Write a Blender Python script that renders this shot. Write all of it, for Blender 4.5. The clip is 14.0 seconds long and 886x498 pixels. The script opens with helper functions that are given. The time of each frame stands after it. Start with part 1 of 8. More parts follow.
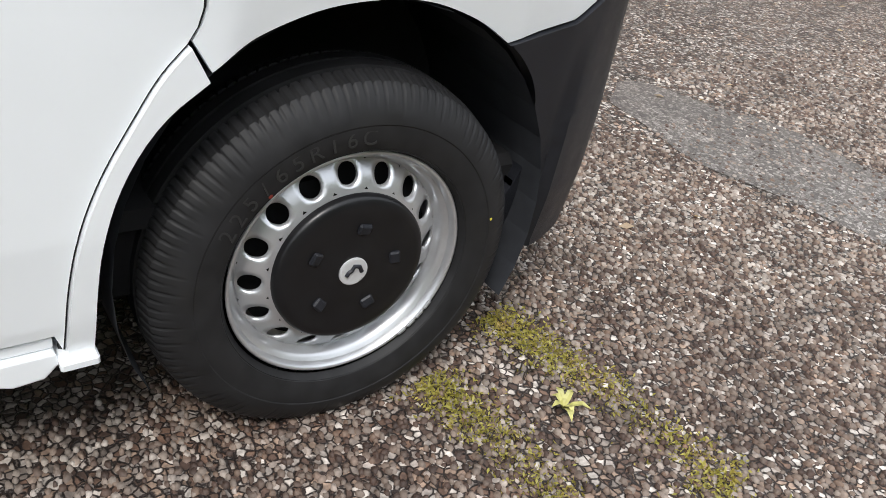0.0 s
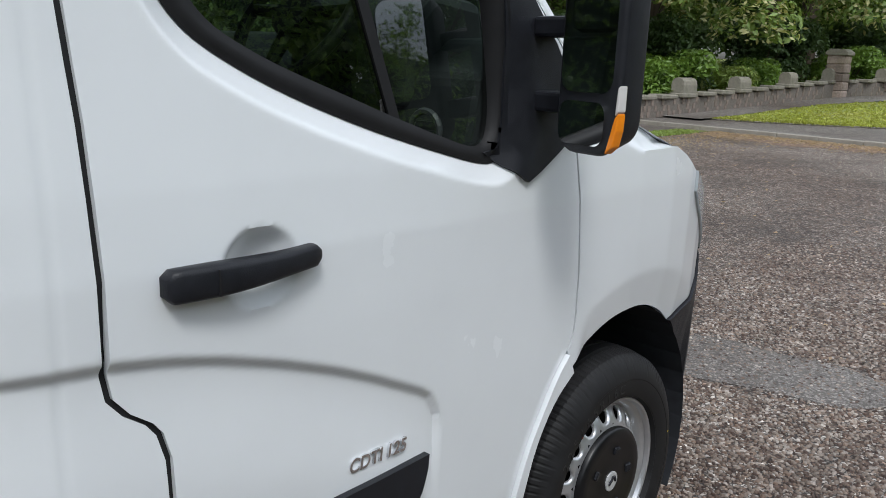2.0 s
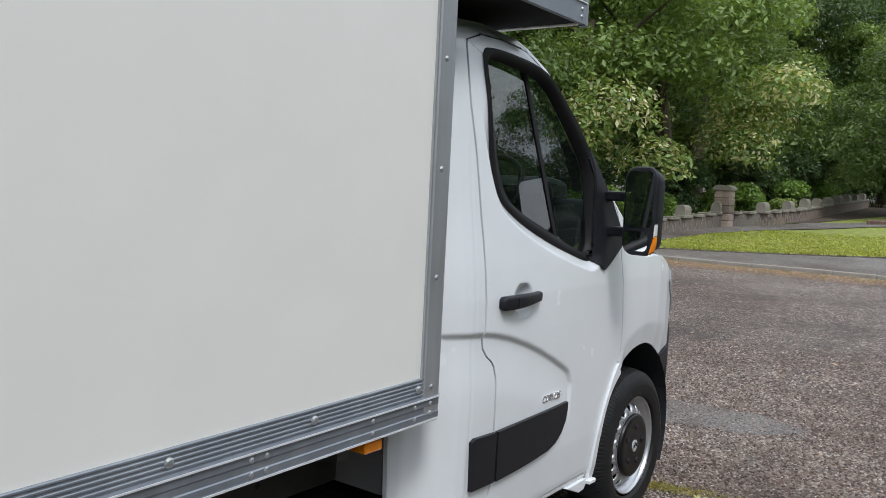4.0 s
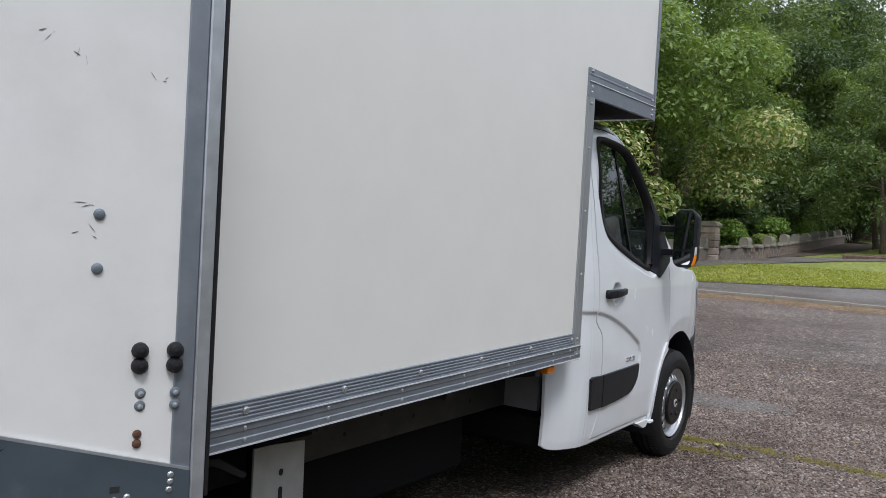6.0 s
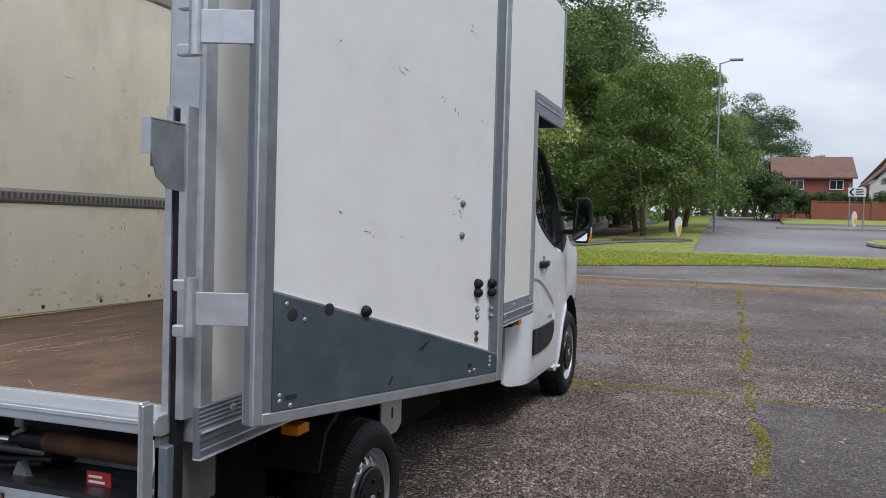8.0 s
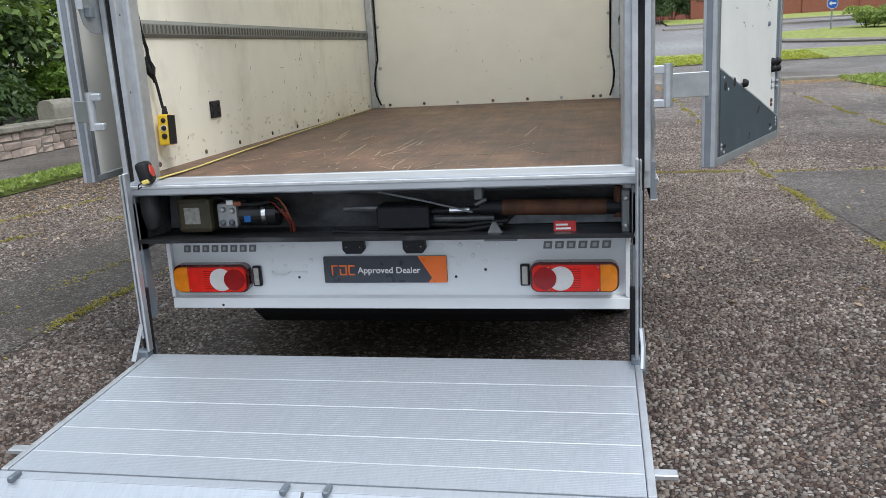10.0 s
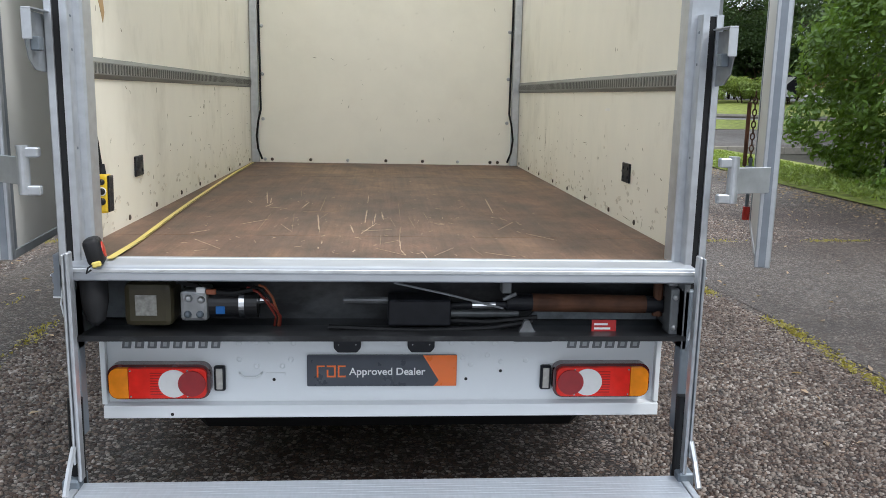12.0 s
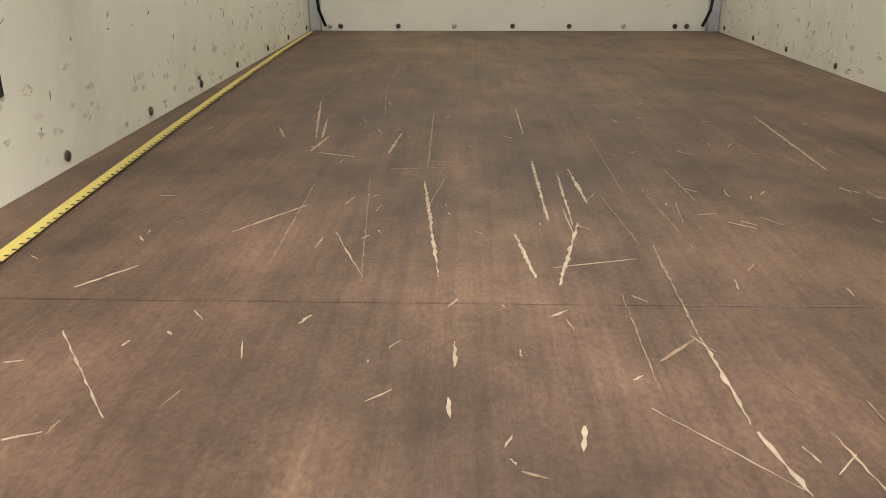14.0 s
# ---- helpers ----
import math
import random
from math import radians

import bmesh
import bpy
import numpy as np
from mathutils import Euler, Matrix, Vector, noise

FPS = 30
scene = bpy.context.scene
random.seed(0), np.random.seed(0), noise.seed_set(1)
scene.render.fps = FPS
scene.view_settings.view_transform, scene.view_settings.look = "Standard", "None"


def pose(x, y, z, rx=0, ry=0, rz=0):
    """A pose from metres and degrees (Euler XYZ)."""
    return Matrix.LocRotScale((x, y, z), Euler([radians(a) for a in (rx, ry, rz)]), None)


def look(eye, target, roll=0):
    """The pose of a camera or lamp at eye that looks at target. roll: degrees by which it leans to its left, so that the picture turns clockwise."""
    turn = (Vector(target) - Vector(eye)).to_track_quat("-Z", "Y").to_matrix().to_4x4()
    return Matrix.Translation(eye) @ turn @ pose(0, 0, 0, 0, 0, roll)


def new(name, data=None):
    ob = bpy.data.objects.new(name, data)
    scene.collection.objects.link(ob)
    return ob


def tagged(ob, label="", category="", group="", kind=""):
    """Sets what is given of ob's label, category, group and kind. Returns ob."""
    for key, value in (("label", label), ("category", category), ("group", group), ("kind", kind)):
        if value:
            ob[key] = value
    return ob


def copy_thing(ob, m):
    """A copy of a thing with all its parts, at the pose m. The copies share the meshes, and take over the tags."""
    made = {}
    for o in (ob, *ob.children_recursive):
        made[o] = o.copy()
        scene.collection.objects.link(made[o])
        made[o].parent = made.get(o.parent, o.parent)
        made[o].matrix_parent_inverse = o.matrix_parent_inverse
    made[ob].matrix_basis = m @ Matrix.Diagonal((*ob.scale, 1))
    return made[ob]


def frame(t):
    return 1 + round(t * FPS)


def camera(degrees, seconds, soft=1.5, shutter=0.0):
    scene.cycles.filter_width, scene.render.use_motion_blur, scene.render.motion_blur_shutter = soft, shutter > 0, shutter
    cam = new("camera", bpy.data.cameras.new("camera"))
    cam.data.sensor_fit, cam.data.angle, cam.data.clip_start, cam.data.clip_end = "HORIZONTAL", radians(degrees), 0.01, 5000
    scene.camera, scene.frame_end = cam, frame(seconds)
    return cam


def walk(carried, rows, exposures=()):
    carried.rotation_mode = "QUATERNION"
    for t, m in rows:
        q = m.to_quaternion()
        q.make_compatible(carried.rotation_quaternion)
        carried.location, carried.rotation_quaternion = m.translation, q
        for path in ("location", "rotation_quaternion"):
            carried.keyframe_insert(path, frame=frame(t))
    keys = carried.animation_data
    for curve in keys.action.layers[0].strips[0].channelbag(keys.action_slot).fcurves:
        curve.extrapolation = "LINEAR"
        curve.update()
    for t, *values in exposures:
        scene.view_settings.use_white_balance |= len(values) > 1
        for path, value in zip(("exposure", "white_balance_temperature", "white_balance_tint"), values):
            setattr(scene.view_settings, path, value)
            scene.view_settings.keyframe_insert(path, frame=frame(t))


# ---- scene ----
cam = camera(56.2, 14.0, soft=0.8)
EXPOSURES = [(0.0, 0.64, 6350, 10), (0.5, 0.4, 5980, 9), (1.0, 0.14, 6050, 9), (1.5, 0.0, 6050, 9), (2.0, 0.03, 6050, 9), (3.0, 0.08, 6050, 9), (5.5, 0.02, 6010, 13), (7.2, -0.27, 5950, 13), (9.3, 0.08, 5950, 12), (10.0, 0.25, 6000, 9), (11.0, 0.3, 5900, 9), (12.0, 0.37, 6050, 9), (13.0, 0.4, 6250, 9), (13.5, 0.34, 6550, 9), (14.0, 0.26, 6700, 9)]
PATH = [
    (0, (2.168, 5.203, 1.24), (0.835, 6.255, 0.184), 9.5),
    (0.5, (1.764, 5.255, 1.131), (0.373, 6.298, 0.143), 8.1),
    (1, (1.933, 4.875, 1.343), (0.475, 5.907, 0.443), 8.3),
    (1.5, (2.022, 4.366, 1.442), (0.59, 5.59, 0.769), 3.9),
    (2, (2.109, 3.875, 1.534), (0.813, 5.327, 1.075), 2.5),
    (2.5, (2.269, 3.382, 1.578), (0.998, 4.885, 1.221), 2.4),
    (3, (2.371, 2.904, 1.595), (1.198, 4.498, 1.302), 2.6),
    (3.2, (2.404, 2.695, 1.615), (1.235, 4.299, 1.371), 2.5),
    (5.3, (2.932, 0.548, 1.569), (1.78, 2.179, 1.457), 2.7),
    (5.5, (2.943, 0.341, 1.578), (1.807, 1.984, 1.466), 2.8),
    (6, (3.009, -0.149, 1.554), (1.875, 1.497, 1.491), 3.2),
    (6.5, (3.029, -0.563, 1.546), (1.912, 1.095, 1.499), 3.4),
    (6.8, (3.006, -0.852, 1.514), (1.972, 0.86, 1.488), 2.7),
    (7, (2.922, -1.012, 1.506), (1.968, 0.746, 1.471), 3.2),
    (7.2, (2.834, -1.152, 1.483), (1.938, 0.635, 1.45), 3.1),
    (9.3, (1.468, -2.801, 1.434), (1.1, -0.847, 1.223), 0.8),
    (9.5, (1.303, -2.91, 1.405), (0.939, -0.962, 1.134), 0.9),
    (10, (0.876, -3.039, 1.393), (0.503, -1.13, 0.93), -3.2),
    (10.5, (0.513, -3.219, 1.374), (0.143, -1.314, 0.892), -2.7),
    (11, (0.309, -3.241, 1.335), (0.122, -1.335, 0.759), -1.3),
    (11.5, (0.121, -3.017, 1.417), (-0.011, -1.079, 0.943), -1.6),
    (12, (-0.017, -2.614, 1.484), (0.127, -0.653, 1.121), 1.2),
    (12.5, (0.022, -2.053, 1.497), (0.243, -0.085, 1.219), 1.6),
    (13, (-0.05, -1.465, 1.489), (0.18, 0.504, 1.219), 1.6),
    (13.5, (-0.14, -0.874, 1.421), (-0.011, 1.09, 1.062), 1.0),
    (14, (-0.231, -0.42, 1.382), (-0.286, 1.454, 0.685), -0.1),
]
walk(cam, [(t, look(e, g, r)) for t, e, g, r in PATH], EXPOSURES)

# ---- world and light ----
world = bpy.data.worlds.new("overcast_sky")
scene.world = world
world.use_nodes = True
wn, wl = world.node_tree.nodes, world.node_tree.links
wn.clear()
w_out = wn.new("ShaderNodeOutputWorld")
w_bg = wn.new("ShaderNodeBackground")
w_sky = wn.new("ShaderNodeTexSky")
w_sky.sky_type, w_sky.sun_disc = "NISHITA", False
SUN_EL, SUN_AZ = radians(54), radians(132)  # azimuth from +y towards +x
w_sky.sun_elevation, w_sky.sun_rotation = SUN_EL, SUN_AZ
w_sky.air_density, w_sky.dust_density = 1.0, 3.0
w_tc = wn.new("ShaderNodeTexCoord")
w_map = wn.new("ShaderNodeMapping")
w_map.inputs["Scale"].default_value = (1.0, 1.0, 2.6)
w_noise = wn.new("ShaderNodeTexNoise")
w_noise.inputs["Scale"].default_value = 3.2
w_noise.inputs["Detail"].default_value = 7
w_noise.inputs["Roughness"].default_value = 0.55
w_ramp = wn.new("ShaderNodeValToRGB")
w_ramp.color_ramp.elements[0].position, w_ramp.color_ramp.elements[0].color = 0.34, (0.62, 0.68, 0.76, 1)
w_ramp.color_ramp.elements[1].position, w_ramp.color_ramp.elements[1].color = 0.62, (1.0, 1.0, 1.0, 1)
w_gain = wn.new("ShaderNodeMixRGB")
w_gain.blend_type = "MULTIPLY"
w_gain.inputs["Fac"].default_value = 1.0
w_gain.inputs["Color2"].default_value = (0.09, 0.09, 0.09, 1)
w_mix = wn.new("ShaderNodeMixRGB")
w_mix.inputs["Fac"].default_value = 0.85
wl.new(w_tc.outputs["Generated"], w_map.inputs["Vector"])
wl.new(w_map.outputs["Vector"], w_noise.inputs["Vector"])
wl.new(w_noise.outputs["Fac"], w_ramp.inputs["Fac"])
wl.new(w_sky.outputs["Color"], w_gain.inputs["Color1"])
wl.new(w_gain.outputs["Color"], w_mix.inputs["Color1"])
wl.new(w_ramp.outputs["Color"], w_mix.inputs["Color2"])
# an overcast sky is brightest overhead and dimmer towards the horizon
w_sep = wn.new("ShaderNodeSeparateXYZ")
wl.new(w_tc.outputs["Generated"], w_sep.inputs["Vector"])
w_up = wn.new("ShaderNodeMapRange")
w_up.inputs["To Min"].default_value, w_up.inputs["To Max"].default_value = 0.98, 2.1
wl.new(w_sep.outputs["Z"], w_up.inputs["Value"])
w_dome = wn.new("ShaderNodeVectorMath")
w_dome.operation = "SCALE"
wl.new(w_mix.outputs["Color"], w_dome.inputs[0])
wl.new(w_up.outputs["Result"], w_dome.inputs["Scale"])
wl.new(w_dome.outputs["Vector"], w_bg.inputs["Color"])
w_bg.inputs["Strength"].default_value = 0.95
wl.new(w_bg.outputs["Background"], w_out.inputs["Surface"])

sun = new("sun", bpy.data.lights.new("sun", "SUN"))
sun.data.energy, sun.data.angle, sun.data.color = 1.7, radians(14), (1.0, 0.96, 0.9)
sun_way = Vector((math.cos(SUN_EL) * math.sin(SUN_AZ), math.cos(SUN_EL) * math.cos(SUN_AZ), math.sin(SUN_EL)))
sun.matrix_world = look(sun_way * 50, (0, 0, 0))


# ---- materials ----
def mat(name, colour, rough=0.5, metal=0.0, vary=0.08, scale=8.0, bump=0.0, bump_scale=60.0, stain=None, stain_amount=0.0,
        stain_scale=2.5, coat=0.0, stretch=(1, 1, 1), island=0.0, rough_vary=0.1, gloss=0.5):
    """A principled surface with colour variation at two scales, stains and fine relief."""
    m = bpy.data.materials.new(name)
    m.use_nodes = True
    n, l = m.node_tree.nodes, m.node_tree.links
    p = n["Principled BSDF"]
    tc = n.new("ShaderNodeTexCoord")
    mp = n.new("ShaderNodeMapping")
    mp.inputs["Scale"].default_value = stretch
    l.new(tc.outputs["Object"], mp.inputs["Vector"])
    fine = n.new("ShaderNodeTexNoise")
    fine.inputs["Scale"].default_value, fine.inputs["Detail"].default_value = scale, 6
    l.new(mp.outputs["Vector"], fine.inputs["Vector"])
    ramp = n.new("ShaderNodeValToRGB")
    lo = [max(0.0, c * (1 - vary)) for c in colour]
    hi = [min(1.0, c * (1 + vary)) for c in colour]
    ramp.color_ramp.elements[0].position, ramp.color_ramp.elements[0].color = 0.3, (*lo, 1)
    ramp.color_ramp.elements[1].position, ramp.color_ramp.elements[1].color = 0.7, (*hi, 1)
    l.new(fine.outputs["Fac"], ramp.inputs["Fac"])
    last = ramp.outputs["Color"]
    if stain is not None:
        big = n.new("ShaderNodeTexNoise")
        big.inputs["Scale"].default_value, big.inputs["Detail"].default_value = stain_scale, 9
        big.inputs["Roughness"].default_value = 0.65
        l.new(mp.outputs["Vector"], big.inputs["Vector"])
        cut = n.new("ShaderNodeMapRange")
        cut.inputs["From Min"].default_value, cut.inputs["From Max"].default_value = 0.5, 0.78
        cut.inputs["To Max"].default_value = stain_amount
        l.new(big.outputs["Fac"], cut.inputs["Value"])
        mx = n.new("ShaderNodeMixRGB")
        mx.inputs["Color2"].default_value = (*stain, 1)
        l.new(cut.outputs["Result"], mx.inputs["Fac"])
        l.new(last, mx.inputs["Color1"])
        last = mx.outputs["Color"]
    if island:
        geo = n.new("ShaderNodeNewGeometry")
        hs = n.new("ShaderNodeHueSaturation")
        mr = n.new("ShaderNodeMapRange")
        mr.inputs["To Min"].default_value, mr.inputs["To Max"].default_value = 1 - island, 1 + island
        l.new(geo.outputs["Random Per Island"], mr.inputs["Value"])
        l.new(mr.outputs["Result"], hs.inputs["Value"])
        l.new(last, hs.inputs["Color"])
        last = hs.outputs["Color"]
    l.new(last, p.inputs["Base Color"])
    rr = n.new("ShaderNodeMapRange")
    rr.inputs["To Min"].default_value, rr.inputs["To Max"].default_value = max(0.02, rough - rough_vary), min(1, rough + rough_vary)
    l.new(fine.outputs["Fac"], rr.inputs["Value"])
    l.new(rr.outputs["Result"], p.inputs["Roughness"])
    p.inputs["Metallic"].default_value = metal
    p.inputs["Specular IOR Level"].default_value = gloss
    p.inputs["Coat Weight"].default_value = coat
    p.inputs["Coat Roughness"].default_value = 0.05
    if bump:
        bn = n.new("ShaderNodeTexNoise")
        bn.inputs["Scale"].default_value, bn.inputs["Detail"].default_value = bump_scale, 4
        l.new(mp.outputs["Vector"], bn.inputs["Vector"])
        bp = n.new("ShaderNodeBump")
        bp.inputs["Strength"].default_value, bp.inputs["Distance"].default_value = bump, 0.01
        l.new(bn.outputs["Fac"], bp.inputs["Height"])
        l.new(bp.outputs["Normal"], p.inputs["Normal"])
    return m


def glass(name, tint, rough=0.0, mixed=0.12):
    """Thin glazing: mostly see-through with a mirror reflection."""
    m = bpy.data.materials.new(name)
    m.use_nodes = True
    n, l = m.node_tree.nodes, m.node_tree.links
    n.clear()
    o = n.new("ShaderNodeOutputMaterial")
    t = n.new("ShaderNodeBsdfTransparent")
    t.inputs["Color"].default_value = (*tint, 1)
    g = n.new("ShaderNodeBsdfGlossy")
    g.inputs["Roughness"].default_value = rough
    lw0 = n.new("ShaderNodeLayerWeight")
    lw0.inputs["Blend"].default_value = 0.5
    pw = n.new("ShaderNodeMath")
    pw.operation, pw.inputs[1].default_value = "POWER", 4.4
    l.new(lw0.outputs["Facing"], pw.inputs[0])
    lw = n.new("ShaderNodeMapRange")
    lw.inputs["To Min"].default_value, lw.inputs["To Max"].default_value = 0.14, 1.0
    l.new(pw.outputs["Value"], lw.inputs["Value"])
    mx = n.new("ShaderNodeMixShader")
    l.new(lw.outputs["Result"], mx.inputs["Fac"])
    l.new(t.outputs["BSDF"], mx.inputs[1])
    l.new(g.outputs["BSDF"], mx.inputs[2])
    l.new(mx.outputs["Shader"], o.inputs["Surface"])
    return m


WHITE = mat("white_van_paint", (0.77, 0.795, 0.815), 0.26, 0, 0.02, 3, coat=0.45, stain=(0.5, 0.5, 0.48), stain_amount=0.05, rough_vary=0.04)
PANEL = mat("cream_white_laminate", (0.80, 0.785, 0.74), 0.42, 0, 0.015, 5, stain=(0.62, 0.6, 0.55), stain_amount=0.05, stain_scale=1.1, rough_vary=0.03)
INNER = mat("stained_cream_lining", (0.85, 0.815, 0.705), 0.36, 0, 0.03, 6, stain=(0.42, 0.39, 0.29), stain_amount=0.5, stain_scale=2.6, stretch=(1, 1, 0.6))
DOORIN = mat("scuffed_white_door_lining", (0.74, 0.735, 0.71), 0.45, 0, 0.03, 9, stain=(0.5, 0.47, 0.42), stain_amount=0.28, stain_scale=3)
ALU = mat("dull_aluminium", (0.56, 0.58, 0.61), 0.42, 0.75, 0.08, 30, stain=(0.33, 0.34, 0.36), stain_amount=0.35, stain_scale=6, bump=0.05, bump_scale=200)
ALU_SIDE = mat("grey_anodised_rail", (0.25, 0.275, 0.31), 0.45, 0.55, 0.06, 30, stain=(0.55, 0.57, 0.6), stain_amount=0.3, stain_scale=5)
PLATE = mat("silvery_tread_plate", (0.42, 0.45, 0.495), 0.48, 0.5, 0.06, 18, stain=(0.5, 0.52, 0.55), stain_amount=0.35, stain_scale=3.5, stretch=(6, 1, 1))
GALV = mat("galvanised_grey_steel", (0.17, 0.20, 0.23), 0.5, 0.4, 0.15, 7, stain=(0.35, 0.38, 0.42), stain_amount=0.5, stain_scale=4)
RUSTY = mat("browned_bolt", (0.11, 0.085, 0.065), 0.6, 0.4, 0.3, 60)
TRACKG = mat("dull_zinc_bracket", (0.36, 0.38, 0.40), 0.45, 0.6, 0.2, 15, stain=(0.16, 0.16, 0.16), stain_amount=0.6, stain_scale=12)
KICK = mat("dark_zinc_plate", (0.082, 0.105, 0.125), 0.5, 0.3, 0.18, 7, stain=(0.20, 0.23, 0.26), stain_amount=0.55, stain_scale=4.2)
BOLT = mat("zinc_bolt", (0.5, 0.51, 0.52), 0.4, 0.8, 0.1, 50)
BLACK = mat("black_plastic", (0.014, 0.015, 0.019), 0.44, 0, 0.2, 30, bump=0.12, bump_scale=400, gloss=0.28)
RUBBER = mat("black_rubber", (0.011, 0.011, 0.012), 0.6, 0, 0.2, 30, gloss=0.3)
TYRE = mat("tyre_rubber", (0.016, 0.016, 0.017), 0.55, 0, 0.25, 25, stain=(0.022, 0.021, 0.02), stain_amount=0.5, stain_scale=9, gloss=0.22)
RIM = mat("silver_steel_rim", (0.55, 0.56, 0.58), 0.32, 0.7, 0.05, 20, stain=(0.3, 0.29, 0.28), stain_amount=0.3, stain_scale=12)
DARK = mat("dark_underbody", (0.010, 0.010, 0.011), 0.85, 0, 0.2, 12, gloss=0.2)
CHROME = mat("chrome", (0.75, 0.76, 0.78), 0.15, 1.0, 0.03, 40)
PLY = mat("brown_phenolic_plywood", (0.126, 0.074, 0.049), 0.55, 0, 0.30, 4, stain=(0.25, 0.16, 0.09), stain_amount=0.7, gloss=0.4, stain_scale=1.0, bump=0.15, bump_scale=300, stretch=(1, 0.5, 1))


def scuffed(m, fine=0.26, streak=0.22):
    """Adds close grain and rubbed streaks along y to a floor surface."""
    n, l = m.node_tree.nodes, m.node_tree.links
    p = n["Principled BSDF"]
    last = p.inputs["Base Color"].links[0].from_socket
    tc = n["Texture Coordinate"]
    for scale, amount, wide, way in ((1.0, streak, (60, 1.0, 1), 5), (1.0, fine, (150, 90, 1), 3), (1.0, streak * 2.0, (7, 4.5, 1), 6)):
        mp = n.new("ShaderNodeMapping")
        mp.inputs["Scale"].default_value = wide
        l.new(tc.outputs["Object"], mp.inputs["Vector"])
        no = n.new("ShaderNodeTexNoise")
        no.inputs["Scale"].default_value, no.inputs["Detail"].default_value, no.inputs["Roughness"].default_value = scale, way, 0.7
        l.new(mp.outputs["Vector"], no.inputs["Vector"])
        mr = n.new("ShaderNodeMapRange")
        mr.inputs["From Min"].default_value, mr.inputs["From Max"].default_value = 0.3, 0.7
        mr.inputs["To Min"].default_value, mr.inputs["To Max"].default_value = 1 - amount, 1 + amount
        l.new(no.outputs["Fac"], mr.inputs["Value"])
        sc = n.new("ShaderNodeVectorMath")
        sc.operation = "SCALE"
        l.new(last, sc.inputs[0])
        l.new(mr.outputs["Result"], sc.inputs["Scale"])
        last = sc.outputs["Vector"]
    l.new(last, p.inputs["Base Color"])


scuffed(PLY)
GLASS = glass("green_tinted_glass", (0.42, 0.49, 0.45))


# ---- mesh helpers ----
def part(name, bm, material, parent=None, label="", smooth=False, angle=None):
    """Links a bmesh as one mesh object under a thing or a part."""
    me = bpy.data.meshes.new(name)
    if angle is not None:
        for f in bm.faces:
            f.smooth = True
        for e in bm.edges:
            if len(e.link_faces) == 2 and e.calc_face_angle(0) > radians(angle):
                e.smooth = False
    elif smooth:
        for f in bm.faces:
            f.smooth = True
    bm.to_mesh(me)
    bm.free()
    for one in (material if isinstance(material, (list, tuple)) else [material]):
        me.materials.append(one)
    ob = new(name, me)
    ob.parent = parent
    if label:
        ob["label"] = label
    return ob


def thing(name, label, category, at=(0, 0, 0), group="", kind=""):
    ob = new(name)
    ob.location = at
    return tagged(ob, label, category, group, kind)


def box(x0, x1, y0, y1, z0, z1, bevel=0.0, bm=None, segs=1):
    bm = bm or bmesh.new()
    vs = [bm.verts.new((x, y, z)) for x in (x0, x1) for y in (y0, y1) for z in (z0, z1)]
    made = []
    for q in ((0, 1, 3, 2), (4, 6, 7, 5), (0, 4, 5, 1), (2, 3, 7, 6), (0, 2, 6, 4), (1, 5, 7, 3)):
        made.append(bm.faces.new([vs[i] for i in q]))
    if bevel:
        edges = {e for f in made for e in f.edges}
        bmesh.ops.bevel(bm, geom=list(edges), offset=bevel, segments=segs, affect="EDGES", profile=0.5)
    return bm


def prism(pts, a0, a1, axis="x", bm=None, bevel=0.0):
    """A flat outline pulled from a0 to a1 along axis; pts are the two other coordinates in order."""
    bm = bm or bmesh.new()

    def put(a, p):
        return {"x": (a, p[0], p[1]), "y": (p[0], a, p[1]), "z": (p[0], p[1], a)}[axis]

    lo, hi = [bm.verts.new(put(a0, p)) for p in pts], [bm.verts.new(put(a1, p)) for p in pts]
    made = [bm.faces.new(lo), bm.faces.new(hi[::-1])]
    for i in range(len(pts)):
        j = (i + 1) % len(pts)
        made.append(bm.faces.new((lo[j], lo[i], hi[i], hi[j])))
    bmesh.ops.recalc_face_normals(bm, faces=made)
    if bevel:
        bmesh.ops.bevel(bm, geom=list({e for f in made for e in f.edges}), offset=bevel, segments=2, affect="EDGES", profile=0.5)
    return bm


def rod(p0, p1, r0, r1=None, seg=12, bm=None, caps=True):
    """A round bar or cone between two points."""
    bm = bm or bmesh.new()
    r1 = r0 if r1 is None else r1
    p0, p1 = Vector(p0), Vector(p1)
    m = (p1 - p0).to_track_quat("Z", "Y").to_matrix()
    rings = []
    for p, r in ((p0, r0), (p1, r1)):
        rings.append([bm.verts.new(p + m @ Vector((r * math.cos(k * math.tau / seg), r * math.sin(k * math.tau / seg), 0))) for k in range(seg)])
    for k in range(seg):
        j = (k + 1) % seg
        bm.faces.new((rings[0][k], rings[0][j], rings[1][j], rings[1][k]))
    if caps:
        bm.faces.new(rings[0][::-1])
        bm.faces.new(rings[1])
    return bm


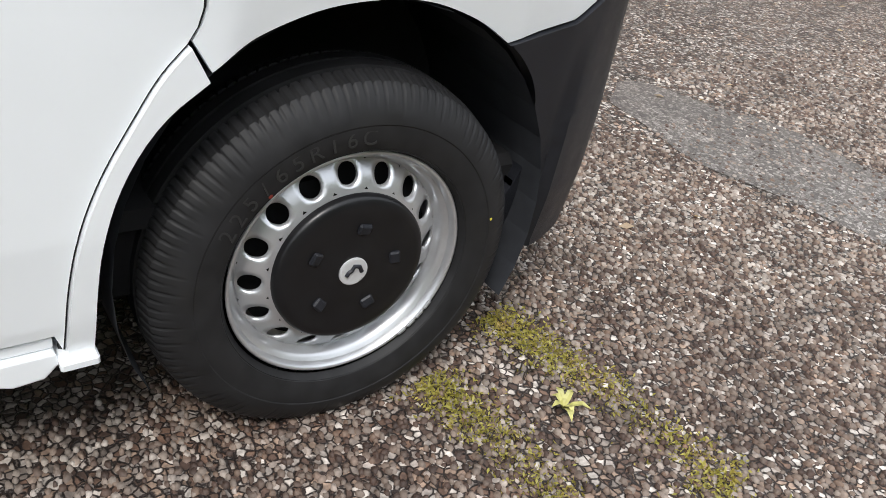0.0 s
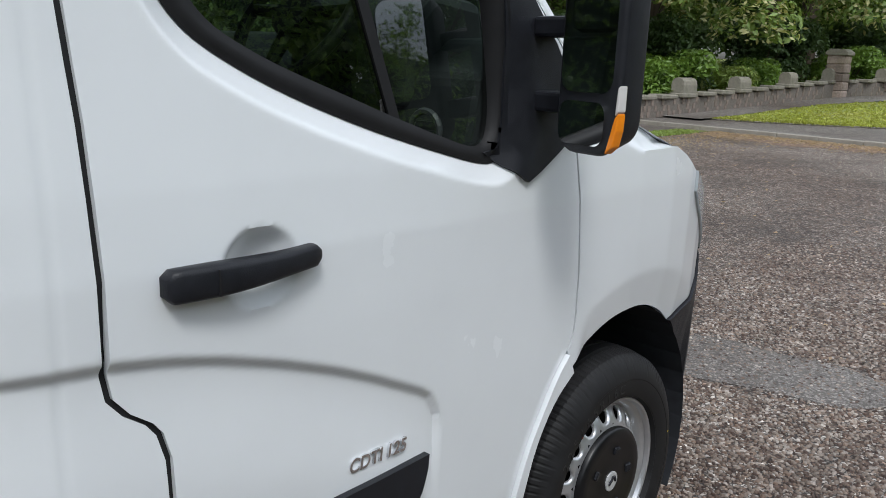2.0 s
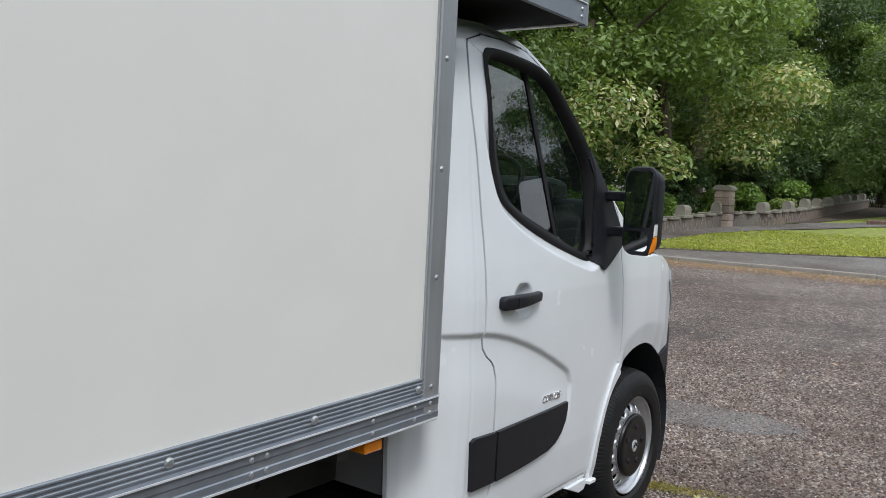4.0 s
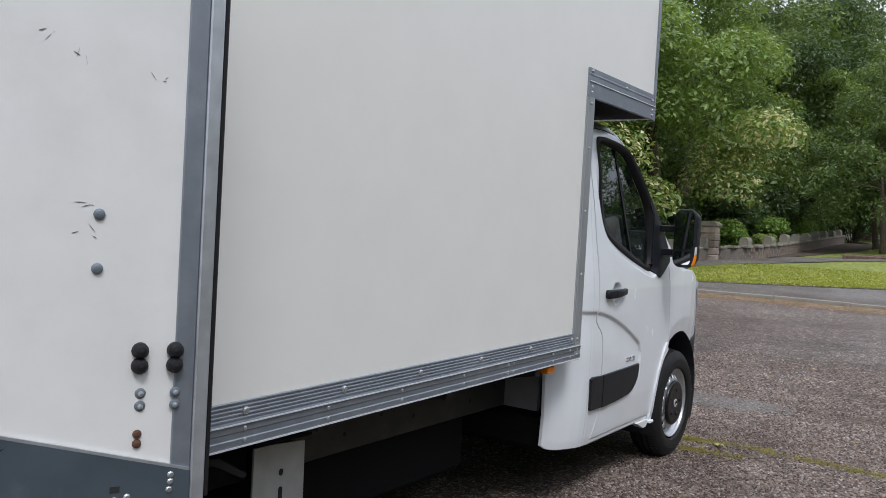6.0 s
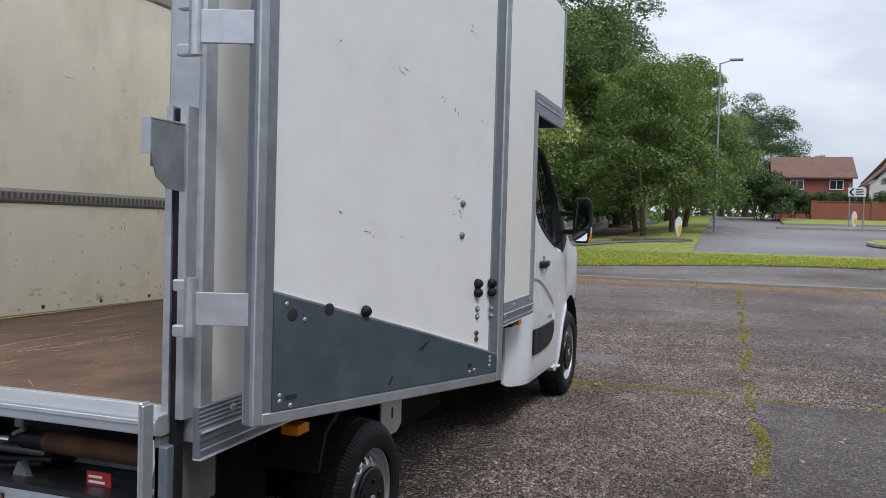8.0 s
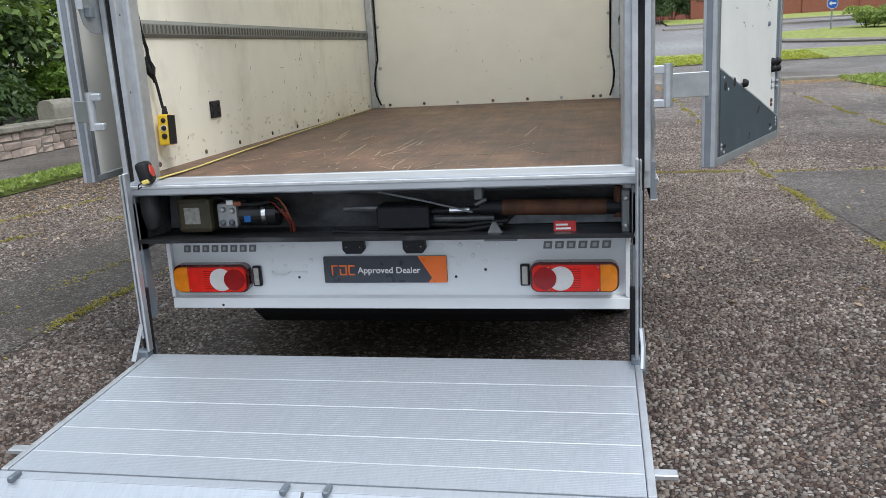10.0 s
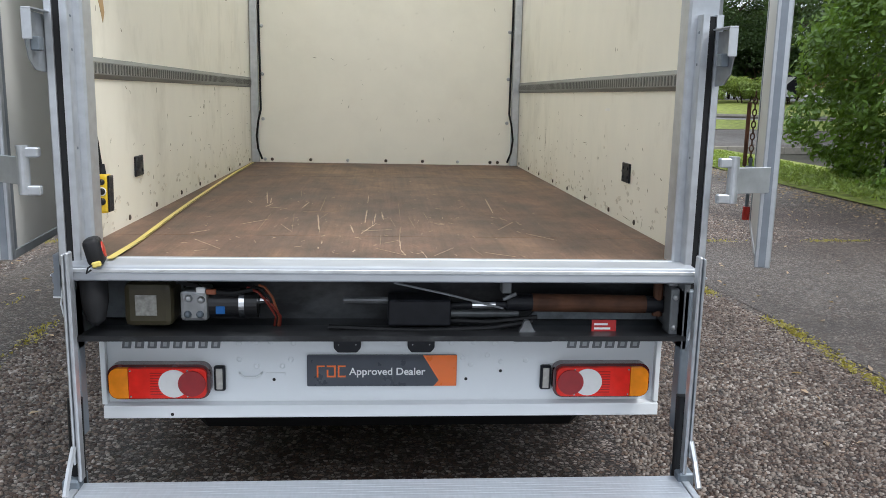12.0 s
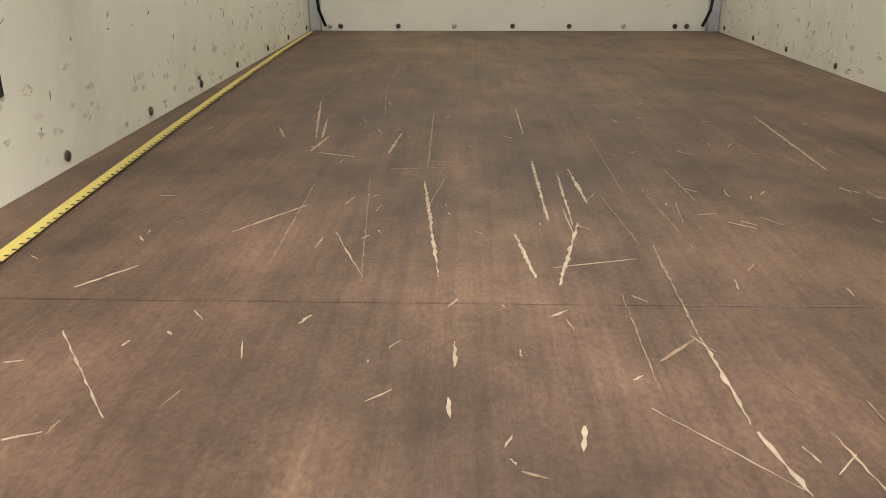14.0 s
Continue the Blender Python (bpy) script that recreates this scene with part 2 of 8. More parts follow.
def tube(pts, r, seg=8, bm=None, closed=False):
    """A round cable or pipe along points."""
    bm = bm or bmesh.new()
    pts = [Vector(p) for p in pts]
    rings, side = [], None
    for i, p in enumerate(pts):
        a = pts[i - 1] if i or closed else p
        b = pts[(i + 1) % len(pts)] if i + 1 < len(pts) or closed else p
        t = (b - a).normalized()
        side = side if side is not None else t.orthogonal()
        side = (side - t * side.dot(t)).normalized()
        up = t.cross(side)
        rings.append([bm.verts.new(p + r * (math.cos(k * math.tau / seg) * side + math.sin(k * math.tau / seg) * up)) for k in range(seg)])
    n = len(rings)
    for i in range(n if closed else n - 1):
        for k in range(seg):
            bm.faces.new((rings[i][k], rings[i][(k + 1) % seg], rings[(i + 1) % n][(k + 1) % seg], rings[(i + 1) % n][k]))
    if not closed:
        bm.faces.new(rings[0][::-1])
        bm.faces.new(rings[-1])
    return bm


def lathe(profile, seg=48, bm=None):
    """A turned shape about the x axis; profile rows are (x, radius)."""
    bm = bm or bmesh.new()
    rings = []
    for x, r in profile:
        rings.append([bm.verts.new((x, r * math.cos(k * math.tau / seg), r * math.sin(k * math.tau / seg))) for k in range(seg)] if r > 1e-5
                     else [bm.verts.new((x, 0, 0))])
    for a, b in zip(rings, rings[1:]):
        for k in range(seg):
            j = (k + 1) % seg
            if len(a) == 1 and len(b) == 1:
                continue
            if len(a) == 1:
                bm.faces.new((a[0], b[j], b[k]))
            elif len(b) == 1:
                bm.faces.new((a[k], a[j], b[0]))
            else:
                bm.faces.new((a[k], a[j], b[j], b[k]))
    bmesh.ops.recalc_face_normals(bm, faces=bm.faces)
    return bm


def dome(c, n, r, h, seg=10, bm=None):
    """A round bolt head at c that stands h proud along n."""
    bm = bm or bmesh.new()
    c, n = Vector(c), Vector(n).normalized()
    m = n.to_track_quat("Z", "Y").to_matrix()
    rows = []
    for k, (rr, hh) in enumerate(((1.0, 0.0), (0.92, 0.5), (0.6, 0.88))):
        rows.append([bm.verts.new(c + m @ Vector((r * rr * math.cos(i * math.tau / seg), r * rr * math.sin(i * math.tau / seg), h * hh))) for i in range(seg)])
    top = bm.verts.new(c + n * h)
    for a, b in zip(rows, rows[1:]):
        for i in range(seg):
            bm.faces.new((a[i], a[(i + 1) % seg], b[(i + 1) % seg], b[i]))
    for i in range(seg):
        bm.faces.new((rows[-1][i], rows[-1][(i + 1) % seg], top))
    return bm


def smooth_step(a, b, v):
    t = min(1.0, max(0.0, (v - a) / (b - a)))
    return t * t * (3 - 2 * t)


def lerp_list(rows, v):
    """Piecewise linear reading of (v, value) rows."""
    if v <= rows[0][0]:
        return rows[0][1]
    for (a, p), (b, q) in zip(rows, rows[1:]):
        if v <= b:
            return p + (q - p) * (v - a) / (b - a)
    return rows[-1][1]


def letters(name, text, size, m, material, parent, depth=0.002, spacing=1.0, shear=0.0, label="", bold=0.0):
    """Writing in the built-in font, turned into a mesh and laid at pose m."""
    cu = bpy.data.curves.new(name, "FONT")
    cu.body, cu.size, cu.extrude, cu.space_character, cu.shear = text, size, depth, spacing, shear
    cu.offset = bold
    cu.align_x, cu.align_y = "CENTER", "CENTER"
    tmp = bpy.data.objects.new(name, cu)
    scene.collection.objects.link(tmp)
    me = bpy.data.meshes.new_from_object(tmp.evaluated_get(bpy.context.evaluated_depsgraph_get()))
    bpy.data.objects.remove(tmp)
    me.transform(m)
    me.materials.append(material)
    ob = new(name, me)
    ob.parent = parent
    if label:
        ob["label"] = label
    return ob


# ---- ground ----
def lift(x, y):
    """Height of the land: a slight dip under the cab, rising gently past the far kerb, less so along the park."""
    a = max(0.0, y - 23.0)
    if y < 23:
        return -0.078 * smooth_step(2.0, 5.0, y) * smooth_step(20.0, 9.0, y)
    rise = 0.066 * (a * a / (a + 3.0)) if a < 45 else 0.066 * (45 * 45 / 48.0) + 0.02 * (a - 45)
    return rise - 0.026 * min(35.0, max(0.0, y - 33.0)) * smooth_step(0.0, -5.0, x)


def sheet(name, x0, x1, y0, y1, z, material, label, category="", step=1.0, kind="structure"):
    bm = bmesh.new()
    nx, ny = max(1, round((x1 - x0) / step)), max(1, round((y1 - y0) / step))
    rows = [[bm.verts.new((x0 + (x1 - x0) * i / nx, y0 + (y1 - y0) * j / ny, lift(x0 + (x1 - x0) * i / nx, y0 + (y1 - y0) * j / ny) + z)) for i in range(nx + 1)] for j in range(ny + 1)]
    for j in range(ny):
        for i in range(nx):
            bm.faces.new((rows[j][i], rows[j][i + 1], rows[j + 1][i + 1], rows[j + 1][i]))
    ob = part(name, bm, material, smooth=True)
    return tagged(ob, label, category or name, kind=kind)


def graded_along_y(n, l, tc, colour):
    """Brightness set into the colour along y: lower at the rear, higher forward, higher again past 9 m."""
    sp = n.new("ShaderNodeSeparateXYZ")
    l.new(tc.outputs["Object"], sp.inputs["Vector"])
    mr = n.new("ShaderNodeMapRange")
    mr.inputs["From Min"].default_value, mr.inputs["From Max"].default_value = 2.5, 6.0
    mr.inputs["To Min"].default_value, mr.inputs["To Max"].default_value = 0.82, 1.08
    l.new(sp.outputs["Y"], mr.inputs["Value"])
    m2, mm = n.new("ShaderNodeMapRange"), n.new("ShaderNodeMath")
    m2.inputs["From Min"].default_value, m2.inputs["From Max"].default_value = 9.0, 17.0
    m2.inputs["To Min"].default_value, m2.inputs["To Max"].default_value = 1.0, 1.3
    l.new(sp.outputs["Y"], m2.inputs["Value"])
    mm.operation = "MULTIPLY"
    l.new(mr.outputs["Result"], mm.inputs[0])
    l.new(m2.outputs["Result"], mm.inputs[1])
    sc = n.new("ShaderNodeVectorMath")
    sc.operation = "SCALE"
    l.new(colour, sc.inputs[0])
    l.new(mm.outputs["Value"], sc.inputs["Scale"])
    return sc.outputs["Vector"]


def mottled(n, l, tc, colour, amount):
    """Darker and paler clusters of stones, from a hand's width down to a few chips."""
    for scale, way in ((7.0, 0.8), (26.0, 1.0), (70.0, 0.8)):
        no = n.new("ShaderNodeTexNoise")
        no.inputs["Scale"].default_value, no.inputs["Detail"].default_value = scale, 3
        l.new(tc.outputs["Object"], no.inputs["Vector"])
        mr = n.new("ShaderNodeMapRange")
        mr.inputs["From Min"].default_value, mr.inputs["From Max"].default_value = 0.33, 0.67
        mr.inputs["To Min"].default_value, mr.inputs["To Max"].default_value = 1 - amount * way, 1 + amount * way
        l.new(no.outputs["Fac"], mr.inputs["Value"])
        sc = n.new("ShaderNodeVectorMath")
        sc.operation = "SCALE"
        l.new(colour.outputs[0], sc.inputs[0])
        l.new(mr.outputs["Result"], sc.inputs["Scale"])
        colour = sc
    return colour


def tarmac(name, stones, binder, cell, patch, rough=0.75, depth=0.006, graded=False, wet=0.0, mottle=0.24):
    """Worn asphalt: single chippings of mixed colour in a dark binder, with bald and damp patches."""
    m = bpy.data.materials.new(name)
    m.use_nodes = True
    n, l = m.node_tree.nodes, m.node_tree.links
    p = n["Principled BSDF"]
    tc = n.new("ShaderNodeTexCoord")
    wob = n.new("ShaderNodeTexNoise")
    wob.inputs["Scale"].default_value, wob.inputs["Detail"].default_value = 60, 2
    l.new(tc.outputs["Object"], wob.inputs["Vector"])
    add = n.new("ShaderNodeMixRGB")
    add.blend_type, add.inputs["Fac"].default_value = "ADD", 0.012
    l.new(tc.outputs["Object"], add.inputs["Color1"])
    l.new(wob.outputs["Color"], add.inputs["Color2"])
    vo = n.new("ShaderNodeTexVoronoi")
    vo.inputs["Scale"].default_value, vo.inputs["Randomness"].default_value = 1 / cell, 1.0
    ve = n.new("ShaderNodeTexVoronoi")
    ve.feature = "DISTANCE_TO_EDGE"
    ve.inputs["Scale"].default_value, ve.inputs["Randomness"].default_value = 1 / cell, 1.0
    l.new(add.outputs["Color"], vo.inputs["Vector"])
    l.new(add.outputs["Color"], ve.inputs["Vector"])
    sep = n.new("ShaderNodeSeparateColor")
    l.new(vo.outputs["Color"], sep.inputs["Color"])
    ramp = n.new("ShaderNodeValToRGB")
    ramp.color_ramp.interpolation = "CONSTANT"
    while len(ramp.color_ramp.elements) < len(stones):
        ramp.color_ramp.elements.new(1.0)
    for k, c in enumerate(stones):
        ramp.color_ramp.elements[k].position, ramp.color_ramp.elements[k].color = k / len(stones), (*c, 1)
    l.new(sep.outputs["Red"], ramp.inputs["Fac"])
    edge = n.new("ShaderNodeMapRange")
    edge.inputs["From Min"].default_value, edge.inputs["From Max"].default_value = 0.03, 0.14
    l.new(ve.outputs["Distance"], edge.inputs["Value"])
    big = n.new("ShaderNodeTexNoise")
    big.inputs["Scale"].default_value, big.inputs["Detail"].default_value, big.inputs["Roughness"].default_value = patch, 6, 0.62
    l.new(tc.outputs["Object"], big.inputs["Vector"])
    bald = n.new("ShaderNodeMapRange")
    bald.inputs["From Min"].default_value, bald.inputs["From Max"].default_value = 0.5, 0.72
    bald.inputs["To Min"].default_value, bald.inputs["To Max"].default_value = 1.0, 0.35
    l.new(big.outputs["Fac"], bald.inputs["Value"])
    mul = n.new("ShaderNodeMath")
    mul.operation = "MULTIPLY"
    l.new(edge.outputs["Result"], mul.inputs[0])
    l.new(bald.outputs["Result"], mul.inputs[1])
    mx = n.new("ShaderNodeMixRGB")
    mx.inputs["Color1"].default_value = (*binder, 1)
    l.new(mul.outputs["Value"], mx.inputs["Fac"])
    l.new(ramp.outputs["Color"], mx.inputs["Color2"])
    tint = n.new("ShaderNodeMixRGB")
    tint.blend_type = "MULTIPLY"
    tint.inputs["Fac"].default_value = 1.0
    tr = n.new("ShaderNodeValToRGB")
    tr.color_ramp.elements[0].position, tr.color_ramp.elements[0].color = 0.34, (0.60, 0.50, 0.45, 1)
    tr.color_ramp.elements[1].position, tr.color_ramp.elements[1].color = 0.66, (1.25, 1.24, 1.22, 1)
    wide = n.new("ShaderNodeTexNoise")
    wide.inputs["Scale"].default_value, wide.inputs["Detail"].default_value = patch * 0.35, 5
    l.new(tc.outputs["Object"], wide.inputs["Vector"])
    l.new(wide.outputs["Fac"], tr.inputs["Fac"])
    l.new(mx.outputs["Color"], tint.inputs["Color1"])
    l.new(tr.outputs["Color"], tint.inputs["Color2"])
    tint = mottled(n, l, tc, tint, mottle)
    if graded:
        l.new(graded_along_y(n, l, tc, tint.outputs[0]), p.inputs["Base Color"])
    else:
        l.new(tint.outputs[0], p.inputs["Base Color"])
    rr = n.new("ShaderNodeMapRange")
    rr.inputs["From Min"].default_value, rr.inputs["From Max"].default_value = 0.3, 0.7
    rr.inputs["To Min"].default_value, rr.inputs["To Max"].default_value = rough, rough - 0.2 - wet
    l.new(wide.outputs["Fac"], rr.inputs["Value"])
    l.new(rr.outputs["Result"], p.inputs["Roughness"])
    bp = n.new("ShaderNodeBump")
    bp.inputs["Strength"].default_value, bp.inputs["Distance"].default_value = 0.9, depth
    h = n.new("ShaderNodeMath")
    h.operation = "MULTIPLY_ADD"
    l.new(sep.outputs["Green"], h.inputs[0])
    h.inputs[1].default_value = 0.5
    l.new(mul.outputs["Value"], h.inputs[2])
    l.new(h.outputs["Value"], bp.inputs["Height"])
    l.new(bp.outputs["Normal"], p.inputs["Normal"])
    return m


LOT = tarmac("coarse_chipped_tarmac", [(0.10, 0.062, 0.044), (0.26, 0.235, 0.215), (0.15, 0.13, 0.115), (0.40, 0.375, 0.345), (0.06, 0.038, 0.029), (0.21, 0.155, 0.118)],
             (0.016, 0.010, 0.008), 0.019, 0.55, depth=0.007, graded=True, mottle=0.34)
SMOOTH = tarmac("fine_grey_tarmac", [(0.17, 0.155, 0.142), (0.24, 0.225, 0.21), (0.13, 0.118, 0.108), (0.29, 0.275, 0.255)], (0.085, 0.077, 0.07), 0.012, 0.7, depth=0.002)
BAY = tarmac("worn_grey_tarmac", [(0.115, 0.088, 0.070), (0.19, 0.172, 0.158), (0.135, 0.12, 0.108), (0.25, 0.23, 0.21), (0.09, 0.066, 0.053)], (0.030, 0.023, 0.019), 0.018, 0.6, depth=0.006, graded=True)
ROAD = tarmac("road_asphalt", [(0.24, 0.24, 0.245), (0.29, 0.29, 0.295), (0.20, 0.20, 0.205)], (0.18, 0.18, 0.185), 0.012, 0.2, depth=0.002)
GRASS = mat("mown_grass", (0.225, 0.262, 0.05), 0.85, 0, 0.45, 5, stain=(0.30, 0.28, 0.10), stain_amount=0.7, stain_scale=0.7, bump=1.0, bump_scale=90)
ROUGH = mat("rough_park_grass", (0.13, 0.155, 0.035), 0.85, 0, 0.4, 5, stain=(0.20, 0.16, 0.07), stain_amount=0.8, stain_scale=0.5, bump=1.0, bump_scale=60)
EARTH = mat("woodland_earth", (0.05, 0.045, 0.03), 0.9, 0, 0.3, 4, bump=0.8, bump_scale=20)
KERB = mat("weathered_concrete", (0.30, 0.275, 0.235), 0.8, 0, 0.15, 20, stain=(0.13, 0.12, 0.09), stain_amount=0.6, stain_scale=5, bump=0.4, bump_scale=120)

sheet("ground", -400, 400, -300, 700, -0.14, EARTH, "dark earth and grass land reaching the horizon", step=12.0)
sheet("car_park", -6.6, 7.9, -16, 22.7, 0.0, LOT, "coarse worn brown-grey chipped tarmac parking bay", "tarmac", step=0.25)
sheet("pavement", -9.35, 40, 22.88, 29.6, 0.10, SMOOTH, "grey tarmac footpath behind the kerb", "footpath", step=0.9)
sheet("side_pavement", -9.35, -6.95, -16, 22.86, 0.02, SMOOTH, "grey tarmac footpath beside the stone wall", "footpath", step=0.9)
verge = sheet("verge", -60, 60, 29.2, 34.0, 0.13, GRASS, "mown grass verge beyond the footpath", "grass", step=1.2)


def verge_front(x):
    """The footpath widens along the kerb, so the grass edge runs askew."""
    return 24.6 + 4.9 * smooth_step(-9.0, 6.0, x)


for v in verge.data.vertices:
    if v.co.y < 29.3:
        v.co.y = verge_front(v.co.x)
        v.co.z = lift(0, v.co.y) + 0.13
sheet("road", 0.2, 90, 33.5, 59.5, 0.04, ROAD, "grey asphalt main road and roundabout", "road", step=1.2)
sheet("park_verge", -60, 0.85, 33.99, 70, 0.12, GRASS, "wide mown grass in front of the park wall", "grass", step=1.5)


def ribbon(name, pairs, z, material, label, category):
    """A strip of ground between two edges, laid on the land."""
    bm = bmesh.new()
    rows = []
    for (a, b), (c, d) in zip(pairs, pairs[1:]):
        for k in range(4):
            p, q = Vector(a).lerp(Vector(c), k / 4), Vector(b).lerp(Vector(d), k / 4)
            rows.append([p.lerp(q, i / 4) for i in range(5)])
    rows.append([Vector(pairs[-1][0]).lerp(Vector(pairs[-1][1]), i / 4) for i in range(5)])
    grid = [[bm.verts.new((v.x, v.y, lift(v.x, v.y) + z)) for v in row] for row in rows]
    for p, q in zip(grid, grid[1:]):
        for i in range(4):
            bm.faces.new((p[i], p[i + 1], q[i + 1], q[i]))
    bmesh.ops.recalc_face_normals(bm, faces=bm.faces)
    return tagged(part(name, bm, material, smooth=True), label, category, kind="structure")


LITTERED = mat("leaf_strewn_earth", (0.075, 0.055, 0.04), 0.9, 0, 0.4, 9, stain=(0.20, 0.15, 0.10), stain_amount=0.7, stain_scale=6, bump=0.8, bump_scale=40)
ribbon("wall_path", [((-8.6, 24.2), (-7.4, 24.2)), ((-7.7, 30.0), (-6.6, 30.3)), ((-6.95, 33.4), (-5.0, 33.9)), ((-6.0, 36.4), (-3.7, 36.4)), ((-5.2, 39.4), (-2.9, 38.0)),
                      ((-3.5, 40.9), (-1.5, 38.8)), ((0.2, 40.8), (0.2, 38.9))], 0.155, SMOOTH, "tarmac footpath along the park wall", "footpath")
ribbon("wood_edge", [((-6.0, 38.0), (-5.3, 39.2)), ((-6.1, 44.0), (-4.6, 43.4)), ((-6.2, 50.0), (-3.6, 48.0)), ((-6.3, 56.0), (-3.2, 52.0)), ((-6.6, 64.0), (-2.8, 58.0))], 0.15, LITTERED, "bare leaf-strewn earth under the park trees", "earth")
sheet("road_north", 0.3, 6.0, 59.45, 120, 0.04, ROAD, "grey asphalt road leading away", "road", step=1.5)
sheet("far_verge", 5.6, 90, 58.5, 66, 0.13, GRASS, "grass verge in front of the brick wall", "grass", step=1.5)
sheet("side_verge", -6.97, -6.42, -16, 22.8, 0.012, ROUGH, "narrow grass strip beside the footpath", "grass", step=0.6)
sheet("hedge_verge", 7.56, 10.5, -16, 22.8, 0.02, GRASS, "rough grass strip below the hedge", "grass", step=0.9)


# ---- the van: load body ----
van = thing("box_van", "white Luton box van with open rear doors and lowered tail lift", "van")
HW = 1.07           # half width of the load body
YB, YF, YN = 0.06, 4.05, 4.94   # rear, front of the lower box, front of the overhang
ZF, ZL, ZT = 0.945, 2.33, 3.22  # load floor, overhang floor, roof

EXTR = mat("brushed_grey_extrusion", (0.37, 0.385, 0.40), 0.40, 0.5, 0.10, 22, stain=(0.22, 0.225, 0.23), stain_amount=0.5, stain_scale=5, stretch=(1, 1, 0.15))
DECAL = mat("dull_white_ridge", (0.82, 0.84, 0.86), 0.4, 0.4, 0.05, 20)


def side_wall(s):
    out, inn = s * HW, s * (HW - 0.022)
    pts = [(YB + 0.06, 0.93), (YF - 0.02, 0.975), (YF - 0.02, ZL + 0.09), (YN - 0.03, ZL + 0.09), (YN - 0.03, ZT), (YB + 0.06, ZT)]
    wall = part("side_panel", prism(pts, out - s * 0.012, out), PANEL, van, "smooth off-white outer side panel")
    low = [(YB + 0.06, ZF - 0.02), (YF - 0.06, ZF - 0.02), (YF - 0.06, ZT - 0.03), (YB + 0.06, ZT - 0.03)]
    part("side_lining", prism(low, inn - s * 0.002, out - s * 0.014), INNER, van, "scuffed cream inner wall lining with scratches")
    # ribbed bottom rail with a ridge, bolts above and rivet pairs below
    prof = [(out - s * 0.01, 0.868), (out + s * 0.012, 0.868), (out + s * 0.014, 0.872), (out + s * 0.014, 0.886), (out + s * 0.011, 0.889), (out + s * 0.011, 0.904),
            (out + s * 0.014, 0.907), (out + s * 0.014, 0.922), (out + s * 0.018, 0.926), (out + s * 0.018, 0.931), (out + s * 0.007, 0.934)]
    z = 0.938
    while z < 0.99:
        prof += [(out + s * 0.007, z), (out + s * 0.009, z + 0.002), (out + s * 0.009, z + 0.006), (out + s * 0.007, z + 0.008)]
        z += 0.0125
    prof += [(out + s * 0.007, 0.996), (out - s * 0.01, 0.996)]
    rail = part("bottom_rail", prism(prof, YB + 0.03, YF - 0.025, "y"), ALU_SIDE, van, "grey ribbed aluminium bottom rail")
    part("ridge", prism([(out + s * 0.0181, 0.9262), (out + s * 0.0205, 0.9268), (out + s * 0.0205, 0.9306), (out + s * 0.0181, 0.931)], YB + 0.03, YF - 0.025, "y"), DECAL, rail, "bright ridge line")
    part("lower_lip", box(min(out - s * 0.01, out + s * 0.0155), max(out - s * 0.01, out + s * 0.0155), YB + 0.03, YF - 0.025, 0.8635, 0.8678), DECAL, rail, "bright lower lip")
    y = 3.92
    while y > 0.2:
        part("bolt", dome((out + s * 0.0085, y, 0.964), (s, 0, 0), 0.0135, 0.008), BOLT, rail)
        y -= 0.459
    for k, y in enumerate((3.9, 3.70, 3.29, 3.24, 2.86, 2.42, 2.0, 1.62, 1.15, 0.66)):
        for z in (0.913, 0.882):
            part("rivet", dome((out + s * 0.0138, y, z), (s, 0, 0), 0.008, 0.005, 8), BOLT, rail)
    for o in (rail, *rail.children):
        for v in o.data.vertices:
            v.co.z = min(v.co.z, 0.931 - 1.17 * (0.931 - v.co.z)) + 0.0105 * (v.co.y - 3.95)
    # upright front corner extrusion with rivets
    post = part("corner_extrusion", prism([(s * (HW - 0.02), YF - 0.112), (s * (HW + 0.008), YF - 0.112), (s * (HW + 0.008), YF - 0.104), (s * (HW + 0.013), YF - 0.100)] + [(s * (HW - 0.025 + 0.038 * math.cos(a)), YF - 0.038 + 0.038 * math.sin(a)) for a in [radians(9 * k) for k in range(11)]], 0.85, ZL - 0.055, "z"), EXTR, van, "grey aluminium corner extrusion", angle=25)
    for z in (0.88, 0.91, 0.965, 1.316, 1.658, 2.0, 2.24):
        part("rivet", dome((s * (HW + 0.0125), YF - 0.07, z), (s, 0, 0), 0.009, 0.006, 8), BOLT, post)
    # trim under the overhang
    trim = part("overhang_trim", prism([(out - s * 0.01, ZL - 0.055), (out + s * 0.012, ZL - 0.055), (out + s * 0.012, ZL + 0.02), (out + s * 0.016, ZL + 0.024), (out + s * 0.016, ZL + 0.03), (out + s * 0.008, ZL + 0.033),
                                        (out + s * 0.008, ZL + 0.06), (out + s * 0.010, ZL + 0.063), (out + s * 0.010, ZL + 0.07), (out + s * 0.008, ZL + 0.073), (out + s * 0.008, ZL + 0.10), (out - s * 0.01, ZL + 0.10)], YF - 0.11, YN - 0.035, "y"), ALU_SIDE, van, "grey ribbed trim under the overhang")
    part("ridge", prism([(out + s * 0.0161, ZL + 0.0245), (out + s * 0.018, ZL + 0.025), (out + s * 0.018, ZL + 0.0295), (out + s * 0.0161, ZL + 0.03)], YF - 0.11, YN - 0.035, "y"), DECAL, trim)
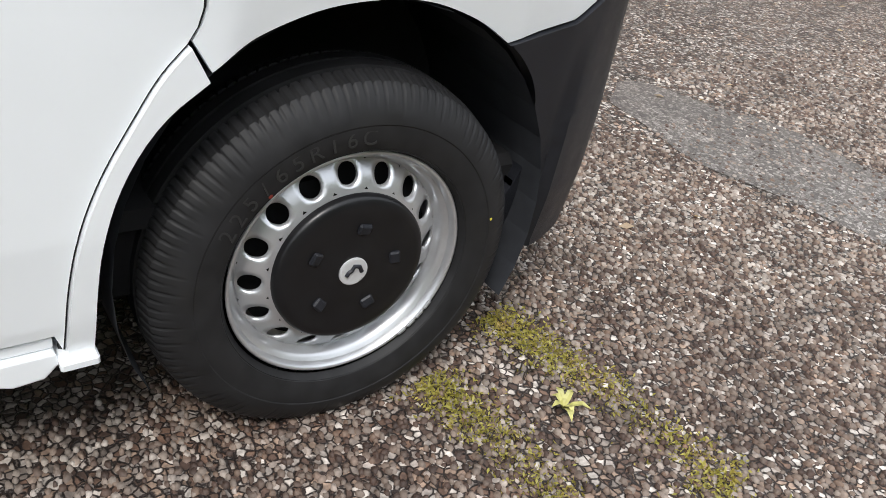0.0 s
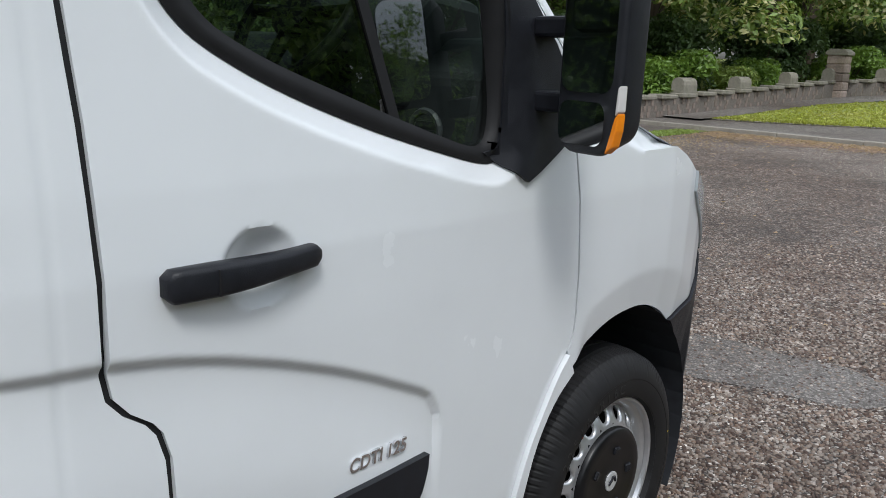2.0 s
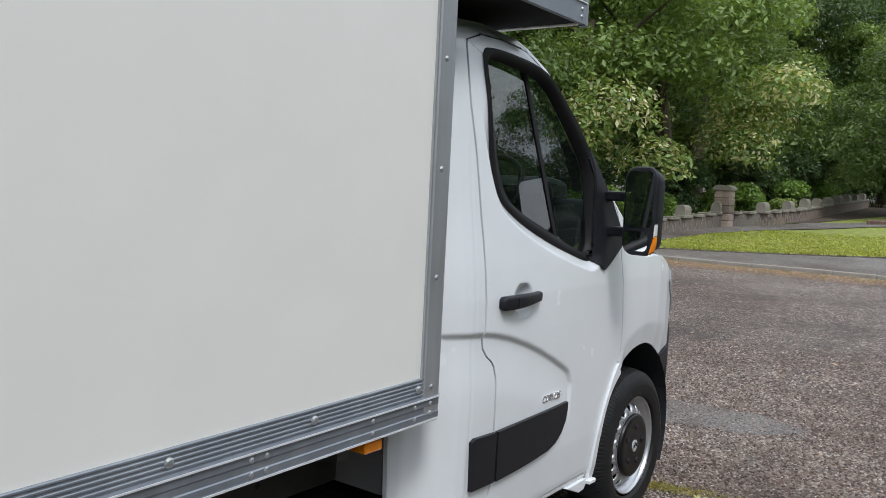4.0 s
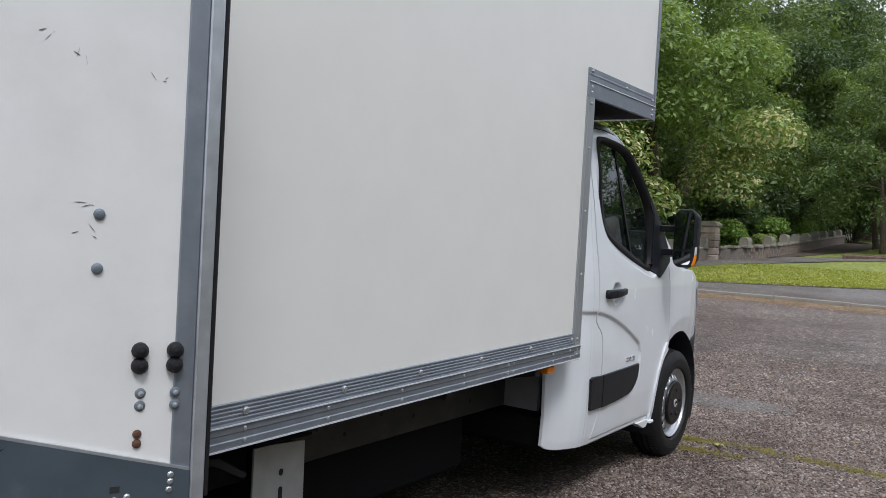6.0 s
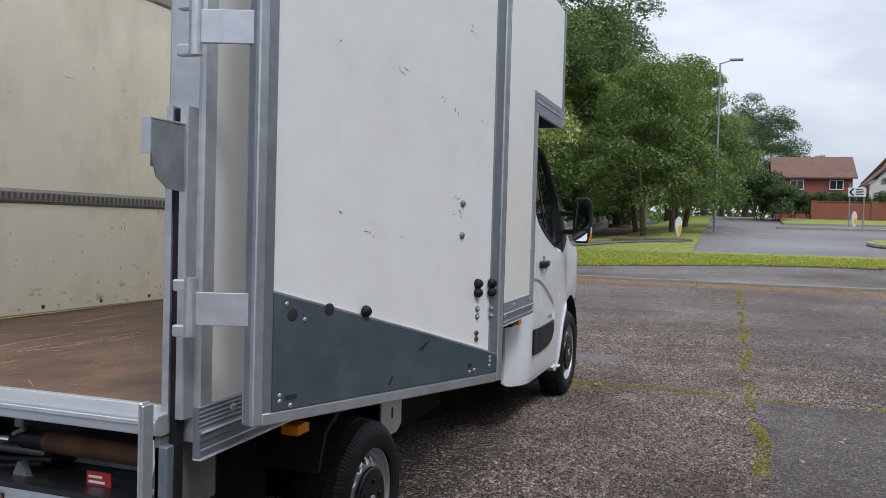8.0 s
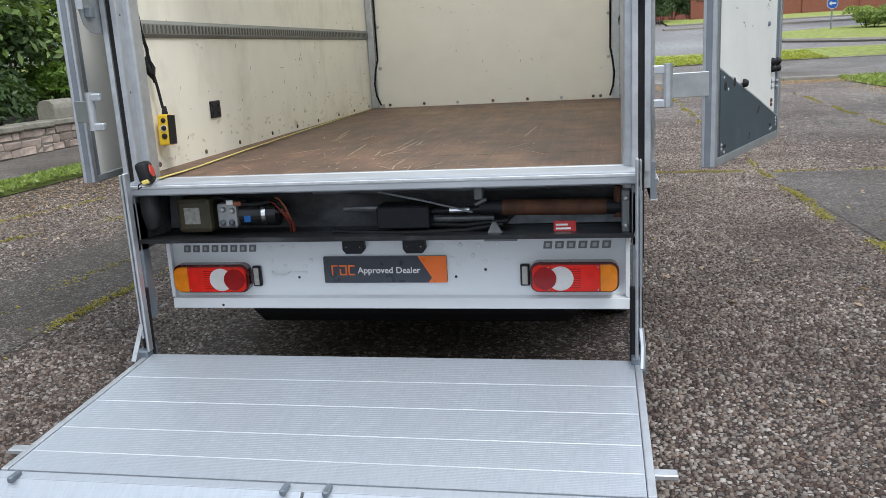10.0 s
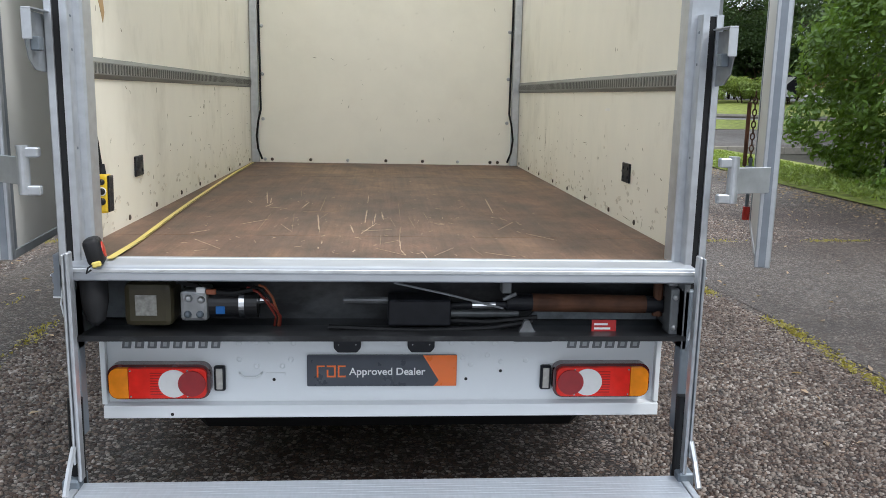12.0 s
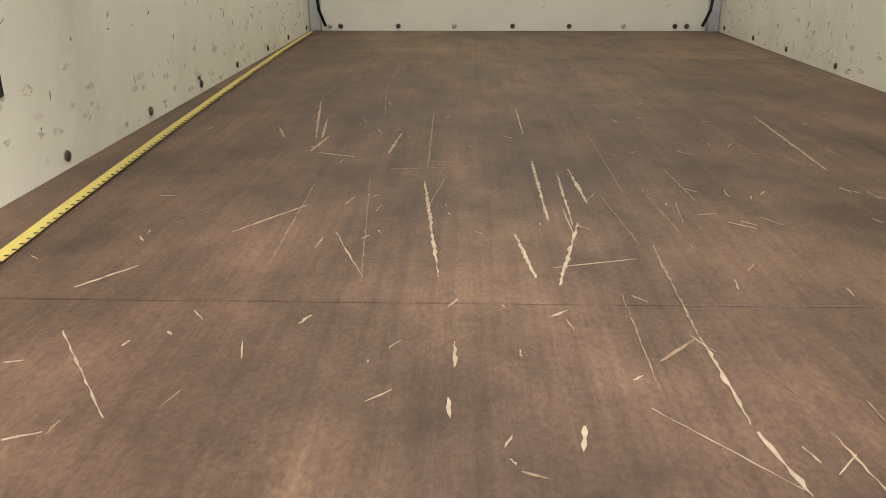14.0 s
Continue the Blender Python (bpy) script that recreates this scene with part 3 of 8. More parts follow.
    for y, z in ((YF - 0.07, ZL + 0.085), (YF - 0.07, ZL - 0.0), (YF - 0.07, ZL - 0.03), (4.45, ZL + 0.068), (YN - 0.07, ZL + 0.06), (YN - 0.07, ZL - 0.0), (YN - 0.07, ZL - 0.03)):
        part("rivet", dome((out + s * 0.0095, y, z), (s, 0, 0), 0.009, 0.008, 8), BOLT, trim)
    part("nose_extrusion", prism([(s * (HW - 0.02), YN - 0.035), (s * (HW + 0.012), YN - 0.035), (s * (HW + 0.012), YN - 0.012), (s * (HW + 0.002), YN), (s * (HW - 0.03), YN)], ZL - 0.06, ZT, "z", bevel=0.002), ALU_SIDE, van, "grey aluminium nose extrusion")
    return wall


side_wall(1)
side_wall(-1)

ROOFM = mat("translucent_roof_sheet", (0.86, 0.86, 0.82), 0.5, 0, 0.02, 4)
rn, rl = ROOFM.node_tree.nodes, ROOFM.node_tree.links
r_tr = rn.new("ShaderNodeBsdfTranslucent")
r_tr.inputs["Color"].default_value = (0.95, 0.94, 0.90, 1)
r_mx = rn.new("ShaderNodeMixShader")
r_mx.inputs["Fac"].default_value = 0.93
rl.new(rn["Principled BSDF"].outputs["BSDF"], r_mx.inputs[1])
rl.new(r_tr.outputs["BSDF"], r_mx.inputs[2])
rl.new(r_mx.outputs["Shader"], rn["Material Output"].inputs["Surface"])
part("roof", box(-HW + 0.013, HW - 0.013, YB + 0.06, YN - 0.01, ZT, ZT + 0.004), ROOFM, van, "translucent white roof sheet")
for y in (0.9, 1.8, 2.7, 3.6, 4.4):
    part("roof_bow", box(-HW + 0.04, HW - 0.04, y, y + 0.04, ZT - 0.035, ZT - 0.002, 0.004), ALU, van, "aluminium roof bow")
part("overhang_front", box(-HW + 0.013, HW - 0.013, YN - 0.03, YN - 0.012, ZL - 0.05, ZT, 0.003), INNER, van, "cream panel at the front of the overhang")
part("overhang_skin", box(-HW + 0.03, HW - 0.03, YN - 0.0118, YN - 0.002, ZL - 0.05, ZT, 0.003), PANEL, van, "off-white outer nose panel")
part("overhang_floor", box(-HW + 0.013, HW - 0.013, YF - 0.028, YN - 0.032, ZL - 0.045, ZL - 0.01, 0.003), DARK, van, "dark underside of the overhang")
part("overhang_lining", box(-HW + 0.026, -HW + 0.04, YF - 0.02, YN - 0.032, ZL - 0.008, ZT - 0.03), INNER, van, "cream lining")
part("overhang_lining", box(HW - 0.04, HW - 0.026, YF - 0.02, YN - 0.032, ZL - 0.008, ZT - 0.03), INNER, van, "cream lining")
part("overhang_strut", box(-HW + 0.3, -HW + 0.34, YN - 0.2, YN - 0.1, ZL - 0.055, ZL - 0.046), ALU, van)

# bulkhead with its trim, bolts and cable
BULK = mat("cream_bulkhead", (0.90, 0.865, 0.765), 0.4, 0, 0.02, 5, stain=(0.62, 0.58, 0.48), stain_amount=0.15, stain_scale=3)
bulkhead = part("bulkhead", box(-HW + 0.03, HW - 0.03, YF - 0.055, YF - 0.032, ZF - 0.02, ZL + 0.01), BULK, van, "cream bulkhead panel with bolt heads")
part("top_rail", box(-1.0, 1.0, YF - 0.068, YF - 0.056, ZL - 0.035, ZL + 0.012, 0.002), ALU, bulkhead, "pale aluminium top rail")
part("seal", box(-1.02, 1.02, YF - 0.073, YF - 0.03, ZL + 0.0125, ZL + 0.024, 0.003), RUBBER, bulkhead, "black rubber edge seal")
for s in (-1, 1):
    part("corner_post", box(min(s * 0.985, s * 1.043), max(s * 0.985, s * 1.043), YF - 0.095, YF - 0.0565, ZF, ZL, 0.004), ALU, bulkhead, "grey corner post")
    pts = [(s * 0.972, YF - 0.068, ZL - 0.01), (s * 0.975, YF - 0.07, 2.1), (s * 0.972, YF - 0.07, 1.75), (s * 0.970, YF - 0.07, 1.35), (s * 0.985, YF - 0.1, 1.27), (s * 1.0, YF - 0.105, 1.15), (s * 0.99, YF - 0.1, 1.05), (s * 0.965, YF - 0.07, 0.97)]
    part("cable", tube(pts, 0.008), RUBBER, bulkhead, "black cable down the corner")
    for z in (1.28, 1.62, 1.98):
        part("clip", dome((s * 0.955, YF - 0.0555, z), (0, -1, 0), 0.014, 0.012, 8), BOLT, bulkhead)
for k, x in enumerate((-0.945, -0.89, -0.59, -0.30, 0.0, 0.29, 0.57, 0.83, 0.89)):
    part("bolt", dome((x, YF - 0.0555, 0.968), (0, -1, 0), 0.013, 0.011, 10), RUSTY if k % 3 else BOLT, bulkhead)
for x in (-0.75, -0.45, -0.15, 0.15, 0.45, 0.75):
    part("screw", dome((x, YF - 0.0685, ZL - 0.012), (0, -1, 0), 0.008, 0.004, 8), BOLT, bulkhead)

# perforated load rails along the inner walls
TRACK = mat("grey_steel_track", (0.26, 0.265, 0.25), 0.5, 0.6, 0.1, 20, stain=(0.2, 0.19, 0.17), stain_amount=0.5, stain_scale=7)
HOLE = mat("dark_slot", (0.02, 0.02, 0.02), 0.8, 0, 0.1, 20)
SLOT = mat("shaded_rail_slot", (0.10, 0.10, 0.095), 0.8, 0, 0.2, 40)
for s in (-1, 1):
    xw = s * (HW - 0.025)
    for z0 in (1.518, 2.80):
        prof = [(xw, z0), (xw - s * 0.006, z0 + 0.002), (xw - s * 0.013, z0 + 0.016), (xw - s * 0.013, z0 + 0.060), (xw - s * 0.006, z0 + 0.074), (xw, z0 + 0.076)]
        track = part("load_rail", prism(prof, 0.16, YF - 0.1, "y"), TRACK, van, "perforated grey steel load rail")
        if z0 < 2:
            pill = [(0.0085 * math.cos(a), z0 + 0.038 + 0.0105 * (1 if math.sin(a) > 0 else -1) + 0.0085 * math.sin(a)) for a in [(k + 0.5) * math.tau / 12 for k in range(12)]]
            sm = prism(pill, min(xw - s * 0.0129, xw - s * 0.0142), max(xw - s * 0.0129, xw - s * 0.0142), "x")
            first = part("slot", sm, SLOT, track)
            first.location.y = 0.2
            y = 0.2365
            while y < YF - 0.12:
                o = new("slot", first.data)
                o.parent, o.location.y = track, y
                y += 0.0365
    for y, z in ((0.952, 1.172),):
        sock = part("wall_socket", box(min(xw, xw - s * 0.008), max(xw, xw - s * 0.008), y - 0.056, y + 0.056, z - 0.045, z + 0.040, 0.003), BLACK, van, "square black recessed lashing plate")
        for dy in (-0.033, 0.033):
            for dz in (-0.02, 0.018):
                part("screw", dome((xw - s * 0.0078, y + dy, z + dz), (-s, 0, 0), 0.009, 0.004, 8), BLACK, sock)
    y = 0.35
    while y < 3.9:
        part("stud", dome((xw, y + 0.02 * math.sin(y * 9), 0.972), (-s, 0, 0), 0.012, 0.006, 8), RUSTY, van, "rusty wall bolt")
        y += 0.44

# load floor of coated plywood boards
for k, (a, b) in enumerate(((0.112, 0.5545), (0.5580, 2.9), (2.9025, YF - 0.056))):
    part("floor_board", box(-HW + 0.024, HW - 0.024, a, b, ZF - 0.02, ZF, 0.0012), PLY, van, "scratched brown plywood load floor")


# ---- the van: rear frame, doors, tail lift ----
# sill
SILLM = mat("dull_grey_sill", (0.40, 0.42, 0.45), 0.5, 0.35, 0.08, 14, stain=(0.28, 0.29, 0.31), stain_amount=0.4, stain_scale=5, stretch=(0.3, 1, 1))
SEAM = mat("bright_worn_edge", (0.68, 0.70, 0.72), 0.35, 0.6, 0.1, 30)
sill = part("rear_sill", prism([(-0.005, 0.893), (-0.005, 0.912), (0.0, 0.936), (0.006, 0.941), (0.114, 0.948), (0.114, 0.89), (0.02, 0.885)], -1.005, 1.012, "x", bevel=0.003), SILLM, van, "dented pale aluminium rear sill")
part("edge_bead", box(-1.004, 1.011, -0.009, -0.0045, 0.918, 0.931, 0.002), SEAM, sill, "bright worn edge")
part("edge_bead", rod((-0.962, 0.088, 0.9455), (0.962, 0.088, 0.9465), 0.0028, 0.0028, 8), SEAM, sill, "bright worn ridge")

# rear upright posts with lift tracks
for s in (-1, 1):
    inset = 0.018 if s < 0 else 0.0
    prof = [(s * 0.955, 0.15), (s * 0.962, 0.096), (s * 0.970, 0.09), (s * 1.060, 0.09), (s * 1.066, 0.095), (s * 1.075, 0.10), (s * 1.075, 0.15)]
    post = part("rear_post", prism(prof, 0.86, ZT, "z"), ALU, van, "pale aluminium rear door post")
    post.location.x = inset
    prof = [(s * 0.990, 0.0895), (s * 0.990, 0.047), (s * 0.993, 0.044), (s * 1.0135, 0.044), (s * 1.0135, 0.084), (s * 1.0365, 0.084), (s * 1.0365, 0.044), (s * 1.057, 0.044), (s * 1.060, 0.047), (s * 1.060, 0.0895)]
    rail = part("lift_track", prism(prof, 0.93, 1.755, "z"), ALU, post, "hollow aluminium lift track")
    part("track", box(min(s * 1.0138, s * 1.0362), max(s * 1.0138, s * 1.0362), 0.050, 0.0838, 0.60, 1.75, 0.002), RUBBER, rail, "black slot of the slide track")
    for z in (1.70, 1.60, 1.30):
        part("rivet", dome((s * 0.9902, 0.068, z), (-s, 0, 0), 0.005, 0.002, 8), GALV, rail)
    leg = part("lower_post", box(min(s * 0.99, s * 1.03), max(s * 0.99, s * 1.03), 0.02, 0.08, 0.36, 0.86, 0.004), GALV, van, "grey lower lift column")
    xa = 0.975 if s < 0 else 1.0
    arm = part("lift_arm", box(min(s * xa, s * (xa + 0.012)), max(s * xa, s * (xa + 0.012)), -0.060, -0.022, 0.24, 0.99, 0.004), ALU, van, "flat silver lift arm")
    part("arm_plate", box(min(s * (xa + 0.015), s * (xa + 0.022)), max(s * (xa + 0.015), s * (xa + 0.022)), -0.065, -0.022, 0.30, 0.985, 0.003), ALU, arm)
    part("damper", rod((s * 1.005, -0.005, 0.20), (s * 1.005, 0.005, 0.50), 0.024, 0.024, 14), RUBBER, van, "black rubber damper")
    part("link", tube([(s * (xa + 0.02), -0.055, 0.36), (s * (xa + 0.025), -0.09, 0.30), (s * (xa + 0.02), -0.15, 0.235)], 0.010, 6), ALU, van, "lift chain link")
    part("foot", box(min(s * 0.985, s * 1.04), max(s * 0.985, s * 1.04), -0.06, 0.03, 0.175, 0.245, 0.006), GALV, van)
    part("white_cable", tube([(s * 1.012, -0.012, 0.885), (s * 1.02, -0.018, 0.82), (s * 1.008, -0.02, 0.76), (s * 1.0, -0.015, 0.70)], 0.003, 6), DECAL, van)
    # open pressed catch bracket at the top of the track, standing out to the rear
    hd = part("catch_bracket", prism([(0.06, 1.53), (0.06, 1.700), (-0.088, 1.705), (-0.088, 1.63), (-0.065, 1.565), (-0.02, 1.535)], s * 1.046, s * 1.050, "x"), TRACKG, van, "open pressed aluminium catch bracket")
    part("flange", box(min(s * 1.024, s * 1.052), max(s * 1.024, s * 1.052), -0.093, -0.0885, 1.62, 1.705, 0.001), ALU, hd)
    part("flange", box(min(s * 1.024, s * 1.052), max(s * 1.024, s * 1.052), -0.093, 0.043, 1.7055, 1.710, 0.001), ALU, hd)
    part("catch_block", box(min(s * 1.020, s * 1.045), max(s * 1.020, s * 1.045), -0.055, -0.02, 1.59, 1.63, 0.003), GALV, hd)
part("header", box(-0.964, 0.964, 0.0, 0.12, ZT - 0.14, ZT, 0.004), ALU, van, "pale aluminium header over the opening")


def hinge_set(door, s, z, reach):
    """A bracket hinge between post and door: two ears, a pin and a flat strap."""
    x0, xp = s * 1.062, s * 1.112
    h = part("hinge", rod((xp, 0.0, z - 0.075), (xp, 0.0, z + 0.075), 0.018, 0.018, 16), ALU, door, "aluminium bracket hinge")
    for dz in (-0.062, 0.055):
        part("ear", box(min(x0, xp), max(x0, xp), -0.013, 0.013, z + dz - 0.015, z + dz + 0.015, 0.004), ALU, h)
    a, b = Vector((xp + s * 0.008, 0.0, 0)), Vector((reach[0], reach[1], 0))
    d = (b - a).normalized()
    n = Vector((-d.y, d.x, 0)) * 0.006
    pts = [(a + n)[:2], (b + n)[:2], (b - n)[:2], (a - n)[:2]]
    part("strap", prism([tuple(p) for p in pts], z - 0.045, z + 0.04, "z", bevel=0.002), ALU, h)


SCUFF = mat("dark_scuff", (0.16, 0.15, 0.14), 0.7, 0, 0.5, 60)
RUST = mat("rusty_steel", (0.115, 0.05, 0.027), 0.75, 0.2, 0.35, 14, stain=(0.05, 0.03, 0.02), stain_amount=0.6, stain_scale=8)


def door_leaf(s, hinge, ang, label):
    """Rear door leaf in its own frame: x along the leaf from the hinge edge, y through it (inner face at y=0), z up."""
    W, Z0, Z1 = 1.02, 0.935, ZT - 0.16
    leaf = new("rear_door")
    leaf.parent = van
    leaf["label"] = label
    d = Vector((s * math.sin(ang), math.cos(ang), 0))
    nrm = Vector((s * math.cos(ang), -math.sin(ang), 0))
    m = Matrix(((d.x, nrm.x, 0, hinge[0]), (d.y, nrm.y, 0, hinge[1]), (0, 0, 1, 0), (0, 0, 0, 1)))
    leaf.matrix_local = m
    part("door_panel", box(0.05, W - 0.05, -0.032, -0.002, Z0 + 0.03, Z1 - 0.03), [DOORIN], leaf, "scuffed white inner door skin")
    part("outer_skin", box(0.045, W - 0.045, -0.038, -0.0325, Z0 + 0.028, Z1 - 0.028), PANEL, leaf, "glossy off-white outer door skin")
    for x0, x1 in ((0.0, 0.03), (W - 0.028, W)):
        part("door_frame", box(x0, x1, -0.042, 0.008, Z0, Z1, 0.003), ALU, leaf, "pale aluminium door edge")
    part("door_frame", box(0.0305, 0.062, -0.04, 0.003, Z0 + 0.001, Z1, 0.002), ALU_SIDE, leaf, "grey inner edge strip")
    part("door_frame", box(W - 0.068, W - 0.0285, -0.04, 0.003, Z0 + 0.001, Z1, 0.002), ALU_SIDE, leaf, "grey inner edge strip")
    part("door_frame", box(0.0305, W - 0.0285, -0.041, 0.006, Z0 - 0.002, Z0 + 0.03, 0.003), ALU, leaf, "pale aluminium bottom edge")
    part("door_frame", box(0.0305, W - 0.0285, -0.041, 0.006, Z1 - 0.03, Z1 + 0.002, 0.003), ALU, leaf)
    part("door_seal", box(W + 0.001, W + 0.012, -0.036, 0.0, Z0 + 0.03, Z1, 0.003), RUBBER, leaf)
    part("edge_groove", box(-0.0025, 0.001, -0.030, -0.008, Z0 + 0.004, Z1 - 0.004), ALU_SIDE, leaf, "grey groove along the door edge")
    # grey kick plate
    kick = part("kick_plate", prism([(0.06, Z0 + 0.032), (W - 0.03, Z0 + 0.032), (W - 0.03, 1.025), (0.62, 1.128), (0.06, 1.275)], 0.0035, 0.007, "y"), KICK, leaf, "dark galvanised kick plate")
    part("plate_edge", prism([(0.06, 1.2755), (0.62, 1.1285), (W - 0.03, 1.0255), (W - 0.03, 1.0315), (0.62, 1.1345), (0.06, 1.2815)], -0.001, 0.006, "y"), ALU, kick, "pale top edge of the plate")
    for x, z in ((0.12, 1.215), (0.245, 1.222)):
        part("hole", dome((x, 0.0065, z), (0, 1, 0), 0.018, 0.003, 14), HOLE, kick)
    for x, z in ((0.083, 1.006), (0.083, 0.991), (0.118, 0.976), (0.847, 0.983), (0.870, 0.987), (0.952, 1.022), (0.952, 1.008), (0.950, 0.992), (0.10, 1.245), (0.16, 1.20)):
        part("rivet", dome((x, 0.0068, z), (0, 1, 0), 0.007, 0.004, 8), BOLT, kick)
    part("slot", box(0.10, 0.138, 0.0069, 0.0085, 0.992, 1.004), HOLE, kick)
    part("slot", box(0.838, 0.856, 0.0069, 0.0085, 0.998, 1.010), HOLE, kick)
    part("gouge", prism([(0.60, 1.075), (0.635, 1.098), (0.655, 1.104), (0.640, 1.090), (0.615, 1.074)], 0.0062, 0.0073, "y"), HOLE, kick, "dark gouge in the plate")
    part("gouge", prism([(0.475, 0.985), (0.49, 1.01), (0.497, 1.008), (0.485, 0.984)], 0.0062, 0.0073, "y"), HOLE, kick)
    for x, z in ((0.379, 1.210),):
        part("buffer", dome((x, 0.006, z), (0, 1, 0), 0.017, 0.020, 14), RUBBER, leaf, "black rubber buffer")
    for x in (0.885, 0.951):
        y0 = -0.002 if x < 0.9 else 0.003
        for z in (1.272, 1.242):
            part("buffer", dome((x, y0, z), (0, 1, 0), 0.0165, 0.022, 14), RUBBER, leaf, "black rubber buffer")
        for z in (1.187, 1.162):
            part("washer", dome((x + 0.004, y0, z), (0, 1, 0), 0.011, 0.003, 12), GALV, leaf)
            part("bolt", dome((x + 0.004, y0 + 0.002, z), (0, 1, 0), 0.006, 0.008, 8), BOLT, leaf)
    for z in (1.107, 1.088):
        part("bolt", dome((0.886, -0.002, z), (0, 1, 0), 0.009, 0.008, 10), RUST, leaf)
    for z in (1.534, 1.431):
        part("bolt", dome((0.80, -0.002, z), (0, 1, 0), 0.011, 0.009, 12), GALV, leaf, "domed bolt head")
    rnd = random.Random(7 + s)
    for k in range(40):
        x, z = rnd.uniform(0.1, 0.92), rnd.uniform(1.33, 2.15)
        if k % 3:
            x, z = x0_ + rnd.gauss(0, 0.014), z0_ + rnd.gauss(0, 0.012)
        x0_, z0_ = x, z
        ln, an = rnd.uniform(0.002, 0.011), rnd.gauss(-0.3, 0.7)
        bm = bmesh.new()
        w = rnd.uniform(0.0004, 0.0012)
        c, sn = math.cos(an), math.sin(an)
        q = [(x - c * ln + sn * w, z - sn * ln), (x, z + w), (x + c * ln, z + sn * ln + w), (x, z - w)]
        prism(q, -0.0025, -0.0008, "y", bm)
        part("scratch", bm, SCUFF, leaf)
    return leaf


right = door_leaf(1, (1.272, 0.035), radians(23.0), "opened rear door with scuffed white lining and grey kick plate")
left = door_leaf(-1, (-1.245, 0.085), radians(5.5), "opened rear door with glossy cream outer skin")
for z in (1.235, 1.95, 2.6):
    hinge_set(van, 1, z, (1.268, 0.05))
    hinge_set(van, -1, z, (-1.252, 0.10))


# ---- tail lift platform ----
def slope_plank(y0, y1, zf, x0, x1, thick, ribs, pitch_z):
    """A ribbed plank whose top follows the platform's slope."""
    pts = []
    n = ribs
    w = (y1 - y0) / n
    for k in range(n):
        a = y0 + k * w
        for f, h in ((0.0, 0.0), (0.55, 0.0), (0.6, -0.0004), (0.95, -0.0004)):
            y = a + f * w
            pts.append((y, pitch_z(y) + h))
    pts.append((y1, pitch_z(y1) - 0.0004))
    pts += [(y1, pitch_z(y1) - thick), (y0, pitch_z(y0) - thick)]
    return prism(pts, x0, x1, "x")


def plat_z(y):
    return 0.215 + 0.048 * (y + 0.06)


platform = new("lift_platform")
platform.parent = van
platform["label"] = "lowered ribbed aluminium tail lift platform"
edges = [-0.93, -0.809, -0.647, -0.443, -0.239, -0.013]
for a, b in zip(edges, edges[1:]):
    part("plank", slope_plank(a + 0.0025, b - 0.0025, 0, -0.985, 0.995, 0.03, 14, plat_z), PLATE, platform)
part("lip", prism([(-0.968, plat_z(-0.968) - 0.004), (-0.968, plat_z(-0.968) - 0.03), (-0.932, plat_z(-0.932) - 0.03), (-0.932, plat_z(-0.932) - 0.001)], -1.03, 1.04, "x", bevel=0.003), PLATE, platform)
for e in edges[1:-1]:
    part("seam_bead", rod((-0.984, e, plat_z(e) - 0.001), (0.994, e, plat_z(e) - 0.001), 0.0022, 0.0022, 8), SEAM, platform, "bright worn plank edge")
for s in (-1, 1):
    x0, x1 = (0.997, 1.022) if s > 0 else (-1.012, -0.987)
    part("side_edge", prism([(-0.93, plat_z(-0.93) + 0.004), (-0.93, plat_z(-0.93) - 0.05), (-0.06, plat_z(-0.06) - 0.05), (-0.06, plat_z(-0.06) + 0.004)], x0, x1, "x", bevel=0.003), ALU, platform, "aluminium side edge")
    part("stub", box(min(s * 1.0, s * 1.09), max(s * 1.0, s * 1.09), -0.80, -0.76, 0.155, 0.172, 0.003), ALU, platform)
for x0, x1 in ((-1.0, 0.012), (0.022, 1.01)):
    def flap_z(y):
        return 0.168 + 0.66 * (y + 0.972)
    flap = part("ramp_flap", slope_plank(-1.135, -0.972, 0, x0, x1, 0.012, 20, flap_z), PLATE, platform, "ribbed hinged ramp flap")
    for x in (x0 + 0.07, x1 - 0.05):
        part("flap_hinge", box(x - 0.009, x + 0.009, -1.0, -0.945, 0.165, 0.186, 0.005), GALV, flap, "dark flap hinge")

# ---- rear panel with lamps ----
panel = part("rear_panel", prism([(0.26, 0.645), (0.236, 0.645), (0.236, 0.40), (0.205, 0.395), (0.202, 0.352), (0.21, 0.348), (0.26, 0.348)], -0.985, 0.99, "x", bevel=0.002), WHITE, van, "white pressed steel rear panel")
for s in (-1, 1):
    part("end_flange", box(min(s * 0.972, s * 0.99), max(s * 0.972, s * 0.99), 0.208, 0.2355, 0.40, 0.643, 0.002), WHITE, panel)
RED = mat("red_lens", (0.80, 0.022, 0.012), 0.22, 0, 0.1, 30, coat=0.2, gloss=0.2)
AMBER = mat("amber_lens", (0.9, 0.27, 0.012), 0.22, 0, 0.1, 30, coat=0.2, gloss=0.25)
CLEAR = mat("clear_lens", (0.72, 0.7, 0.68), 0.12, 0, 0.05, 30, coat=1.0)
DEEPRED = mat("dark_red_lens", (0.30, 0.008, 0.010), 0.18, 0, 0.1, 30, coat=0.35, gloss=0.3)
CLEARL = mat("frosted_clear_lens", (0.42, 0.40, 0.36), 0.25, 0, 0.1, 60, coat=0.8)
GREY_LET = mat("grey_plastic_letter", (0.16, 0.17, 0.18), 0.35, 0.2, 0.05, 30)
SILVER = mat("pale_grey_letter_face", (0.42, 0.44, 0.46), 0.35, 0.3, 0.05, 30)


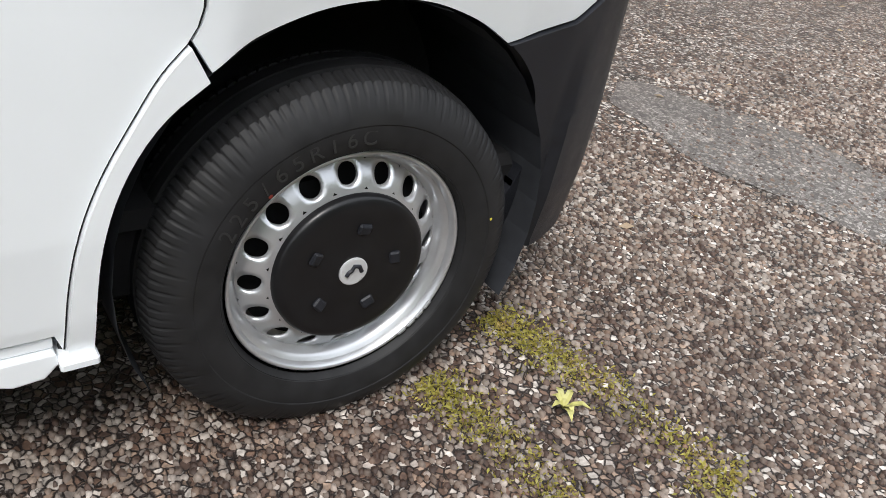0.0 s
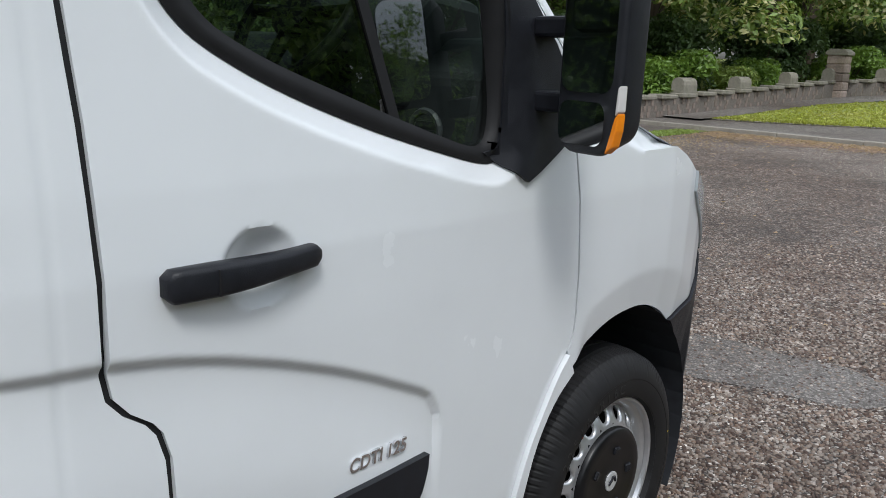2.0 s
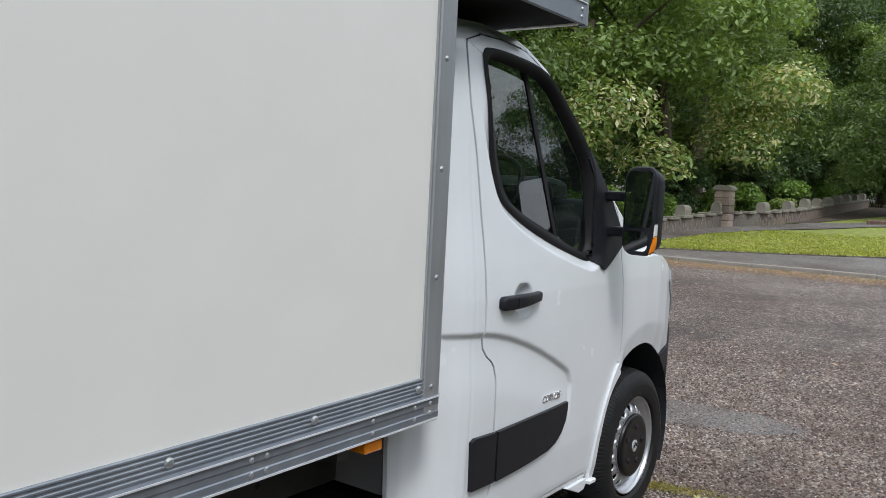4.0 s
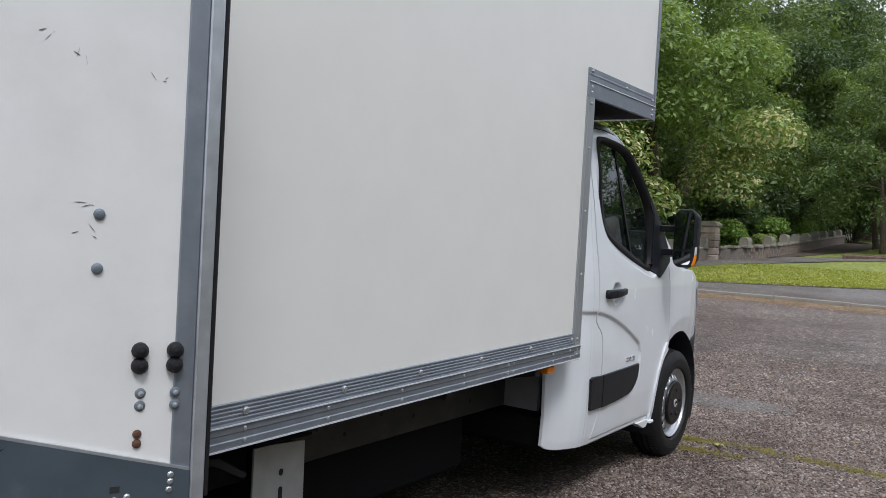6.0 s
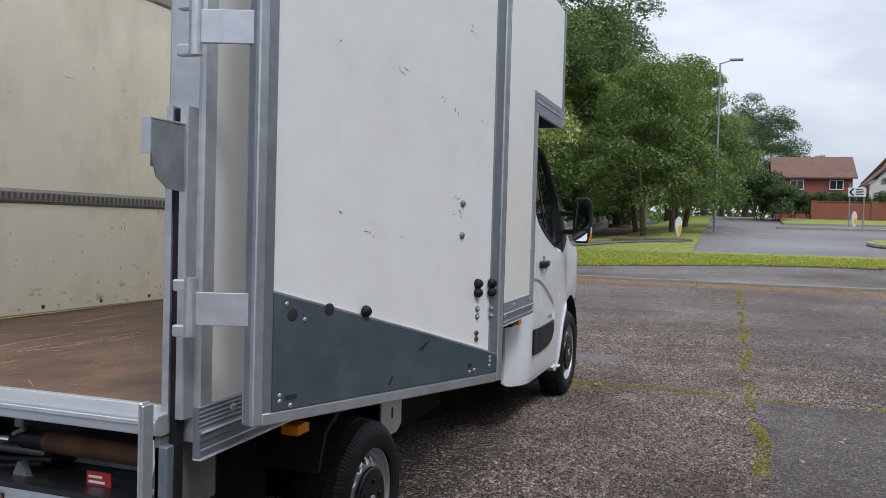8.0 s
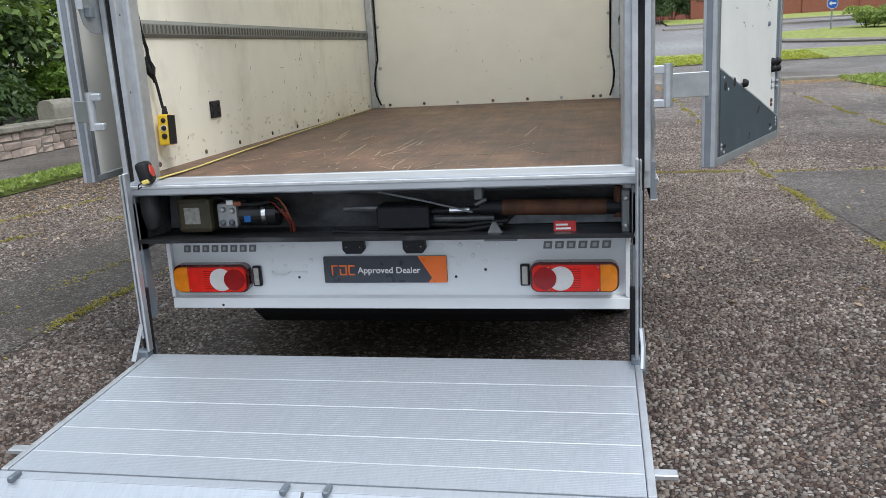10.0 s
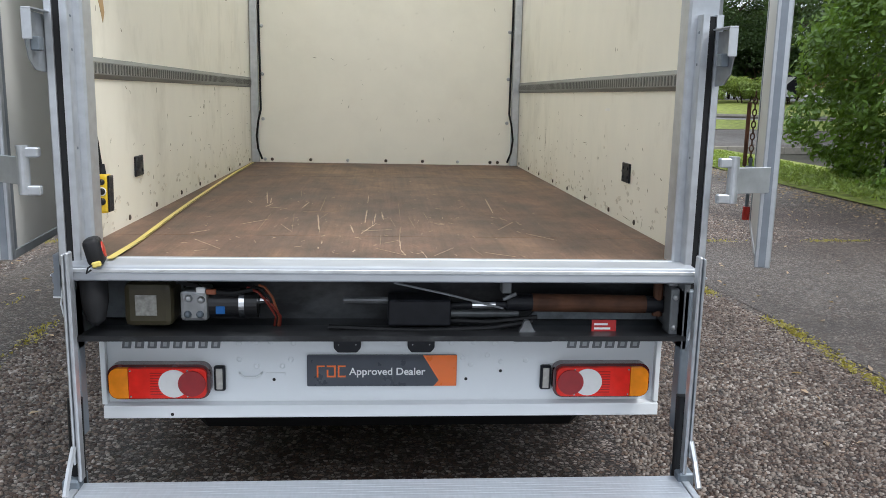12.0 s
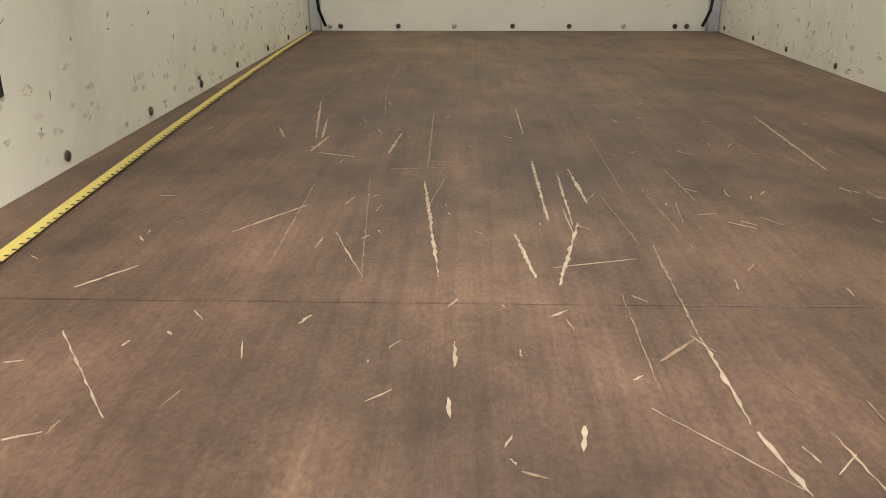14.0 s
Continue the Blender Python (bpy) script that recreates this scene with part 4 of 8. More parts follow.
LAMPB = mat("dark_red_lamp_body", (0.07, 0.008, 0.008), 0.25, 0, 0.2, 20, coat=0.6)


def round_rect(x0, x1, z0, z1, r, n=5):
    pts = []
    for cx, cz, a0 in ((x1 - r, z1 - r, 0), (x0 + r, z1 - r, 90), (x0 + r, z0 + r, 180), (x1 - r, z0 + r, 270)):
        for k in range(n + 1):
            a = radians(a0 + 90 * k / n)
            pts.append((cx + r * math.cos(a), cz + r * math.sin(a)))
    return pts


def tail_lamp(x0, x1, z0, z1, s):
    """Rounded lamp block: dark backing, amber outer end, red, clear roundel, dark red inner end. s: side on which the amber lies."""
    lamp = part("tail_lamp", prism(round_rect(x0 - 0.008, x1 + 0.008, z0 - 0.008, z1 + 0.010, 0.037), 0.196, 0.2355, "y"), LAMPB, van, "red, amber and clear rear lamp cluster")
    w = x1 - x0

    def at(f):
        return x0 + f * w if s < 0 else x1 - f * w

    def lens(f0, f1, material, label, front):
        a, b = sorted((at(f0), at(f1)))
        pts = [(x, z) for x, z in round_rect(x0, x1, z0, z1, 0.03, 8)]
        out = []
        for x, z in pts:
            out.append((min(max(x, a), b), z))
        keep = []
        for p in out:
            if not keep or (Vector(p) - Vector(keep[-1])).length > 1e-5:
                keep.append(p)
        if (Vector(keep[0]) - Vector(keep[-1])).length < 1e-5:
            keep.pop()
        return part("lens", prism(keep, front, 0.197, "y", bevel=0.0015), material, lamp, label)

    lens(0.0, 0.195, AMBER, "amber indicator lens", 0.180)
    lens(0.2, 0.99, RED, "red tail and brake lens", 0.180)
    for k in range(9):
        zz = z0 + 0.016 + k * (z1 - z0 - 0.032) / 8
        a, b = sorted((at(0.42), at(0.62)))
        part("lens_rib", box(a, b, 0.1787, 0.1799, zz - 0.0012, zz + 0.0012), DEEPRED, lamp)
    cx, cz = at(0.66), (z0 + z1) / 2
    ring = [(cx + 0.052 * math.cos(radians(a)), cz + 0.050 * math.sin(radians(a))) for a in range(0, 360, 15)]
    part("lens", prism(ring, 0.1775, 0.1805, "y"), CLEAR, lamp, "clear reversing lens")
    cx2 = at(0.845)
    ring = [(cx2 + 0.047 * math.cos(radians(a)), cz + 0.046 * math.sin(radians(a))) for a in range(0, 360, 15)]
    part("lens", prism(ring, 0.1745, 0.1785, "y"), DEEPRED, lamp, "dark red lens")
    for f in (0.22, 0.8):
        for z in (z0 + 0.008, z1 - 0.008):
            part("screw", dome((at(f), 0.1798, z), (0, -1, 0), 0.004, 0.003, 6), CHROME, lamp)
    return lamp


tail_lamp(-0.955, -0.622, 0.432, 0.540, -1)
tail_lamp(0.603, 0.94, 0.432, 0.540, 1)
for x in (-0.587, 0.573):
    mk = part("side_marker", box(x - 0.019, x + 0.019, 0.215, 0.2355, 0.445, 0.535, 0.004), BLACK, van, "small black-framed marker lamp")
    part("lens", box(x - 0.0115, x + 0.0115, 0.2115, 0.2152, 0.452, 0.528, 0.002), CLEARL, mk, "unlit pale lens")
# number plate lamps
for x in (-0.140, 0.120):
    pl = part("plate_lamp", prism([(-0.048, 0.645), (0.048, 0.645), (0.048, 0.605), (0.034, 0.588), (-0.034, 0.588), (-0.048, 0.605)], 0.205, 0.2355, "y", bevel=0.004), BLACK, van, "black number plate lamp")
    pl.location.x = x
    for dx in (-0.03, 0.03):
        part("screw", dome((dx, 0.2045, 0.618), (0, -1, 0), 0.003, 0.002, 6), CHROME, pl)
# dealer plate in place of a number plate
SLATE = mat("slate_blue_plastic", (0.035, 0.042, 0.058), 0.3, 0, 0.05, 20, coat=0.4)
ORANGE = mat("orange_plastic", (0.88, 0.17, 0.012), 0.3, 0, 0.04, 20, coat=0.4)
LETTER = mat("white_print", (0.8, 0.8, 0.8), 0.4, 0, 0.02, 20)
PX, PZ = -0.0165, 0.515
dealer = part("dealer_plate", prism(round_rect(PX - 0.2665, PX + 0.2665, PZ - 0.0575, PZ + 0.0575, 0.004, 2), 0.226, 0.2355, "y"), SLATE, van, "dark slate dealer plate with orange arrow end")
part("arrow", prism([(PX + 0.145, PZ + 0.057), (PX + 0.266, PZ + 0.057), (PX + 0.266, PZ - 0.057), (PX + 0.185, PZ - 0.057), (PX + 0.202, PZ - 0.036)], 0.2245, 0.2262, "y"), ORANGE, dealer, "orange end panel")
UP = Matrix.Rotation(radians(90), 4, "X")
letters("writing", "Approved Dealer", 0.0375, Matrix.Translation((PX + 0.018, 0.2252, PZ - 0.004)) @ UP, LETTER, dealer, 0.0006, 1.02, bold=0.0006)
for k, (w0, w1, holes) in enumerate(((-0.232, -0.204, 0), (-0.197, -0.165, 1), (-0.158, -0.130, 2))):
    bar = [(w0, 0.022), (w1, 0.022), (w1, 0.017), (w0 + 0.006, 0.017), (w0 + 0.006, -0.022), (w0, -0.022)]
    if holes == 1:
        bar = [(w0, 0.022), (w1, 0.022), (w1, -0.022), (w0, -0.022), (w0, 0.006), (w0 + 0.006, 0.006), (w0 + 0.006, -0.016), (w1 - 0.006, -0.016), (w1 - 0.006, 0.016), (w0, 0.016)]
    if holes == 2:
        bar = [(w0, 0.022), (w1, 0.022), (w1, 0.016), (w0 + 0.006, 0.016), (w0 + 0.006, -0.016), (w1, -0.016), (w1, -0.022), (w0, -0.022)]
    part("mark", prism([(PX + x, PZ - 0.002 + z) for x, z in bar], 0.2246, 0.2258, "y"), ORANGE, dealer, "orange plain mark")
# maker's and model names as plain bars
for x0, count, step in ((-0.922, 8, 0.0435), (0.648, 6, 0.0465)):
    for k in range(count):
        a, b = x0 + k * step, x0 + k * step + step - 0.008
        bar = part("name_bar", prism([(a, 0.596), (b - 0.004, 0.596), (b, 0.627), (a + 0.004, 0.627)], 0.2335, 0.2362, "y", bevel=0.001), GREY_LET, panel, "plain grey block of the name")
        part("name_bar_core", prism([(a + 0.010, 0.6035), (b - 0.013, 0.6035), (b - 0.011, 0.6195), (a + 0.012, 0.6195)], 0.2322, 0.2334, "y"), SILVER, bar)
# pressed dimples, plugs and a pull handle
rnd = random.Random(3)
for x, z in ((-0.52, 0.612), (-0.46, 0.617), (-0.41, 0.619), (-0.33, 0.615), (-0.46, 0.53), (-0.52, 0.555), (-0.37, 0.53), (-0.34, 0.555), (0.23, 0.615), (0.31, 0.617), (0.385, 0.612), (0.27, 0.56), (0.30, 0.535), (0.36, 0.57), (0.41, 0.545), (0.46, 0.62), (0.50, 0.55)):
    part("plug", dome((x, 0.2358, z), (0, -1, 0), 0.0095, 0.003, 12), WHITE, panel)
for x, z in ((-0.40, 0.48), (0.285, 0.48), (0.41, 0.51), (-0.75, 0.365)):
    part("hole", dome((x, 0.2358 if z > 0.4 else 0.2025, z), (0, -1, 0), 0.006, 0.001, 10), HOLE, panel)
part("pull_handle", tube([(-0.52, 0.236, 0.507), (-0.515, 0.222, 0.503), (-0.50, 0.219, 0.495), (-0.46, 0.219, 0.495), (-0.445, 0.222, 0.503), (-0.44, 0.236, 0.507)], 0.004, 6), WHITE, panel, "small wire pull handle")
part("handle_slot", box(-0.43, -0.36, 0.2335, 0.2365, 0.497, 0.506, 0.001), WHITE, panel)

# ---- machinery bay above the rear panel ----
bay = part("lift_bay", prism([(0.29, 0.90), (0.29, 0.66), (0.215, 0.66), (0.212, 0.655), (0.012, 0.688), (0.012, 0.705), (0.20, 0.690), (0.275, 0.694), (0.275, 0.886), (0.10, 0.886), (0.10, 0.90)], -1.0, 1.0, "x"), mat("oily_black_steel", (0.022, 0.023, 0.025), 0.34, 0.3, 0.4, 6, stain=(0.20, 0.21, 0.22), stain_amount=0.6, stain_scale=4.5, stretch=(0.5, 1, 1)), van, "oily black tail lift housing")
GRIME = mat("grey_grimy_steel", (0.20, 0.21, 0.22), 0.5, 0.4, 0.25, 9, stain=(0.03, 0.03, 0.03), stain_amount=0.8, stain_scale=5)
BLUEG = mat("worn_blue_grey_steel", (0.30, 0.33, 0.36), 0.5, 0.3, 0.25, 7, stain=(0.03, 0.03, 0.03), stain_amount=0.9, stain_scale=6)
for s in (-1, 1):
    part("bay_end", box(min(s * 0.99, s * 1.008), max(s * 0.99, s * 1.008), 0.02, 0.275, 0.655, 0.885, 0.003), GRIME, bay)
part("grimy_patch", prism([(-0.985, 0.70), (-0.75, 0.697), (-0.70, 0.78), (-0.74, 0.87), (-0.97, 0.882)], 0.268, 0.2745, "y"), BLUEG, bay)
tank = part("oil_tank", box(-0.875, -0.715, 0.12, 0.27, 0.705, 0.855, 0.022, segs=2), mat("dirty_smoked_plastic", (0.07, 0.06, 0.035), 0.35, 0, 0.3, 8), van, "dirty smoked plastic oil tank")
part("label", box(-0.835, -0.765, 0.1175, 0.1205, 0.745, 0.815, 0.001), mat("grubby_label", (0.34, 0.33, 0.30), 0.6, 0, 0.3, 60), tank, "grubby paper label")
pump = part("pump_block", box(-0.69, -0.60, 0.12, 0.24, 0.725, 0.83, 0.012, segs=2), mat("cast_alloy", (0.42, 0.43, 0.44), 0.45, 0.7, 0.2, 20), van, "cast alloy hydraulic pump")
for x, z in ((-0.66, 0.805), (-0.625, 0.75), (-0.665, 0.75), (-0.62, 0.80)):
    part("bolt", dome((x, 0.119, z), (0, -1, 0), 0.013, 0.012, 10), BOLT if z > 0.78 else GALV, pump)
motor = part("motor", rod((-0.60, 0.18, 0.775), (-0.44, 0.18, 0.775), 0.05, 0.05, 24), mat("black_painted_steel", (0.03, 0.03, 0.032), 0.3, 0.3, 0.2, 12), van, "black pump motor")
part("band", rod((-0.50, 0.18, 0.775), (-0.482, 0.18, 0.775), 0.0515, 0.0515, 24), CHROME, motor)
part("sticker", box(-0.575, -0.545, 0.1268, 0.134, 0.748, 0.775, 0.002), mat("blue_sticker", (0.02, 0.16, 0.5), 0.4), motor, "blue sticker")
part("terminal", rod((-0.44, 0.17, 0.785), (-0.405, 0.165, 0.79), 0.012, 0.008, 8), CHROME, motor)
REDW, BLKW, ORW = mat("red_wire", (0.20, 0.025, 0.015), 0.5), RUBBER, mat("orange_wire", (0.30, 0.09, 0.04), 0.5)
for k, (m_, dz) in enumerate(((REDW, 0.0), (BLKW, 0.012), (ORW, 0.02), (REDW, -0.02))):
    part("wire", tube([(-0.47 + 0.02 * k, 0.13, 0.84 + dz * 0.4), (-0.43 + 0.01 * k, 0.12, 0.825 + dz), (-0.40 + 0.008 * k, 0.115, 0.79 + dz), (-0.375 + 0.005 * k, 0.13, 0.74), (-0.385 + 0.006 * k, 0.16, 0.70)], 0.0045, 6), m_, van, "loose wire")
part("wire", tube([(-0.70, 0.13, 0.86), (-0.63, 0.11, 0.85), (-0.60, 0.10, 0.835), (-0.52, 0.105, 0.825), (-0.45, 0.12, 0.835)], 0.008, 8), BLKW, van, "black cable loom")
part("plug", box(-0.63, -0.60, 0.09, 0.105, 0.828, 0.848, 0.003), LETTER, van, "white connector")
part("plug", box(-0.598, -0.565, 0.09, 0.105, 0.824, 0.842, 0.003), ORW, van, "orange connector")
part("bay_box", box(0.0, 0.215, 0.10, 0.22, 0.715, 0.805, 0.006), BLACK, van, "black ram mounting block")
part("spring", rod((-0.15, 0.16, 0.79), (0.0, 0.16, 0.79), 0.012, 0.012, 10), GRIME, van)
part("piston", rod((0.215, 0.15, 0.775), (0.41, 0.15, 0.78), 0.013, 0.013, 14), BLACK, van, "black ram")
part("piston_rod", rod((0.29, 0.149, 0.777), (0.37, 0.149, 0.779), 0.0145, 0.0145, 14), CHROME, van, "bright ram rod")
ram = part("ram_tube", rod((0.41, 0.16, 0.785), (0.97, 0.16, 0.778), 0.030, 0.030, 20), BLACK, van, "rusty lift cylinder")
part("rust_sleeve", rod((0.50, 0.16, 0.784), (0.90, 0.16, 0.779), 0.0315, 0.0315, 20), RUST, ram, "rusted sleeve")
part("cross_tube", rod((-0.3, 0.235, 0.855), (0.98, 0.235, 0.855), 0.018, 0.018, 12), GRIME, van)
part("cable", tube([(0.02, 0.08, 0.87), (0.2, 0.075, 0.832), (0.39, 0.09, 0.78)], 0.004, 6), GRIME, van, "steel release cable")
part("bracket", prism([(0.43, 0.665), (0.56, 0.665), (0.545, 0.69), (0.50, 0.70), (0.48, 0.74), (0.465, 0.74)], 0.08, 0.10, "y"), GRIME, van)
part("grey_shelf", box(0.53, 0.97, 0.10, 0.26, 0.676, 0.682), GRIME, van)
part("tray_plate", prism([(0.50, 0.696), (0.98, 0.696), (0.98, 0.765), (0.58, 0.765)], 0.262, 0.2745, "y"), BLUEG, van)
wl_ = part("warning_label", box(0.70, 0.785, 0.098, 0.102, 0.682, 0.738), mat("red_label", (0.45, 0.03, 0.03), 0.5), van, "red and white warning sticker")
for k in range(3):
    part("print_bar", box(0.708, 0.755 + 0.01 * (k % 2), 0.0965, 0.0978, 0.690 + 0.015 * k, 0.697 + 0.015 * k), LETTER, wl_)
part("hose", tube([(-0.2, 0.14, 0.70), (0.1, 0.12, 0.695), (0.35, 0.13, 0.70), (0.5, 0.14, 0.72)], 0.010, 8), RUBBER, van, "black hydraulic hose")
part("hose", tube([(0.2, 0.15, 0.722), (0.35, 0.15, 0.716), (0.52, 0.16, 0.73)], 0.010, 8), RUBBER, van, "black hydraulic hose")
part("hood", prism([(0.30, 0.888), (0.98, 0.888), (0.98, 0.862), (0.42, 0.852), (0.34, 0.862)], 0.20, 0.262, "y"), GRIME, van, "grey cover over the lift cylinder")
part("clamp", box(0.39, 0.425, 0.135, 0.19, 0.82, 0.872, 0.004), GRIME, van, "steel cable clamp")
part("pin", rod((0.395, 0.13, 0.802), (0.44, 0.13, 0.822), 0.007, 0.007, 8), GRIME, van)
part("lower_tube", rod((0.02, 0.20, 0.735), (0.46, 0.20, 0.735), 0.016, 0.016, 12), GRIME, van, "grey hydraulic pipe")
part("rag", dome((-0.945, 0.06, 0.88), (0.1, -0.2, -0.9), 0.045, 0.15, 16), RUBBER, van, "dark oily rubber boot", smooth=True)
part("rusty_end", rod((0.945, 0.155, 0.74), (0.945, 0.155, 0.86), 0.018, 0.018, 10), RUST, van, "rusty pivot pin")
part("end_bracket", box(0.955, 0.985, 0.05, 0.12, 0.70, 0.86, 0.004), GRIME, van)
for z in (0.725, 0.83):
    part("bolt", dome((0.97, 0.049, z), (0, -1, 0), 0.010, 0.008, 8), BOLT, van)


# ---- the van: cab ----
HUB = Vector((1.012, 5.905, 0.335))
WINDOW = [(4.43, 2.07), (4.45, 1.93), (4.475, 1.78), (4.52, 1.62), (4.555, 1.56), (4.61, 1.515), (4.74, 1.452), (4.93, 1.385), (5.10, 1.338), (5.25, 1.300), (5.30, 1.305), (5.325, 1.34),
          (5.335, 1.42), (5.325, 1.60), (5.295, 1.74), (5.22, 1.83), (5.13, 1.92), (5.0, 2.03), (4.93, 2.075), (4.85, 2.10), (4.6, 2.118), (4.47, 2.112), (4.44, 2.10)]


def rounded(poly, times=2):
    """Cuts the corners of a closed outline to a smooth curve."""
    for _ in range(times):
        out = []
        for (a, b), (c, d) in zip(poly, poly[1:] + poly[:1]):
            out += [(0.75 * a + 0.25 * c, 0.75 * b + 0.25 * d), (0.25 * a + 0.75 * c, 0.25 * b + 0.75 * d)]
        poly = out
    return poly


WINDOW = [(y, z + 0.014 * smooth_step(1.75, 1.5, z)) for y, z in rounded(WINDOW)]
CREASE = [(3.7, 1.098), (4.14, 1.092), (4.32, 1.082), (4.40, 1.076), (4.49, 1.062), (4.58, 1.041), (4.70, 1.004), (4.82, 0.960), (4.93, 0.912), (5.05, 0.854), (5.08, 0.834), (5.10, 0.80), (5.112, 0.76)]
EDGE = [(4.0, 2.19), (4.55, 2.235), (4.80, 2.215), (5.0, 2.12), (5.2, 1.97), (5.38, 1.81), (5.58, 1.62), (5.85, 1.40), (6.2, 1.27), (6.42, 1.15), (6.58, 1.0), (6.68, 0.85), (6.72, 0.70), (6.72, 0.45), (6.69, 0.22), (6.6, 0.18)]
CENTRE = [(4.0, 2.29), (4.55, 2.32), (4.90, 2.30), (5.12, 2.22), (5.42, 2.0), (5.66, 1.78), (5.90, 1.55), (6.10, 1.37), (6.45, 1.25), (6.66, 1.12), (6.82, 0.98), (6.90, 0.82), (6.93, 0.66), (6.93, 0.43), (6.89, 0.22), (6.8, 0.18)]


def near_poly(poly, y, z, closed=True):
    best = 9.0
    n = len(poly)
    for i in range(n if closed else n - 1):
        (a, b), (c, d) = poly[i], poly[(i + 1) % n]
        vx, vy = c - a, d - b
        t = max(0.0, min(1.0, ((y - a) * vx + (z - b) * vy) / (vx * vx + vy * vy + 1e-9)))
        best = min(best, math.hypot(y - a - t * vx, z - b - t * vy))
    return best


def inside(poly, y, z):
    hit = False
    j = len(poly) - 1
    for i in range(len(poly)):
        (a, b), (c, d) = poly[i], poly[j]
        if (b > z) != (d > z) and y < (c - a) * (z - b) / (d - b) + a:
            hit = not hit
        j = i
    return hit


def skin_x(y, z):
    """Half width of the cab's side at a place of its side view."""
    x = lerp_list([(0.2, 0.975), (0.34, 1.0), (0.5, 1.012), (0.8, 1.018), (1.05, 1.02), (1.2, 1.018), (1.32, 1.008), (1.5, 0.985), (1.8, 0.953), (2.1, 0.918), (2.18, 0.90), (2.26, 0.85)], z)
    x -= lerp_list([(5.9, 0.0), (6.1, 0.008), (6.25, 0.026), (6.4, 0.062), (6.52, 0.105), (6.62, 0.155), (6.68, 0.20), (6.74, 0.27)], y)
    if z > 1.3:
        x -= 0.05 * smooth_step(0.09, 0.0, near_poly(EDGE[:9], y, z, False))
    if y < 4.31:
        x -= lerp_list([(4.0, 0.165), (4.03, 0.13), (4.06, 0.102), (4.12, 0.061), (4.19, 0.028), (4.26, 0.007), (4.31, 0.0)], y)
    if z < 1.2 and y < 5.2:
        deep = lerp_list(CREASE, y) - z
        x -= 0.014 * smooth_step(-0.007, 0.014, deep) * (1 - smooth_step(0.015, 0.24, deep)) * smooth_step(5.116, 5.102, y)
    r = math.hypot((y - 5.97) * 0.94, z - 0.34)
    if 5.63 < y < 6.45:
        x -= 0.15 * max(0.0, 0.615 - r) * smooth_step(5.63, 5.70, y)
    x -= 0.0025 * smooth_step(0.010, 0.0, abs(y - 4.322)) if z < 1.75 else 0.0
    if 1.2 < z < 2.1 and 4.35 < y < 5.6:
        x -= 0.85 * max(0.0, 0.052 - near_poly(WINDOW, y, z)) * smooth_step(1.95, 1.6, z + 0.3 * (y - 4.5))
    dh = math.hypot((y - 4.655) / 1.08, z - 1.181)
    if dh < 0.068:
        x -= 0.040 * (1 - (dh / 0.068) ** 2) ** 0.85
    return x


def clip_cell(poly, y0, y1, z0, z1):
    for axis, bound, keep_less in ((0, y0, False), (0, y1, True), (1, z0, False), (1, z1, True)):
        out = []
        for i in range(len(poly)):
            p, q = poly[i - 1], poly[i]
            pin = p[axis] <= bound if keep_less else p[axis] >= bound
            qin = q[axis] <= bound if keep_less else q[axis] >= bound
            if pin != qin:
                t = (bound - p[axis]) / (q[axis] - p[axis])
                out.append((p[0] + t * (q[0] - p[0]), p[1] + t * (q[1] - p[1])))
            if qin:
                out.append(q)
        poly = out
        if not poly:
            return poly
    return poly


def skin(outline, s, step, out=0.0, fold=0.018, fx=skin_x):
    """A body panel: its side view cut into small cells, laid on the curved side, with its rim folded in."""
    bm = bmesh.new()
    ys, zs = [p[0] for p in outline], [p[1] for p in outline]
    made = {}

    def vert(y, z):
        key = (round(y, 4), round(z, 4))
        if key not in made:
            made[key] = bm.verts.new((s * (fx(y, z) + out), y, z))
        return made[key]

    edges = list(zip(outline, outline[1:] + outline[:1]))
    nz = int((max(zs) - min(zs)) / step) + 1
    ny = int((max(ys) - min(ys)) / step) + 1
    for i in range(ny):
        y0 = min(ys) + i * step
        strip = [e for e in edges if max(e[0][0], e[1][0]) >= y0 and min(e[0][0], e[1][0]) <= y0 + step]
        for j in range(nz):
            z0 = min(zs) + j * step
            near = any(max(e[0][1], e[1][1]) >= z0 and min(e[0][1], e[1][1]) <= z0 + step for e in strip)
            if not near:
                if not inside(outline, y0 + step / 2, z0 + step / 2):
                    continue
                cell = [(y0, z0), (y0 + step, z0), (y0 + step, z0 + step), (y0, z0 + step)]
            else:
                cell = clip_cell(outline, y0, y0 + step, z0, z0 + step)
            vs = []
            for p in cell:
                v = vert(*p)
                if v not in vs:
                    vs.append(v)
            if len(vs) > 2:
                try:
                    bm.faces.new(vs if s > 0 else vs[::-1])
                except ValueError:
                    pass
    bmesh.ops.dissolve_degenerate(bm, dist=1e-5, edges=bm.edges)
    rim = [e for e in bm.edges if len(e.link_faces) == 1]
    got = bmesh.ops.extrude_edge_only(bm, edges=rim)
    for v in (g for g in got["geom"] if isinstance(g, bmesh.types.BMVert)):
        v.co.x -= s * fold
    bmesh.ops.recalc_face_normals(bm, faces=bm.faces)
    return bm


